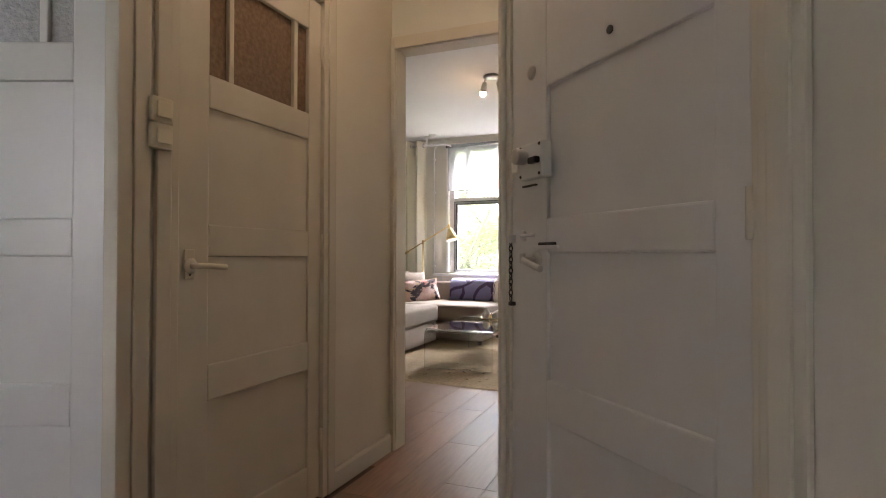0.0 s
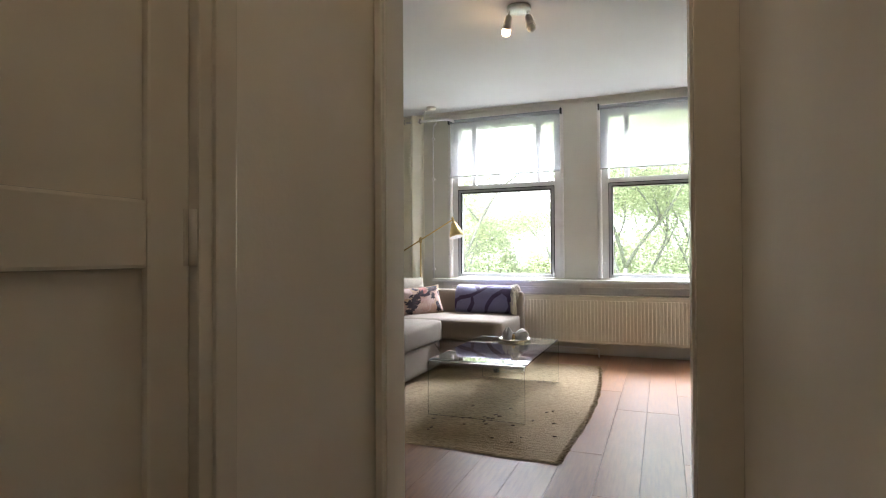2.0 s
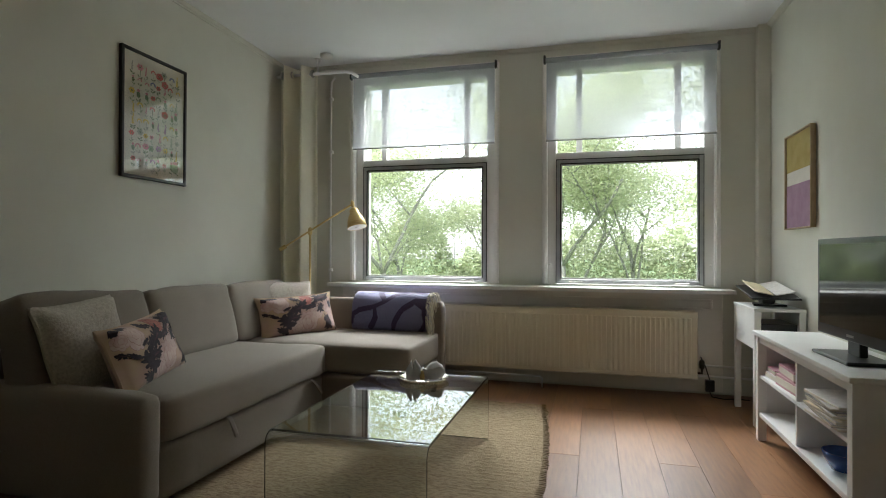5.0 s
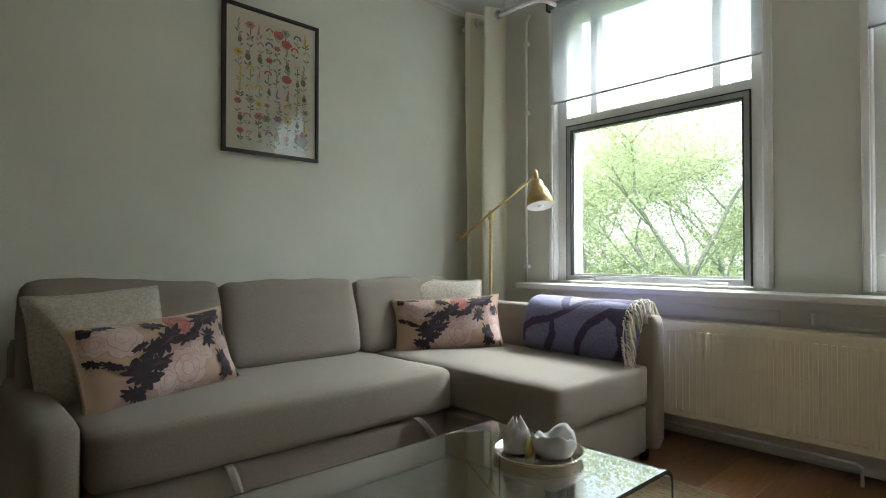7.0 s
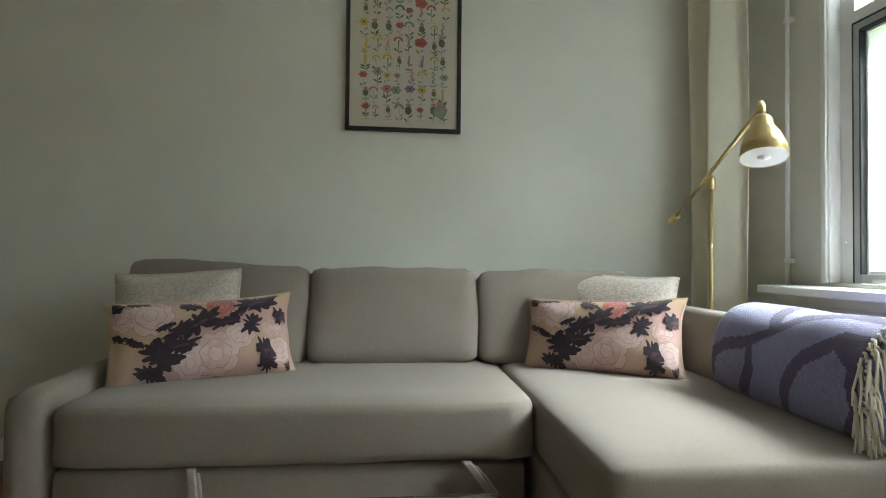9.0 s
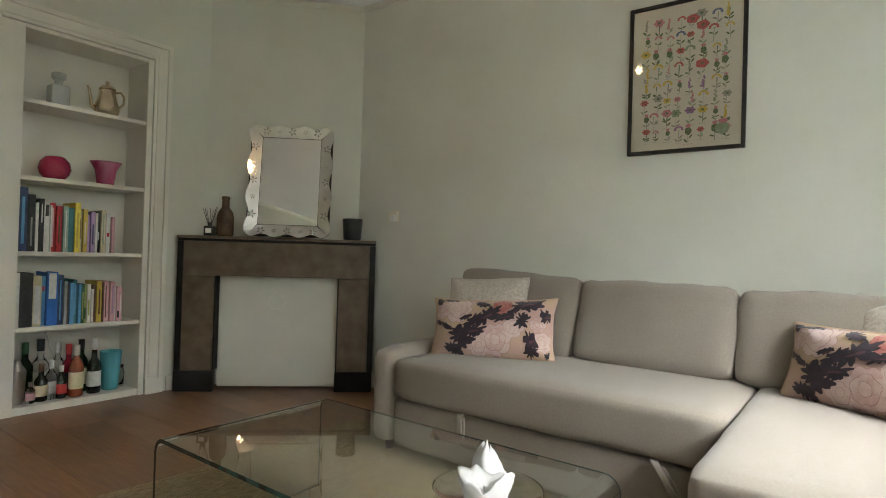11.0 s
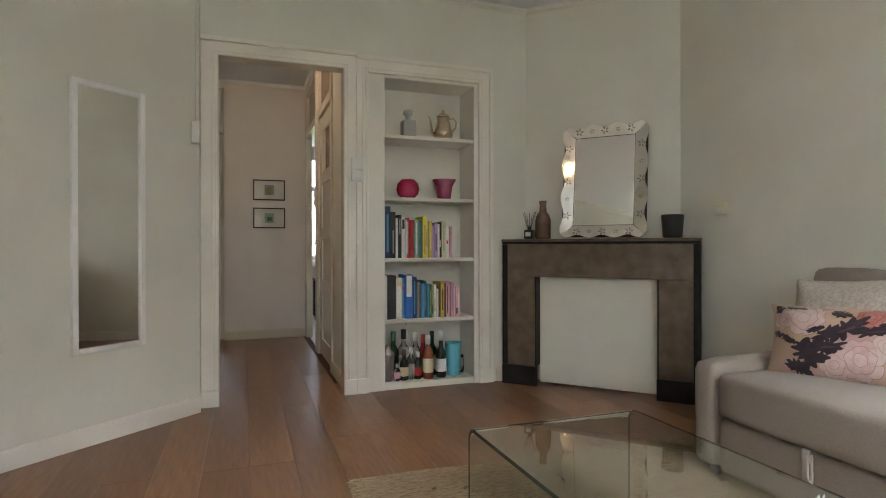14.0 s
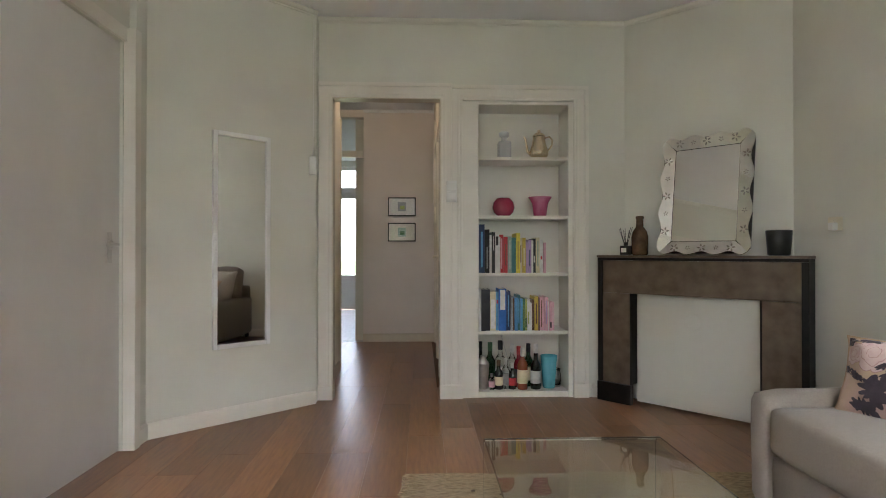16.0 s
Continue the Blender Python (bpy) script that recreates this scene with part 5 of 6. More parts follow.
# ---- fireplace corner ----
FM = along((-3.123, 4.456), (-2.286, 3.559))


def fireplace():
    f = thing("fireplace_surround", FM, "brown marble fireplace surround with black slate edges", "fireplace")
    W, H = 1.227, 0.965
    part("mantel_shelf", bbox(-0.004, W + 0.004, -0.175, 0.012, H - 0.006, H + 0.010, 0.004, 2), MARBLE, f)
    part("shelf_edge", bbox(0.0, W, -0.173, 0.008, H - 0.024, H - 0.0065, 0.004, 2), BLACKSTONE, f, "black slate edge")
    part("frieze", bbox(0.036, W - 0.036, -0.02, -0.001, 0.725, H - 0.0245, 0.003, 2), MARBLE, f)
    for x0, x1 in ((0.036, 0.226), (W - 0.226, W - 0.036)):
        part("leg", bbox(x0, x1, -0.02, -0.002, 0.128, 0.7245, 0.003, 2), MARBLE, f)
        part("plinth", bbox(x0 - 0.034 if x0 < 0.3 else x0 - 0.012, x1 + 0.012 if x0 < 0.3 else x1 + 0.034, -0.03, 0.016, 0.0, 0.1275, 0.004, 2), BLACKSTONE, f, "black slate plinth")
    for x0, x1 in ((0.0, 0.0355), (W - 0.0355, W)):
        part("side", bbox(x0, x1, -0.172, 0.003, 0.128, H - 0.0245, 0.004, 2), BLACKSTONE, f, "black slate side")
    for x0, x1 in ((0.2265, 0.236), (W - 0.236, W - 0.2265)):
        part("inner_edge", bbox(x0, x1, -0.10, -0.003, 0.128, 0.7245, 0.002, 1), BLACKSTONE, f)
    board = part("fireboard", bbox(0.2365, W - 0.2365, -0.105, -0.085, 0.012, 0.7245, 0.004, 2), WALL, f, "white board closing the hearth")
    ring = [(0.052 + 0.003 * math.cos(a), 0.003 * math.sin(a)) for a in [2 * math.pi * j / 8 for j in range(9)]]
    part("flue_cover", lathe(ring, 28, None, 0, pose(W / 2 + 0.02, -0.0855, 0.56, -90)), WALL, board)


fireplace()
MZ = 0.976


def wavy_mirror():
    m = thing("scalloped_mirror", FM @ pose(0.578, -0.092, MZ, 8.5), "scalloped mirror with engraved mirror-glass border on the mantel", "mirror")
    w, h, b = 0.277, 0.382, 0.085
    n = 36

    def edge(t, amp):
        return amp * (0.8 * math.sin(t * math.pi * 7) - 0.6)

    def side(a, bq, out):
        pts = []
        for i in range(n):
            t = i / n
            k = edge(t, 0.014) * min(1, 6 * t, 6 * (1 - t))
            p = Vector(a).lerp(Vector(bq), t)
            pts.append((p + Vector(out) * k))
        return pts

    c = 0.035
    outline = []
    corners = [(-w + c, -h), (w - c, -h), (w, -h + c), (w, h - c), (w - c, h), (-w + c, h), (-w, h - c), (-w, -h + c)]
    part("backing", prism([(x * 0.97, y * 0.97) for x, y in corners], 0.004, 0.014, None, 0, pose(0, 0, h, 90)), BLACKFRAME, m)
    iw, ih = w - b, h - b
    part("centre_glass", bbox(-iw, iw, -0.003, 0.006, h - ih, h + ih, 0.003, 1), MIRROR, m, "plain mirror glass")
    segs = (((-w, -h), (w, -h), (0, -1), (iw, -ih), (-iw, -ih)), ((w, -h), (w, h), (1, 0), (iw, ih), (iw, -ih)), ((w, h), (-w, h), (0, 1), (-iw, ih), (iw, ih)), ((-w, h), (-w, -h), (-1, 0), (-iw, -ih), (-iw, ih)))
    for k, (a, bq, out, p, q) in enumerate(segs):
        pts = [v for v in side(a, bq, out)]
        d = (Vector(bq) - Vector(a)).normalized()
        pts = [v for v in pts if (v - Vector(a)).dot(d) > c and (Vector(bq) - v).dot(d) > c]
        ca, cb = Vector(a) + d * c * 0.5 - Vector(out) * c * 0.5, Vector(bq) - d * c * 0.5 - Vector(out) * c * 0.5
        line = [(ca.x, ca.y)] + [(v.x, v.y) for v in pts] + [(cb.x, cb.y)]
        g = 0.0025
        inner = [(p[0] + out[0] * g - d.x * g, p[1] + out[1] * g - d.y * g), (q[0] + out[0] * g + d.x * g, q[1] + out[1] * g + d.y * g)]
        tilt = pose(0, 0, h, 90)
        piece = prism(line + inner, -0.005, 0.002, None, 0, tilt)
        ax = Vector((d.x, 0, d.y))
        mid = Vector(((p[0] + q[0]) / 2, 0.0, (p[1] + q[1]) / 2 + h))
        lean = Matrix.Translation(mid) @ Matrix.Rotation(radians(14.0), 4, ax) @ Matrix.Translation(-mid)
        bmesh.ops.transform(piece, matrix=lean, verts=piece.verts)
        bmesh.ops.recalc_face_normals(piece, faces=piece.faces)
        border = part("border_glass", piece, BEVELMIRROR, m, "bevelled mirror border")
        L = (Vector(bq) - Vector(a)).length
        mv = (Vector(a) + Vector(bq)) / 2 - Vector(out) * b * 0.5
        for j in range(-2, 3):
            bm = bmesh.new()
            o = mv + d * (j * L * 0.15)
            for r in range(5):
                ang = 2 * math.pi * r / 5 + j
                s = 0.017 if j % 2 == 0 else 0.010
                blob(bm, o.x + s * math.cos(ang), o.y + h + s * math.sin(ang), s * 0.6, s * 0.28, 0.0062, 0, 8, 0, 0, ang)
            bmesh.ops.transform(bm, matrix=lean, verts=bm.verts)
            part("engraved_flower", bm, ETCH, border, "engraved flower")
    return m


wavy_mirror()
BOTTLE = mat("brown_glaze", (0.09, 0.05, 0.03), 0.25, base2=(0.17, 0.10, 0.06), scale=14, coat=0.3)
bm = lathe([(0.045, 0), (0.052, 0.008), (0.053, 0.12), (0.045, 0.155), (0.024, 0.185), (0.022, 0.235), (0.026, 0.24), (0.026, 0.252), (0.02, 0.256)], 28)
ob = tagged(new("stoneware_bottle", finish(bm, "stoneware_bottle", BOTTLE)), "brown glazed stoneware bottle on the mantel", "bottle")
ob.matrix_world = FM @ pose(0.965, -0.075, MZ)
dif = thing("reed_diffuser", FM @ pose(1.055, -0.06, MZ), "small black reed diffuser on the mantel", "diffuser")
part("bottle", bbox(-0.03, 0.03, -0.03, 0.03, 0, 0.062, 0.008, 3), BLACKPLASTIC, dif)
part("neck", lathe([(0.014, 0.062), (0.014, 0.085)], 14), BLACKPLASTIC, dif)
part("label", bbox(-0.018, 0.018, 0.0302, 0.031, 0.018, 0.046, 0.0003, 1), WHITEPLASTIC, dif)
rnd = random.Random(3)
for k in range(7):
    a = 2 * math.pi * k / 7
    part("reed", tube([(0.004 * math.cos(a), 0.004 * math.sin(a), 0.05), (0.045 * math.cos(a), 0.03 * math.sin(a), 0.165 + rnd.uniform(0, 0.03))], 0.0018, 6), BLACKPLASTIC, dif)
bm = lathe([(0.050, 0), (0.056, 0.006), (0.066, 0.135), (0.063, 0.14), (0.058, 0.135), (0.05, 0.02), (0.002, 0.018)], 32)
ob = tagged(new("black_cup", finish(bm, "black_cup", BLACKPLASTIC)), "matt black candle cup on the mantel", "cup")
ob.matrix_world = FM @ pose(0.155, -0.06, MZ)


def wall_plate(name, m, n, label, material, kind="switch"):
    """n square plates one above the other; local x right, z up, y to the wall."""
    s = thing(name, m, label, kind)
    for k in range(n):
        z = k * 0.072
        body = part("plate", bbox(-0.035, 0.035, -0.032, -0.001, z - 0.035, z + 0.035, 0.006, 3), material, s)
        if kind == "switch":
            part("rocker", bbox(-0.022, 0.022, -0.038, -0.0322, z - 0.022, z + 0.022, 0.003, 2), material, body)
        else:
            part("socket_ring", lathe([(0.02, 0), (0.02, 0.005), (0.017, 0.005), (0.016, 0.001)], 20, None, 0, pose(0, -0.0322, z, 90)), material, body)
            for dx in (-0.006, 0.006):
                part("socket_hole", lathe([(0.0025, 0), (0.0025, 0.002)], 8, None, 0, pose(dx, -0.0325, z, 90)), BLACKPLASTIC, body)
    return s


sock = wall_plate("wall_socket", pose(-3.228, 4.525, 1.14, 0, 0, 90), 1, "cream wall socket with a small white plug beside the fireplace", CREAMPLASTIC, "socket")
part("plug", bbox(0.006, 0.042, -0.062, -0.0335, -0.035, 0.005, 0.006, 3), WHITEPLASTIC, sock, "white plug-in adapter")
wall_plate("light_switch", pose(-1.29, 3.532, 1.37, 0, 0, 180), 2, "white double light switch on the architrave", WHITEPLASTIC)
wall_plate("light_switch", pose(-1.239, 2.015, 1.315, 0, 0, 90), 2, "cream light switch beside the closet door", CREAMPLASTIC)
ob = thing("doorbell_box", pose(-0.375, 3.622, 1.56, 0, 0, 180), "small white plastic box on the wall edge", "box")
part("body", bbox(-0.022, 0.022, -0.03, -0.001, -0.06, 0.06, 0.006, 3), WHITEPLASTIC, ob)
part("cable", tube([(0.0, -0.005, 0.06), (0.002, -0.004, 0.4), (0.0, -0.004, 0.95)], 0.003, 6), WHITEPLASTIC, ob)


# ---- tall mirror ----
TM = along((-0.39, 3.60), (0.41, 4.324))
tm = thing("tall_wall_mirror", TM @ pose(0.510, 0.001, 1.066), "narrow tall mirror in white frame on the slanting wall", "mirror")
w, h, fw = 0.176, 0.633, 0.026
for x0, x1, z0, z1 in ((-w, -w + fw, -h, h), (w - fw, w, -h, h), (-w + fw, w - fw, h - fw, h), (-w + fw, w - fw, -h, -h + fw)):
    part("frame", bbox(x0, x1, 0.0, 0.024, z0, z1, 0.005, 3), SILLPAINT, tm)
part("mirror_glass", bbox(-w + fw - 0.001, w - fw + 0.001, 0.002, 0.010, -h + fw - 0.001, h - fw + 0.001, 0.001, 1), MIRROR, tm)


# ---- built-in bookcase ----
def bookcase():
    b = thing("built_in_bookcase", pose(-2.127, 3.51, 0), "cream built-in bookcase with half-full shelves", "bookcase")
    W, D = 0.759, 0.26
    part("back_panel", bbox(0.0, W, -D - 0.012, -D, 0.0, 2.03, 0.001, 1), TRIM, b)
    part("side_panel", bbox(0.0, 0.032, -D, 0.004, 0.0, 2.029, 0.002, 1), TRIM, b)
    part("stile", bbox(0.65, W - 0.001, -D, 0.0, 0.0, 2.029, 0.002, 1), TRIM, b)
    part("top_panel", bbox(0.032, 0.65, -D, 0.003, 2.008, 2.029, 0.002, 1), TRIM, b)
    for z in (0.041, 0.453, 0.851, 1.246, 1.649):
        part("shelf", bbox(0.033, 0.649, -D, -0.004, z - (0.04 if z < 0.1 else 0.022), z, 0.002, 2), TRIM, b)
    return b


bookcase()
SX0, SX1 = -2.093, -1.478


def cover(name, c):
    return mat(name, c, 0.5, base2=tuple(min(1, v * 1.15 + 0.01) for v in c), scale=40)


COVERS = {n: cover("cover_" + n, c) for n, c in dict(navy=(0.02, 0.045, 0.12), black=(0.015, 0.015, 0.018), white=(0.7, 0.69, 0.66), red=(0.5, 0.03, 0.035), teal=(0.05, 0.18, 0.2), sage=(0.28, 0.38, 0.33), yellow=(0.72, 0.6, 0.06), cream=(0.62, 0.56, 0.36), mustard=(0.55, 0.4, 0.06), lilac=(0.42, 0.28, 0.5), pink=(0.66, 0.38, 0.44), blue=(0.02, 0.13, 0.48), sky=(0.1, 0.3, 0.55), green=(0.05, 0.14, 0.06), olive=(0.35, 0.38, 0.1), brown=(0.12, 0.06, 0.03), grey=(0.3, 0.29, 0.28)).items()}
PAGES = mat("book_pages", (0.68, 0.63, 0.52), 0.8, base2=(0.74, 0.7, 0.6), scale=90, stretch=(30, 1, 1))


def book(x, z, w, h, d, colour, lean=0.0, bar=None):
    b = thing("book", pose(x, 3.51 - 0.20, z) @ pose(0, 0, 0, 0, lean, 0), colour + " book standing upright on a shelf", "book", "books on the shelves")
    c = COVERS[colour]
    # local y to the room; spine at y = d
    part("cover", (lambda bm: (bbox(0, 0.0022, 0, d, 0, h, 0.0006, 1, None, bm), bbox(w - 0.0022, w, 0, d, 0, h, 0.0006, 1, None, bm), bbox(0.0, w, d - 0.001, d + 0.0025, 0, h, 0.001, 2, None, bm), bm)[-1])(bmesh.new()), c, b)
    part("pages", box(bmesh.new(), 0.0024, w - 0.0024, 0.004, d - 0.0012, 0.003, h - 0.004), PAGES, b)
    if bar:
        bc, z0, z1, k = bar
        part("spine_title", bbox(w * (0.5 - k / 2), w * (0.5 + k / 2), d + 0.0026, d + 0.0032, h * z0, h * z1, 0.0002, 1), COVERS[bc], b)


# bookcase seen from the room: first books stand at the larger x
def shelf_of_books(z, row, seed):
    rnd = random.Random(seed)
    x = SX1 - 0.003
    for colour, w, h, bar in row:
        x -= w + 0.0012
        book(x, z + 0.0006, w, h, rnd.uniform(0.15, 0.185), colour, 0.0, bar)


T = 0.3
shelf_of_books(0.851, (("navy", .038, .335, ("sky", .12, .85, .35)), ("black", .032, .30, ("grey", .1, .6, .25)), ("white", .014, .26, None), ("black", .022, .282, ("white", .55, .9, .2)), ("white", .026, .265, ("black", .72, .95, .6)),
    ("white", .008, .25, None), ("red", .024, .265, ("pink", .1, .9, .35)), ("red", .026, .25, ("brown", .2, .8, .3)), ("sage", .024, .252, ("white", .1, .9, .2)), ("teal", .03, .245, None), ("yellow", .026, .275, ("mustard", .1, .8, .35)), ("cream", .018, .24, ("brown", .3, .8, .3)),
    ("mustard", .022, .243, ("cream", .2, .7, .4)), ("lilac", .014, .215, None), ("lilac", .022, .23, ("navy", .2, .7, .3)), ("white", .012, .225, None), ("black", .02, .238, ("white", .3, .5, .3)), ("cream", .024, .245, ("sage", .2, .9, .3)), ("white", .022, .232, ("red", .4, .5, .5)), ("pink", .016, .21, None)), 5)
shelf_of_books(0.453, (("white", .014, .285, None), ("black", .03, .285, None), ("black", .03, .283, None), ("cream", .04, .268, ("white", .05, .8, .7)), ("sky", .018, .265, ("red", .7, .8, .5)), ("blue", .05, .288, ("white", .5, .98, .7)), ("navy", .028, .272, ("sky", .1, .9, .2)),
    ("grey", .014, .238, None), ("brown", .012, .222, None), ("sky", .02, .228, None), ("teal", .018, .245, ("sky", .2, .9, .4)), ("sky", .014, .22, None), ("green", .016, .222, ("olive", .1, .8, .3)), ("olive", .014, .215, ("green", .1, .4, .6)), ("white", .018, .218, ("olive", .2, .6, .4)),
    ("white", .012, .19, None), ("brown", .016, .212, None), ("mustard", .026, .235, ("brown", .2, .8, .3)), ("brown", .008, .228, None), ("pink", .03, .232, ("brown", .1, .9, .2)), ("pink", .026, .23, ("lilac", .2, .9, .3)), ("white", .006, .2, None), ("pink", .02, .2, ("black", .1, .3, .5)), ("pink", .016, .196, ("white", .2, .8, .3))), 6)

# bottles and glasses on the lowest shelf
GREENB = glass("green_bottle_glass", (0.05, 0.16, 0.07), 0.05)
DARKB = mat("dark_bottle", (0.012, 0.018, 0.012), 0.12, base2=(0.02, 0.028, 0.018), scale=10, spec=0.7)
CLEARB = glass("clear_bottle_glass", (0.9, 0.93, 0.92), 0.02)
AMBERB = mat("amber_liquor", (0.22, 0.06, 0.025), 0.12, base2=(0.32, 0.10, 0.05), scale=10, spec=0.7)
REDB = mat("red_liquor", (0.25, 0.015, 0.03), 0.12, base2=(0.33, 0.03, 0.05), scale=10, spec=0.7)
CYAN = mat("cyan_glass", (0.10, 0.42, 0.52), 0.12, base2=(0.18, 0.55, 0.65), scale=14, stretch=(1, 1, 0.3), coat=0.5)
RUBY = mat("ruby_glass", (0.32, 0.012, 0.055), 0.12, base2=(0.42, 0.03, 0.09), scale=12, spec=0.7, coat=0.5)
RUBYPALE = mat("pink_glass", (0.36, 0.03, 0.11), 0.15, base2=(0.56, 0.20, 0.30), scale=10, stretch=(1, 1, 0.3), coat=0.5)


def bottle(x, y, r, h, body, cap, paper=None, neck=0.32, label="wine bottle"):
    b = thing("bottle", pose(x, y, 0.0416), label + " on the lowest shelf", "bottle", "bottles on the lowest shelf")
    hs = h * (1 - neck)
    part("glass", lathe([(r * 0.9, 0), (r, 0.006), (r, hs * 0.86), (r * 0.82, hs * 0.95), (r * 0.42, hs * 1.08), (r * 0.36, h * 0.93), (r * 0.42, h * 0.935), (r * 0.42, h * 0.955), (r * 0.3, h * 0.957)], 20), body, b, "", True)
    part("cap", lathe([(r * 0.40, h * 0.80), (r * 0.43, h * 0.805), (r * 0.44, h), (r * 0.1, h + 0.001)], 16), cap, b)
    if paper:
        part("paper_label", lathe([(r + 0.0006, hs * 0.22), (r + 0.0009, hs * 0.225), (r + 0.0009, hs * 0.68), (r + 0.0006, hs * 0.685)], 20), paper, b, "plain paper label")


shaker = thing("cocktail_shaker", pose(-1.515, 3.42, 0.0416), "steel cocktail shaker on the lowest shelf", "shaker")
part("cup", lathe([(0.032, 0), (0.034, 0.005), (0.044, 0.165), (0.045, 0.17)], 24), STEEL, shaker, "", True)
part("dome", lathe([(0.044, 0.1705), (0.042, 0.18), (0.022, 0.21), (0.018, 0.23), (0.002, 0.234)], 24), STEEL, shaker, "", True)
LB = COVERS
for x, y, r, h, body, cap, paper, neck, lab in (
        (-1.505, 3.33, 0.036, 0.315, DARKB, LB["black"], None, 0.34, "dark wine bottle"), (-1.575, 3.34, 0.038, 0.31, GREENB, LB["green"], None, 0.34, "green wine bottle"),
        (-1.650, 3.33, 0.042, 0.32, CLEARB, LB["black"], LB["white"], 0.36, "clear spirits bottle"), (-1.625, 3.43, 0.030, 0.20, DARKB, LB["brown"], LB["cream"], 0.36, "small dark bottle"),
        (-1.675, 3.42, 0.028, 0.21, CLEARB, LB["white"], LB["grey"], 0.3, "clear bottle"), (-1.720, 3.43, 0.028, 0.18, DARKB, LB["white"], LB["red"], 0.36, "small dark bottle"),
        (-1.735, 3.33, 0.036, 0.295, CLEARB, LB["white"], None, 0.34, "clear decanter bottle"), (-1.775, 3.37, 0.034, 0.285, REDB, LB["red"], LB["black"], 0.34, "red liqueur bottle"),
        (-1.790, 3.44, 0.036, 0.285, AMBERB, LB["white"], LB["cream"], 0.3, "amber liqueur bottle"), (-1.850, 3.34, 0.036, 0.30, GREENB, LB["black"], LB["cream"], 0.34, "pale green bottle"),
        (-1.885, 3.43, 0.036, 0.31, DARKB, LB["white"], LB["white"], 0.40, "dark green wine bottle"), (-1.575, 3.44, 0.022, 0.11, CLEARB, LB["grey"], LB["pink"], 0.3, "miniature bottle")):
    bottle(x, y, r, h, body, cap, paper, neck, lab)
ob = thing("swizzle_stick", pose(-1.75, 3.40, 0.0416), "metal stirring stick leaning among the bottles", "stick")
part("rod", tube([(0.0, 0, 0.0), (0.10, 0.0, 0.36)], 0.003, 6), STEEL, ob)
part("knob", lathe([(0.002, -0.01), (0.01, 0), (0.002, 0.01)], 10, None, 0, pose(0.10, 0, 0.365)), STEEL, ob)
vase = tagged(new("cyan_glass_vase", finish(lathe([(0.040, 0), (0.044, 0.006), (0.060, 0.22), (0.062, 0.225), (0.058, 0.222), (0.042, 0.02), (0.002, 0.016)], 10), "cyan_glass_vase", CYAN)), "faceted turquoise glass vase on the lowest shelf", "vase")
vase.matrix_world = pose(-1.985, 3.40, 0.0416)
ob = thing("glass_jug", pose(-2.045, 3.36, 0.0416), "small clear glass jug on the lowest shelf", "jug")
part("body", lathe([(0.03, 0), (0.034, 0.01), (0.036, 0.08), (0.028, 0.11), (0.032, 0.125), (0.029, 0.124), (0.025, 0.105), (0.032, 0.07), (0.03, 0.012), (0.002, 0.01)], 18), CLEARB, ob, "", True)
part("handle", tube([(0.03, 0, 0.1), (0.055, 0, 0.09), (0.055, 0, 0.05), (0.035, 0, 0.03)], 0.004, 6), CLEARB, ob)

# upper shelves
DECANT = mat("cut_glass", (0.86, 0.87, 0.86), 0.08, base2=(0.9, 0.9, 0.9), scale=30, bump=0.5, bump_scale=40)
DECANT.node_tree.nodes["Principled BSDF"].inputs["Transmission Weight"].default_value = 0.55
dec = thing("glass_decanter", pose(-1.672, 3.38, 1.6496), "square clear glass decanter with stopper on the top shelf", "decanter")
part("body", bbox(-0.045, 0.045, -0.045, 0.045, 0.0, 0.125, 0.010, 3), DECANT, dec)
part("neck", lathe([(0.028, 0.125), (0.02, 0.135), (0.02, 0.155), (0.026, 0.158)], 16), DECANT, dec, "", True)
part("stopper", lathe([(0.018, 0.159), (0.034, 0.165), (0.036, 0.19), (0.028, 0.197), (0.002, 0.198)], 16), DECANT, dec, "", True)
COPPER = mat("brassy_copper", (0.66, 0.53, 0.36), 0.26, 1.0, base2=(0.76, 0.64, 0.47), scale=20)
pot = thing("coffee_pot", pose(-1.918, 3.39, 1.6496), "tall brassy metal coffee pot on the top shelf", "pot")
part("body", lathe([(0.045, 0), (0.05, 0.005), (0.066, 0.035), (0.066, 0.06), (0.05, 0.11), (0.042, 0.15), (0.044, 0.165)], 28), COPPER, pot, "", True)
part("lid", lathe([(0.046, 0.166), (0.044, 0.172), (0.026, 0.188), (0.008, 0.193), (0.012, 0.203), (0.009, 0.212), (0.002, 0.214)], 24), COPPER, pot, "", True)
part("spout", tube([(0.058, 0, 0.035), (0.082, 0, 0.06), (0.088, 0, 0.10), (0.096, 0, 0.145), (0.108, 0, 0.165)], 0.011, 10, None, 0, 0.006), COPPER, pot)
part("handle", tube([(-0.042, 0, 0.155), (-0.075, 0, 0.165), (-0.096, 0, 0.14), (-0.092, 0, 0.10), (-0.06, 0, 0.06)], 0.006, 8), COPPER, pot)
ob = tagged(new("round_ruby_vase", finish(lathe([(0.04, 0), (0.045, 0.004), (0.07, 0.03), (0.079, 0.062), (0.072, 0.10), (0.05, 0.126), (0.045, 0.13), (0.042, 0.126), (0.06, 0.1), (0.07, 0.062), (0.04, 0.012), (0.002, 0.01)], 32), "round_ruby_vase", RUBY)), "round ruby red glass vase on a shelf", "vase")
ob.matrix_world = pose(-1.665, 3.39, 1.2466)
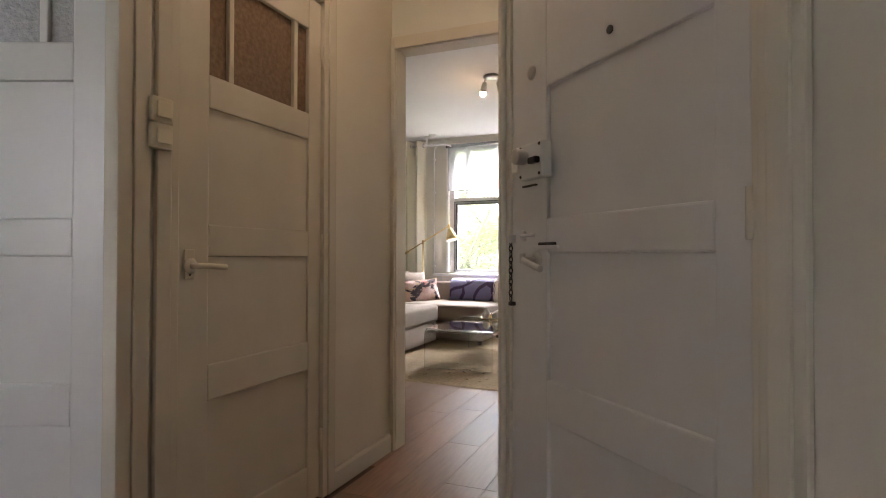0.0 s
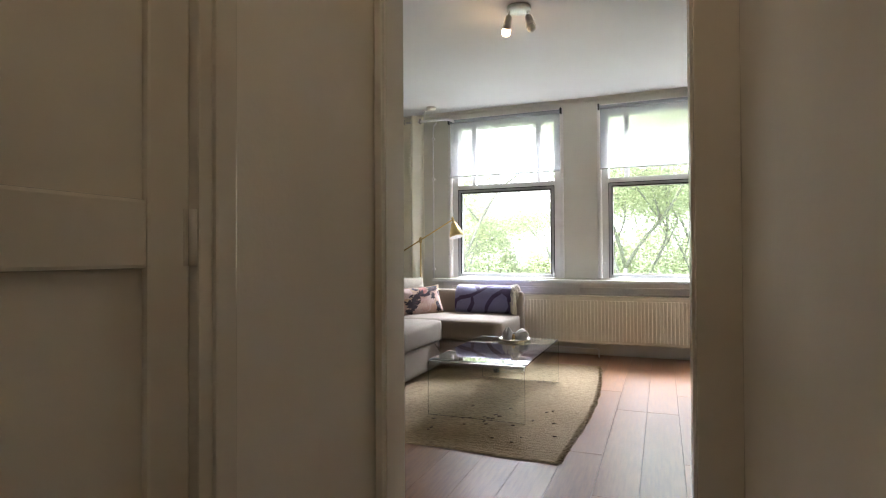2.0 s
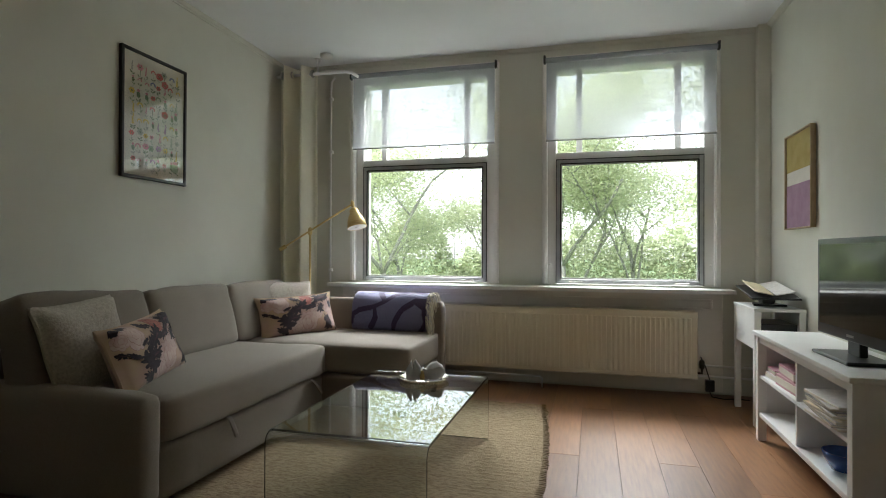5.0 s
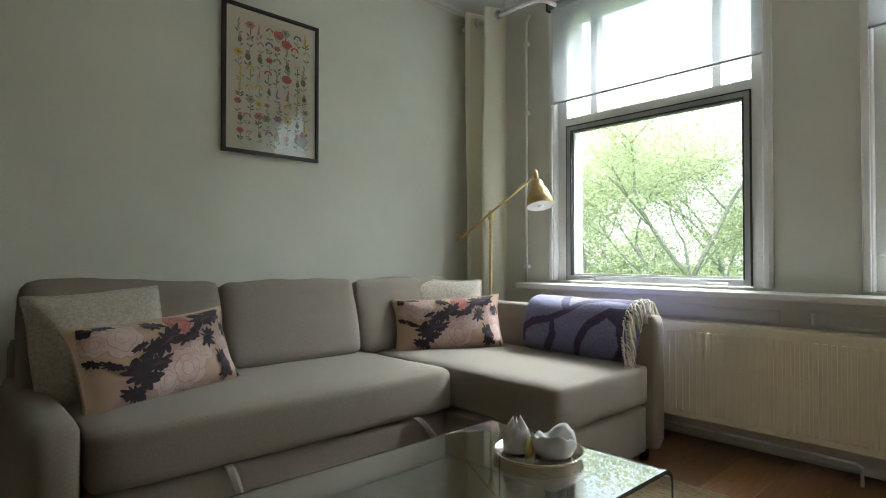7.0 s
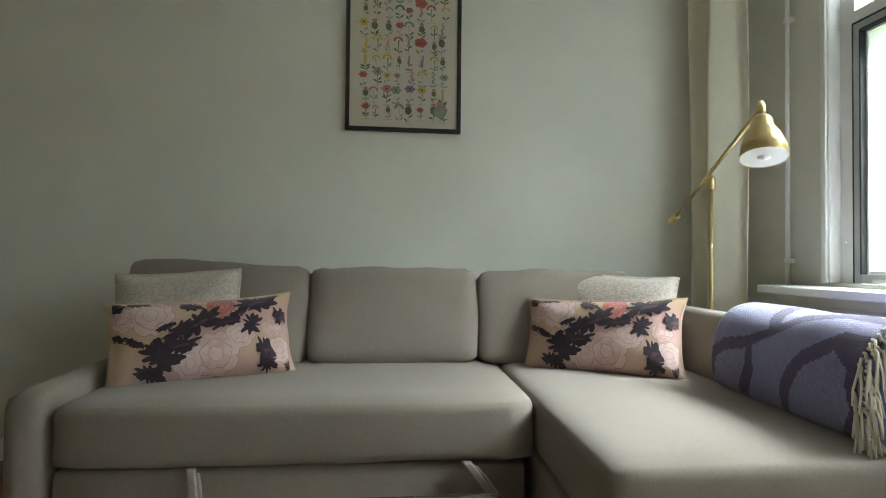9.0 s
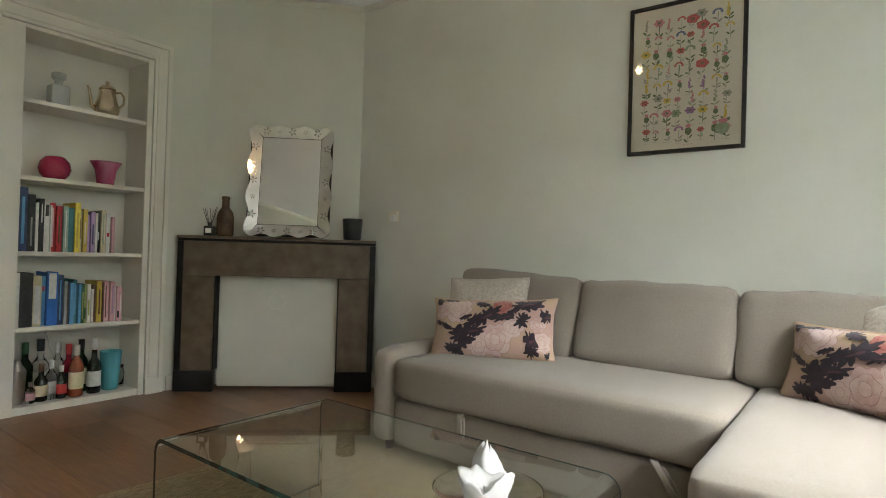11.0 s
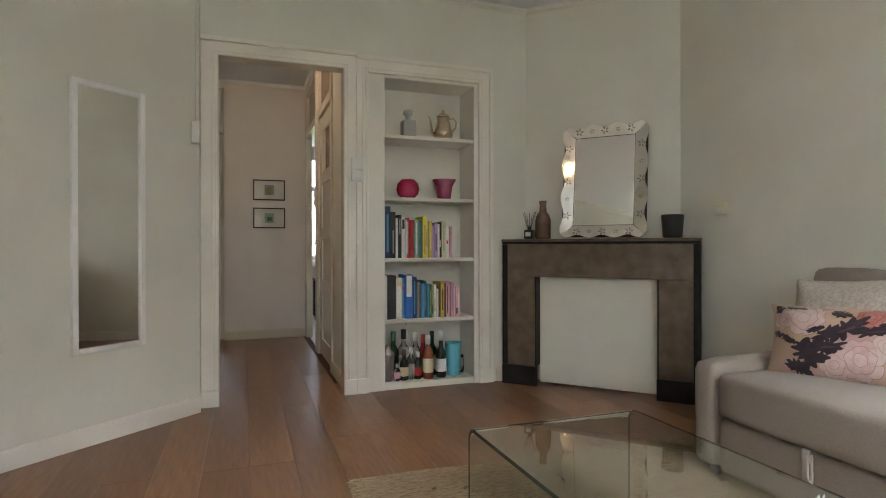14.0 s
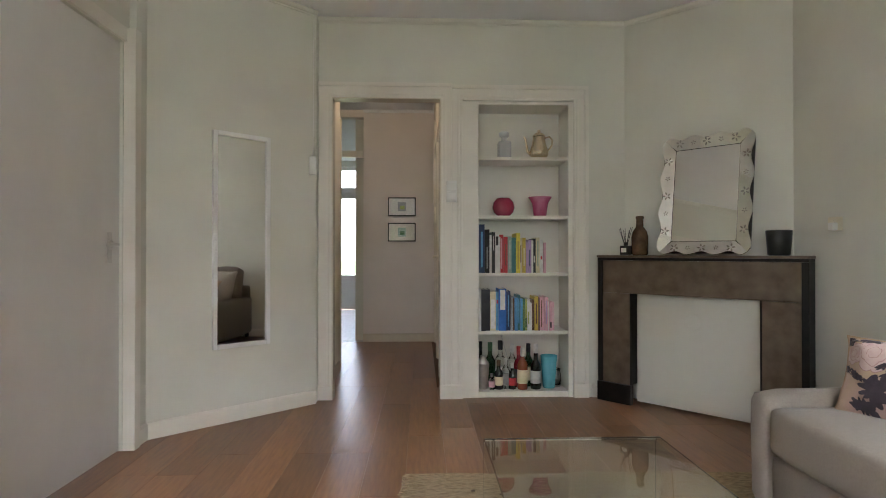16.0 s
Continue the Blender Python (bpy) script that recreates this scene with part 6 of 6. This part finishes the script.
ob = tagged(new("flared_glass_vase", finish(lathe([(0.04, 0), (0.045, 0.004), (0.048, 0.03), (0.056, 0.09), (0.075, 0.125), (0.084, 0.138), (0.079, 0.137), (0.052, 0.088), (0.044, 0.03), (0.03, 0.012), (0.002, 0.01)], 40, None, 0, None, 0.035, 8), "flared_glass_vase", RUBYPALE)), "flared pink and ruby glass vase on a shelf", "vase")
ob.matrix_world = pose(-1.925, 3.39, 1.2466)


# ---- television corner ----
def tv_bench():
    b = thing("tv_bench", pose(0.09, 5.765, 0), "white open-shelved television bench against the wall", "bench")
    # local x to the wall, y along it
    L, D, H = 1.17, 0.31, 0.585
    part("top", bbox(-0.015, D, -0.015, L + 0.015, H - 0.022, H, 0.005, 3), WHITEFURN, b)
    for x in (0.0, D - 0.042):
        for y in (0.0, L - 0.042):
            part("leg", bbox(x, x + 0.042, y, y + 0.042, 0, H - 0.023, 0.003, 2), WHITEFURN, b)
    for y in (0.008, L - 0.026):
        part("side_panel", bbox(0.043, D - 0.043, y, y + 0.018, 0.10, H - 0.023, 0.002, 1), WHITEFURN, b)
    part("divider", bbox(0.012, D - 0.012, L / 2 - 0.009, L / 2 + 0.009, 0.155, H - 0.06, 0.002, 1), WHITEFURN, b)
    part("apron", bbox(0.006, 0.024, 0.043, L - 0.043, H - 0.06, H - 0.0225, 0.002, 1), WHITEFURN, b)
    part("bottom_shelf", bbox(0.006, D - 0.006, 0.043, L - 0.043, 0.13, 0.154, 0.003, 2), WHITEFURN, b)
    part("shelf", bbox(0.012, D - 0.012, 0.027, L / 2 - 0.01, 0.335, 0.353, 0.002, 1), WHITEFURN, b)
    part("shelf", bbox(0.012, D - 0.012, L / 2 + 0.01, L - 0.027, 0.335, 0.353, 0.002, 1), WHITEFURN, b)
    part("back_panel", bbox(D - 0.008, D - 0.002, 0.043, L - 0.043, 0.13, H - 0.023, 0.001, 1), WHITEFURN, b)


tv_bench()


def television():
    t = thing("television", pose(0.232, 6.12, 0.586, 0, 0, -88.3), "black flat television on a swivel stand", "television")
    # local x right as one looks at the screen, -y to the viewer
    w, h, z = 0.305, 0.207, 0.277
    part("case", bbox(-w, w, -0.012, 0.028, z - h, z + h, 0.006, 3), BLACKPLASTIC, t)
    part("back_bulge", bbox(-w * 0.6, w * 0.6, 0.0285, 0.075, z - h * 0.7, z + h * 0.55, 0.02, 3), BLACKPLASTIC, t)
    part("screen", bbox(-w + 0.024, w - 0.024, -0.0135, -0.0122, z - h + 0.045, z + h - 0.024, 0.0004, 1), SCREEN, t, "dark glossy screen")
    part("neck", bbox(-0.05, 0.05, 0.0, 0.03, 0.014, 0.10, 0.006, 2), BLACKPLASTIC, t)
    base = bbox(-0.16, 0.16, -0.09, 0.08, 0.0, 0.014, 0.006, 3)
    part("stand", base, BLACKPLASTIC, t)
    part("logo_bar", bbox(-0.03, 0.03, -0.0128, -0.0122, z - h + 0.016, z - h + 0.026, 0.0002, 1), COVERS["grey"], t)


television()
PINKBOX = mat("pink_card", (0.55, 0.30, 0.33), 0.6, base2=(0.62, 0.37, 0.4), scale=20)


def stack(name, x, y, z, items, label, category, group=""):
    for k, (dx, dy, dz, material, a) in enumerate(items):
        ob = thing(name, pose(x, y, z, 0, 0, a), label, category, group)
        part("cover", bbox(-dx / 2, dx / 2, -dy / 2, dy / 2, 0.0, dz, 0.002, 2), material, ob)
        part("page_block", bbox(-dx / 2 - 0.001, dx / 2 - 0.004, -dy / 2 - 0.001, dy / 2 - 0.004, dz * 0.2, dz * 0.8, 0.0005, 1), PAGES, ob)
        z += dz + 0.0006


stack("storage_box", 0.22, 6.56, 0.3536, ((0.20, 0.26, 0.055, PINKBOX, 2), (0.19, 0.24, 0.05, PINKBOX, -2)), "pink card box on the bench shelf", "box")
stack("book_pile", 0.22, 6.79, 0.3536, ((0.2, 0.15, 0.03, COVERS["white"], 3), (0.19, 0.14, 0.025, COVERS["pink"], -2)), "flat-lying book on the bench shelf", "book", "books on the bench")
stack("magazine", 0.20, 6.05, 0.3536, tuple((0.22, 0.29, 0.011, COVERS[c], a) for c, a in (("white", 3), ("grey", -4), ("white", 1), ("cream", 6), ("white", -2), ("grey", 2), ("white", -5), ("white", 4))), "magazine in a loose pile on the bench shelf", "magazine", "pile of magazines")
ob = tagged(new("blue_glass_bowl", finish(lathe([(0.03, 0), (0.05, 0.006), (0.075, 0.05), (0.08, 0.075), (0.076, 0.075), (0.07, 0.05), (0.045, 0.012), (0.002, 0.01)], 28), "blue_glass_bowl", mat("blue_glaze", (0.02, 0.08, 0.3), 0.15, base2=(0.04, 0.14, 0.42), scale=12, coat=0.4))), "deep blue bowl on the lowest bench shelf", "bowl")
ob.matrix_world = pose(0.19, 6.08, 0.1546)


def side_table():
    t = thing("side_table", pose(0.135, 7.14, 0), "white narrow side table with open slot", "table")
    D, L, H = 0.265, 0.48, 0.685
    part("top", bbox(-0.004, D, -0.004, L + 0.004, H - 0.018, H, 0.004, 2), WHITEFURN, t)
    for x in (0.0, D - 0.035):
        for y in (0.0, L - 0.035):
            part("leg", bbox(x, x + 0.035, y, y + 0.035, 0, H - 0.0185, 0.003, 2), WHITEFURN, t)
    part("front_panel", bbox(0.003, 0.018, 0.036, L - 0.036, H - 0.24, H - 0.0185, 0.002, 1), WHITEFURN, t)
    part("back_panel", bbox(D - 0.018, D - 0.003, 0.036, L - 0.036, H - 0.24, H - 0.0185, 0.002, 1), WHITEFURN, t)
    part("shelf", bbox(0.019, D - 0.019, 0.01, L - 0.01, H - 0.24, H - 0.222, 0.002, 1), WHITEFURN, t)
    dv = thing("media_box", pose(0.268, 7.36, H - 0.2215), "flat black media box in the table slot", "box")
    part("case", bbox(-0.10, 0.10, -0.18, 0.12, 0, 0.13, 0.006, 2), BLACKPLASTIC, dv)
    part("front_strip", bbox(-0.08, 0.08, -0.1815, -0.1803, 0.05, 0.075, 0.0003, 1), COVERS["grey"], dv)
    st = thing("book_stand", pose(0.262, 7.38, H + 0.0005), "black stand holding an open magazine", "stand")
    part("foot", (lambda bm: bm)(prism([(-0.09, -0.075), (0.09, -0.075), (0.06, 0.075), (-0.06, 0.075)], 0.0, 0.012)), BLACKPLASTIC, st)
    part("post", bbox(-0.035, 0.035, -0.05, 0.05, 0.0125, 0.06, 0.01, 2), BLACKPLASTIC, st)
    part("tray", bbox(-0.13, 0.13, -0.20, 0.20, 0.0, 0.012, 0.004, 2, pose(0, 0, 0.075, 8, 0, 0)), BLACKPLASTIC, st)
    mg = thing("open_magazine", pose(0.262, 7.38, H + 0.092), "open magazine lying on the stand", "magazine")
    for s in (-1, 1):
        part("page", bbox(-0.105 if s < 0 else 0.002, -0.002 if s < 0 else 0.105, -0.17, 0.17, 0.0, 0.006, 0.002, 1, pose(0, 0, 0.002, 8, -s * 12, 0)), COVERS["cream"] if s < 0 else COVERS["white"], mg)


side_table()
adp = thing("power_adapter", pose(0.02, 7.80, 0.001), "black power plug with cable on the floor", "plug")
part("block", bbox(-0.03, 0.03, -0.02, 0.02, 0.04, 0.12, 0.006, 2), BLACKPLASTIC, adp)
part("cable", tube([(0.0, 0.0, 0.04), (0.01, -0.03, 0.01), (0.08, -0.06, 0.006), (0.16, -0.03, 0.006), (0.24, -0.05, 0.006)], 0.004, 6), BLACKPLASTIC, adp)
part("wire", tube([(0.0, 0.0, 0.12), (-0.02, 0.03, 0.2), (-0.05, 0.05, 0.27)], 0.004, 6), BLACKPLASTIC, adp)


# ---- ceiling spots ----
def ceiling_spots():
    s = thing("ceiling_spotlight", pose(-1.385, 5.61, C), "satin ceiling spotlight with two heads, one lit", "lamp")
    part("plate", lathe([(0.075, -0.001), (0.078, -0.02), (0.07, -0.026), (0.002, -0.027)], 32), STEEL, s, "", True)
    for k, (dx, dy, lit) in enumerate(((-0.055, -0.02, True), (0.05, 0.015, False))):
        part("stem", tube([(dx, dy, -0.02), (dx * 1.1, dy, -0.055)], 0.006, 8), STEEL, s)
        m = pose(dx * 1.1, dy, -0.055, 12 if lit else -8, 14 if lit else -16, 0)
        head = part("spot_head", lathe([(0.012, 0.004), (0.020, -0.005), (0.026, -0.05), (0.031, -0.085), (0.028, -0.083), (0.022, -0.05), (0.002, -0.045)], 20, None, 0, m), STEEL, s, "", True)
        part("bulb", lathe([(0.012, -0.048), (0.022, -0.07), (0.027, -0.095), (0.027, -0.108), (0.018, -0.122), (0.002, -0.127)], 16, None, 0, m), glow("warm_bulb", (1.0, 0.62, 0.30), 12.0) if lit else BRASS_IN, head, "glowing warm bulb" if lit else "unlit bulb", True)


ceiling_spots()
ob = thing("smoke_detector", pose(-2.83, 7.62, C), "small white smoke detector on the ceiling", "detector")
part("body", lathe([(0.05, -0.001), (0.05, -0.018), (0.038, -0.03), (0.002, -0.031)], 24), WHITEPLASTIC, ob, "", True)

# ---- hall things ----
hl = thing("hall_ceiling_lamp", pose(-0.80, 2.50, C), "small round opal hall ceiling lamp", "lamp")
part("base", lathe([(0.06, -0.001), (0.06, -0.02), (0.002, -0.021)], 24), WHITEPLASTIC, hl)
part("opal_globe", lathe([(0.055, -0.0215), (0.085, -0.05), (0.09, -0.075), (0.075, -0.10), (0.04, -0.115), (0.002, -0.118)], 24), glow("opal_glow", (1.0, 0.75, 0.48), 3.3), hl, "", True)
for z, nm in ((1.504, "landscape print"), (1.22, "still life print")):
    p = framed("small_picture", pose(-0.867, 1.071, z, 0, 0, 180), 0.31, 0.208, 0.012, 0.016, BLACKFRAME, PALEPAINT, "small " + nm + " in thin black frame", "pictures in the hall")
    part("image", bbox(-0.045, 0.045, -0.0098, -0.009, -0.05, 0.05, 0.0002, 1), COVERS["sage"] if z < 1.4 else COVERS["grey"], p)
    part("image_detail", bbox(-0.02, 0.03, -0.0106, -0.0099, -0.03, 0.01, 0.0002, 1), COVERS["green"] if z < 1.4 else COVERS["olive"], p)
    part("pane", bbox(-0.146, 0.146, -0.0128, -0.012, -0.095, 0.095, 0.0002, 1), PANE, p).visible_shadow = False

# locks and chain of the front door: local x from the hinges, y to the hall
lk = part("rim_lock", bbox(0.600, 0.718, 0.0005, 0.034, 1.200, 1.298, 0.004, 2), WHITEDOOR, front, "painted rim lock")
part("lock_keeper", bbox(0.726, 0.760, 0.0005, 0.034, 1.225, 1.298, 0.005, 2), WHITEPLASTIC, front)
part("lock_knob", lathe([(0.020, 0), (0.022, 0.006), (0.022, 0.03), (0.019, 0.034), (0.002, 0.035)], 20, None, 0, pose(0.683, 0.0345, 1.262, -90)), STEEL, lk, "turned steel knob", True)
part("lock_snib", bbox(0.604, 0.644, 0.0345, 0.052, 1.236, 1.254, 0.005, 3), BLACKPLASTIC, lk, "black snib")
for x, z in ((0.610, 1.289), (0.610, 1.209), (0.706, 1.209), (0.706, 1.289)):
    part("screw", lathe([(0.005, 0), (0.004, 0.002), (0.001, 0.003)], 10, None, 0, pose(x, 0.0345, z, -90)), DARKIRON, lk)
part("lock_edge", bbox(0.67, 0.74, 0.0005, 0.010, 1.184, 1.189, 0.001, 1), DARKIRON, front)
part("letter_slot", bbox(0.578, 0.662, 0.0005, 0.006, 1.016, 1.024, 0.002, 2), DARKIRON, front, "dark narrow slot")
part("slot_trim", bbox(0.565, 0.68, 0.0005, 0.010, 1.006, 1.0155, 0.002, 2), WHITEDOOR, front)
part("bolt", tube([(0.745, 0.010, 1.045), (0.675, 0.010, 1.045)], 0.005, 8), WHITEDOOR, front)
part("bolt_plate", bbox(0.73, 0.755, 0.0005, 0.010, 1.03, 1.06, 0.003, 2), WHITEDOOR, front)
h_ = part("handle", tube([(0.675, 0.004, 0.975), (0.675, 0.045, 0.975), (0.66, 0.052, 0.973), (0.58, 0.05, 0.952)], 0.009, 10), STEEL, front, "metal lever handle")
part("handle_rose", lathe([(0.026, 0), (0.026, 0.006), (0.012, 0.01)], 18, None, 0, pose(0.675, 0.0005, 0.975, -90)), STEEL, front)
part("latch_plate", bbox(0.735, 0.756, 0.0005, 0.010, 0.965, 0.995, 0.002, 1), STEEL, front)
part("spyhole", lathe([(0.010, 0), (0.010, 0.004), (0.005, 0.005)], 16, None, 0, pose(0.362, 0.0005, 1.507, -90)), DARKIRON, front)
part("upper_cylinder", lathe([(0.020, 0), (0.019, 0.005), (0.009, 0.007)], 20, None, 0, pose(0.70, 0.0005, 1.51, -90)), STEEL, front)
chain = thing("door_chain", me_ @ pose(1.343, 0.002, 0.84), "dangling metal security chain on the door frame", "chain")
for k in range(11):
    a = 90 * (k % 2)
    pts = [(0.0055 * math.cos(q), 0.0, 0.0115 * math.sin(q)) for q in [2 * math.pi * j / 8 for j in range(9)]]
    part("link", tube(pts, 0.0018, 5, None, 0), DARKIRON, chain, "", True, pose(0.0, 0.010, 0.02 + k * 0.0165, 0, 0, a))
part("end_plate", bbox(-0.010, 0.010, -0.003, 0.012, 0.185, 0.21, 0.003, 2), STEEL, chain)
part("end_stop", bbox(-0.009, 0.009, -0.003, 0.014, -0.002, 0.010, 0.003, 2), DARKIRON, chain)

# bed seen through the bedroom door
bed = thing("bed", pose(-2.0, -1.1, 0), "dark bed frame with white bedding below the window", "bed")
part("bed_frame", bbox(-0.9, 0.55, -1.0, 0.9, 0.05, 0.50, 0.02, 2), BLACKFRAME, bed)
part("bedding", soft(1.42, 1.86, 0.22, 0.07, 0.01, 10, 0.01, 3, pose(-0.175, -0.05, 0.61)), SHERPA, bed, "white bedding")
for x in (-0.85, 0.5):
    for y in (-0.95, 0.85):
        part("leg", bbox(x - 0.03, x + 0.03, y - 0.03, y + 0.03, 0, 0.0495, 0.003, 1), BLACKFRAME, bed)


# ---- outside ----
bm = bmesh.new()
n = 24
g = [[bm.verts.new((-400 + 800 * i / n, -400 + 800 * j / n, -4.2)) for i in range(n + 1)] for j in range(n + 1)]
for j in range(n):
    for i in range(n):
        bm.faces.new((g[j][i], g[j][i + 1], g[j + 1][i + 1], g[j + 1][i]))
structure("ground", bm, LAWN, "green grass far below the windows", "ground")


def tree(x, y, height, spread, leaves, seed, lean=0.0, leaf=1.0):
    """A trunk that forks into limbs and twigs, with small leaves clustered on the twigs."""
    rnd = random.Random(seed)
    t = thing("tree", pose(x, y, -4.2), "tall street tree in fresh spring leaf", "tree", "trees outside the windows")
    bm = bmesh.new()
    tips = []

    def grow(p, d, length, r, depth):
        pts = [p]
        q, dd = p.copy(), d.copy()
        for _ in range(5):
            dd = (dd + 0.16 * Vector((rnd.uniform(-1, 1), rnd.uniform(-1, 1), rnd.uniform(-0.4, 0.7)))).normalized()
            q = q + dd * length / 5
            pts.append(q.copy())
        tube(pts, r, 7 if depth < 2 else 5, bm, 0, r * 0.62)
        if depth >= 1:
            tips.extend(pts[2:])
        if depth < 4:
            for _ in range(rnd.randint(2, 3) if depth else 4):
                k = rnd.randint(3, 5)
                side = Vector((rnd.uniform(-1, 1), rnd.uniform(-1, 1), rnd.uniform(-0.18, 0.40)))
                nd = (dd * (0.9 if depth == 0 else 0.55) + side * (0.55 if depth == 0 else 0.75)).normalized()
                grow(pts[k], nd, length * rnd.uniform(0.55, 0.78), r * 0.55, depth + 1)

    grow(Vector((0, 0, 0)), Vector((lean, 0, 1)).normalized(), height * 0.37, 0.125 * spread, 0)
    part("trunk", bm, BARK, t, "dark forked trunk and limbs")
    verts, faces = [], []
    for _ in range(leaves):
        c = rnd.choice(tips) + Vector((rnd.gauss(0, 0.6), rnd.gauss(0, 0.6), rnd.gauss(0, 0.3)))
        a = Vector((rnd.gauss(0, 1), rnd.gauss(0, 1), rnd.gauss(0, 0.5))).normalized()
        b = a.cross(Vector((rnd.gauss(0, 1), rnd.gauss(0, 1), rnd.gauss(0, 1)))).normalized()
        s = rnd.uniform(0.032, 0.066) * leaf
        k = len(verts)
        verts += [c - a * s, c + b * s * 0.55, c + a * s, c - b * s * 0.55]
        faces.append((k, k + 1, k + 2, k + 3))
    me = bpy.data.meshes.new("crown")
    me.from_pydata([tuple(v) for v in verts], [], faces)
    me.materials.append(LEAF)
    crown = new("crown", me)
    crown.parent = t
    tagged(crown, "thin crown of pale green leaves", "", "", "stuff")
    return t


for x, y, h, sp, lv, seed, lean, lf in ((-6.6, 20.5, 12.5, 0.95, 36000, 31, 0.04, 0.95), (-2.0, 21.5, 13.0, 1.0, 36000, 37, -0.03, 0.95), (2.6, 19.0, 12.0, 0.85, 36000, 41, -0.05, 0.95), (-13.0, 25.0, 13.0, 1.0, 36000, 47, 0.04, 0.95),
                                        (-5.2, 30.0, 14.5, 1.0, 30000, 53, 0.0, 1.1), (1.0, 31.0, 14.5, 1.0, 30000, 71, 0.02, 1.1), (7.5, 29.0, 14.0, 1.0, 32000, 59, 0.03, 1.1), (-19.0, 28.0, 14.0, 1.0, 26000, 61, 0.0, 1.1), (-10.5, 32.0, 15.0, 1.0, 32000, 73, 0.0, 1.1), (-26.0, 27.0, 13.5, 1.0, 22000, 67, 0.03, 1.1)):
    tree(x, y, h, sp, lv, seed, lean, lf)


def hedge(x0, x1, y, h, leaves, seed):
    rnd = random.Random(seed)
    t = thing("hedge", pose((x0 + x1) / 2, y, -4.2), "row of dense pale green shrubs below the trees", "hedge", "shrubs outside")
    verts, faces = [], []
    half = (x1 - x0) / 2
    for _ in range(leaves):
        u = rnd.uniform(-half, half)
        top = h * (0.65 + 0.35 * noise.noise(Vector((u * 0.25, y, seed))) + 0.15 * noise.noise(Vector((u * 0.9, y, seed))))
        c = Vector((u, rnd.gauss(0, 0.8), top * rnd.random() ** 0.6))
        a = Vector((rnd.gauss(0, 1), rnd.gauss(0, 1), rnd.gauss(0, 0.6))).normalized()
        b = a.cross(Vector((rnd.gauss(0, 1), rnd.gauss(0, 1), rnd.gauss(0, 1)))).normalized()
        s = rnd.uniform(0.09, 0.17)
        k = len(verts)
        verts += [c - a * s, c + b * s * 0.55, c + a * s, c - b * s * 0.55]
        faces.append((k, k + 1, k + 2, k + 3))
    me = bpy.data.meshes.new("foliage")
    me.from_pydata([tuple(v) for v in verts], [], faces)
    me.materials.append(LEAF)
    f = new("foliage", me)
    f.parent = t
    tagged(f, "dense pale green foliage", "", "", "stuff")
    bm = bmesh.new()
    for k in range(int(2 * half / 0.8)):
        u = -half + 0.4 + 0.8 * k
        tube([(u, 0, 0), (u + rnd.uniform(-0.2, 0.2), rnd.uniform(-0.2, 0.2), h * 0.5), (u + rnd.uniform(-0.4, 0.4), rnd.uniform(-0.3, 0.3), h * 0.8)], 0.04, 5, bm, 0, 0.015)
    part("stems", bm, BARK, t)


hedge(-40, 24, 44, 10.5, 80000, 5)
hedge(-34, 18, 30, 4.3, 40000, 6)

# ---- floor planks: laid along the room, last ----
PW, GAP = 0.185, 0.0012
shapes = {}


def plank(x, y, length):
    key = round(length, 3)
    if key not in shapes:
        bm = bbox(0, PW - GAP, 0, length - GAP, -0.011, 0.0, 0.0006, 1)
        shapes[key] = finish(bm, "plank", OAK)
    ob = new("plank", shapes[key])
    ob.parent = floor
    ob.location = (x, y, 0.0)


rnd = random.Random(77)
x = -3.42
while x < 0.62:
    y0, y1 = (1.068, 8.0)
    if x < -1.34:
        y0 = 3.20 if x > -2.45 else 3.45
    if x > -0.44:
        y0 = 3.3 if x > 0.62 else 1.068
    y = y0
    first = rnd.choice((0.45, 0.7, 0.95, 1.2))
    length = first
    while y < y1 - 0.02:
        length = min(length, y1 - y)
        plank(x, y, length)
        y += length
        length = 1.38
    x += PW
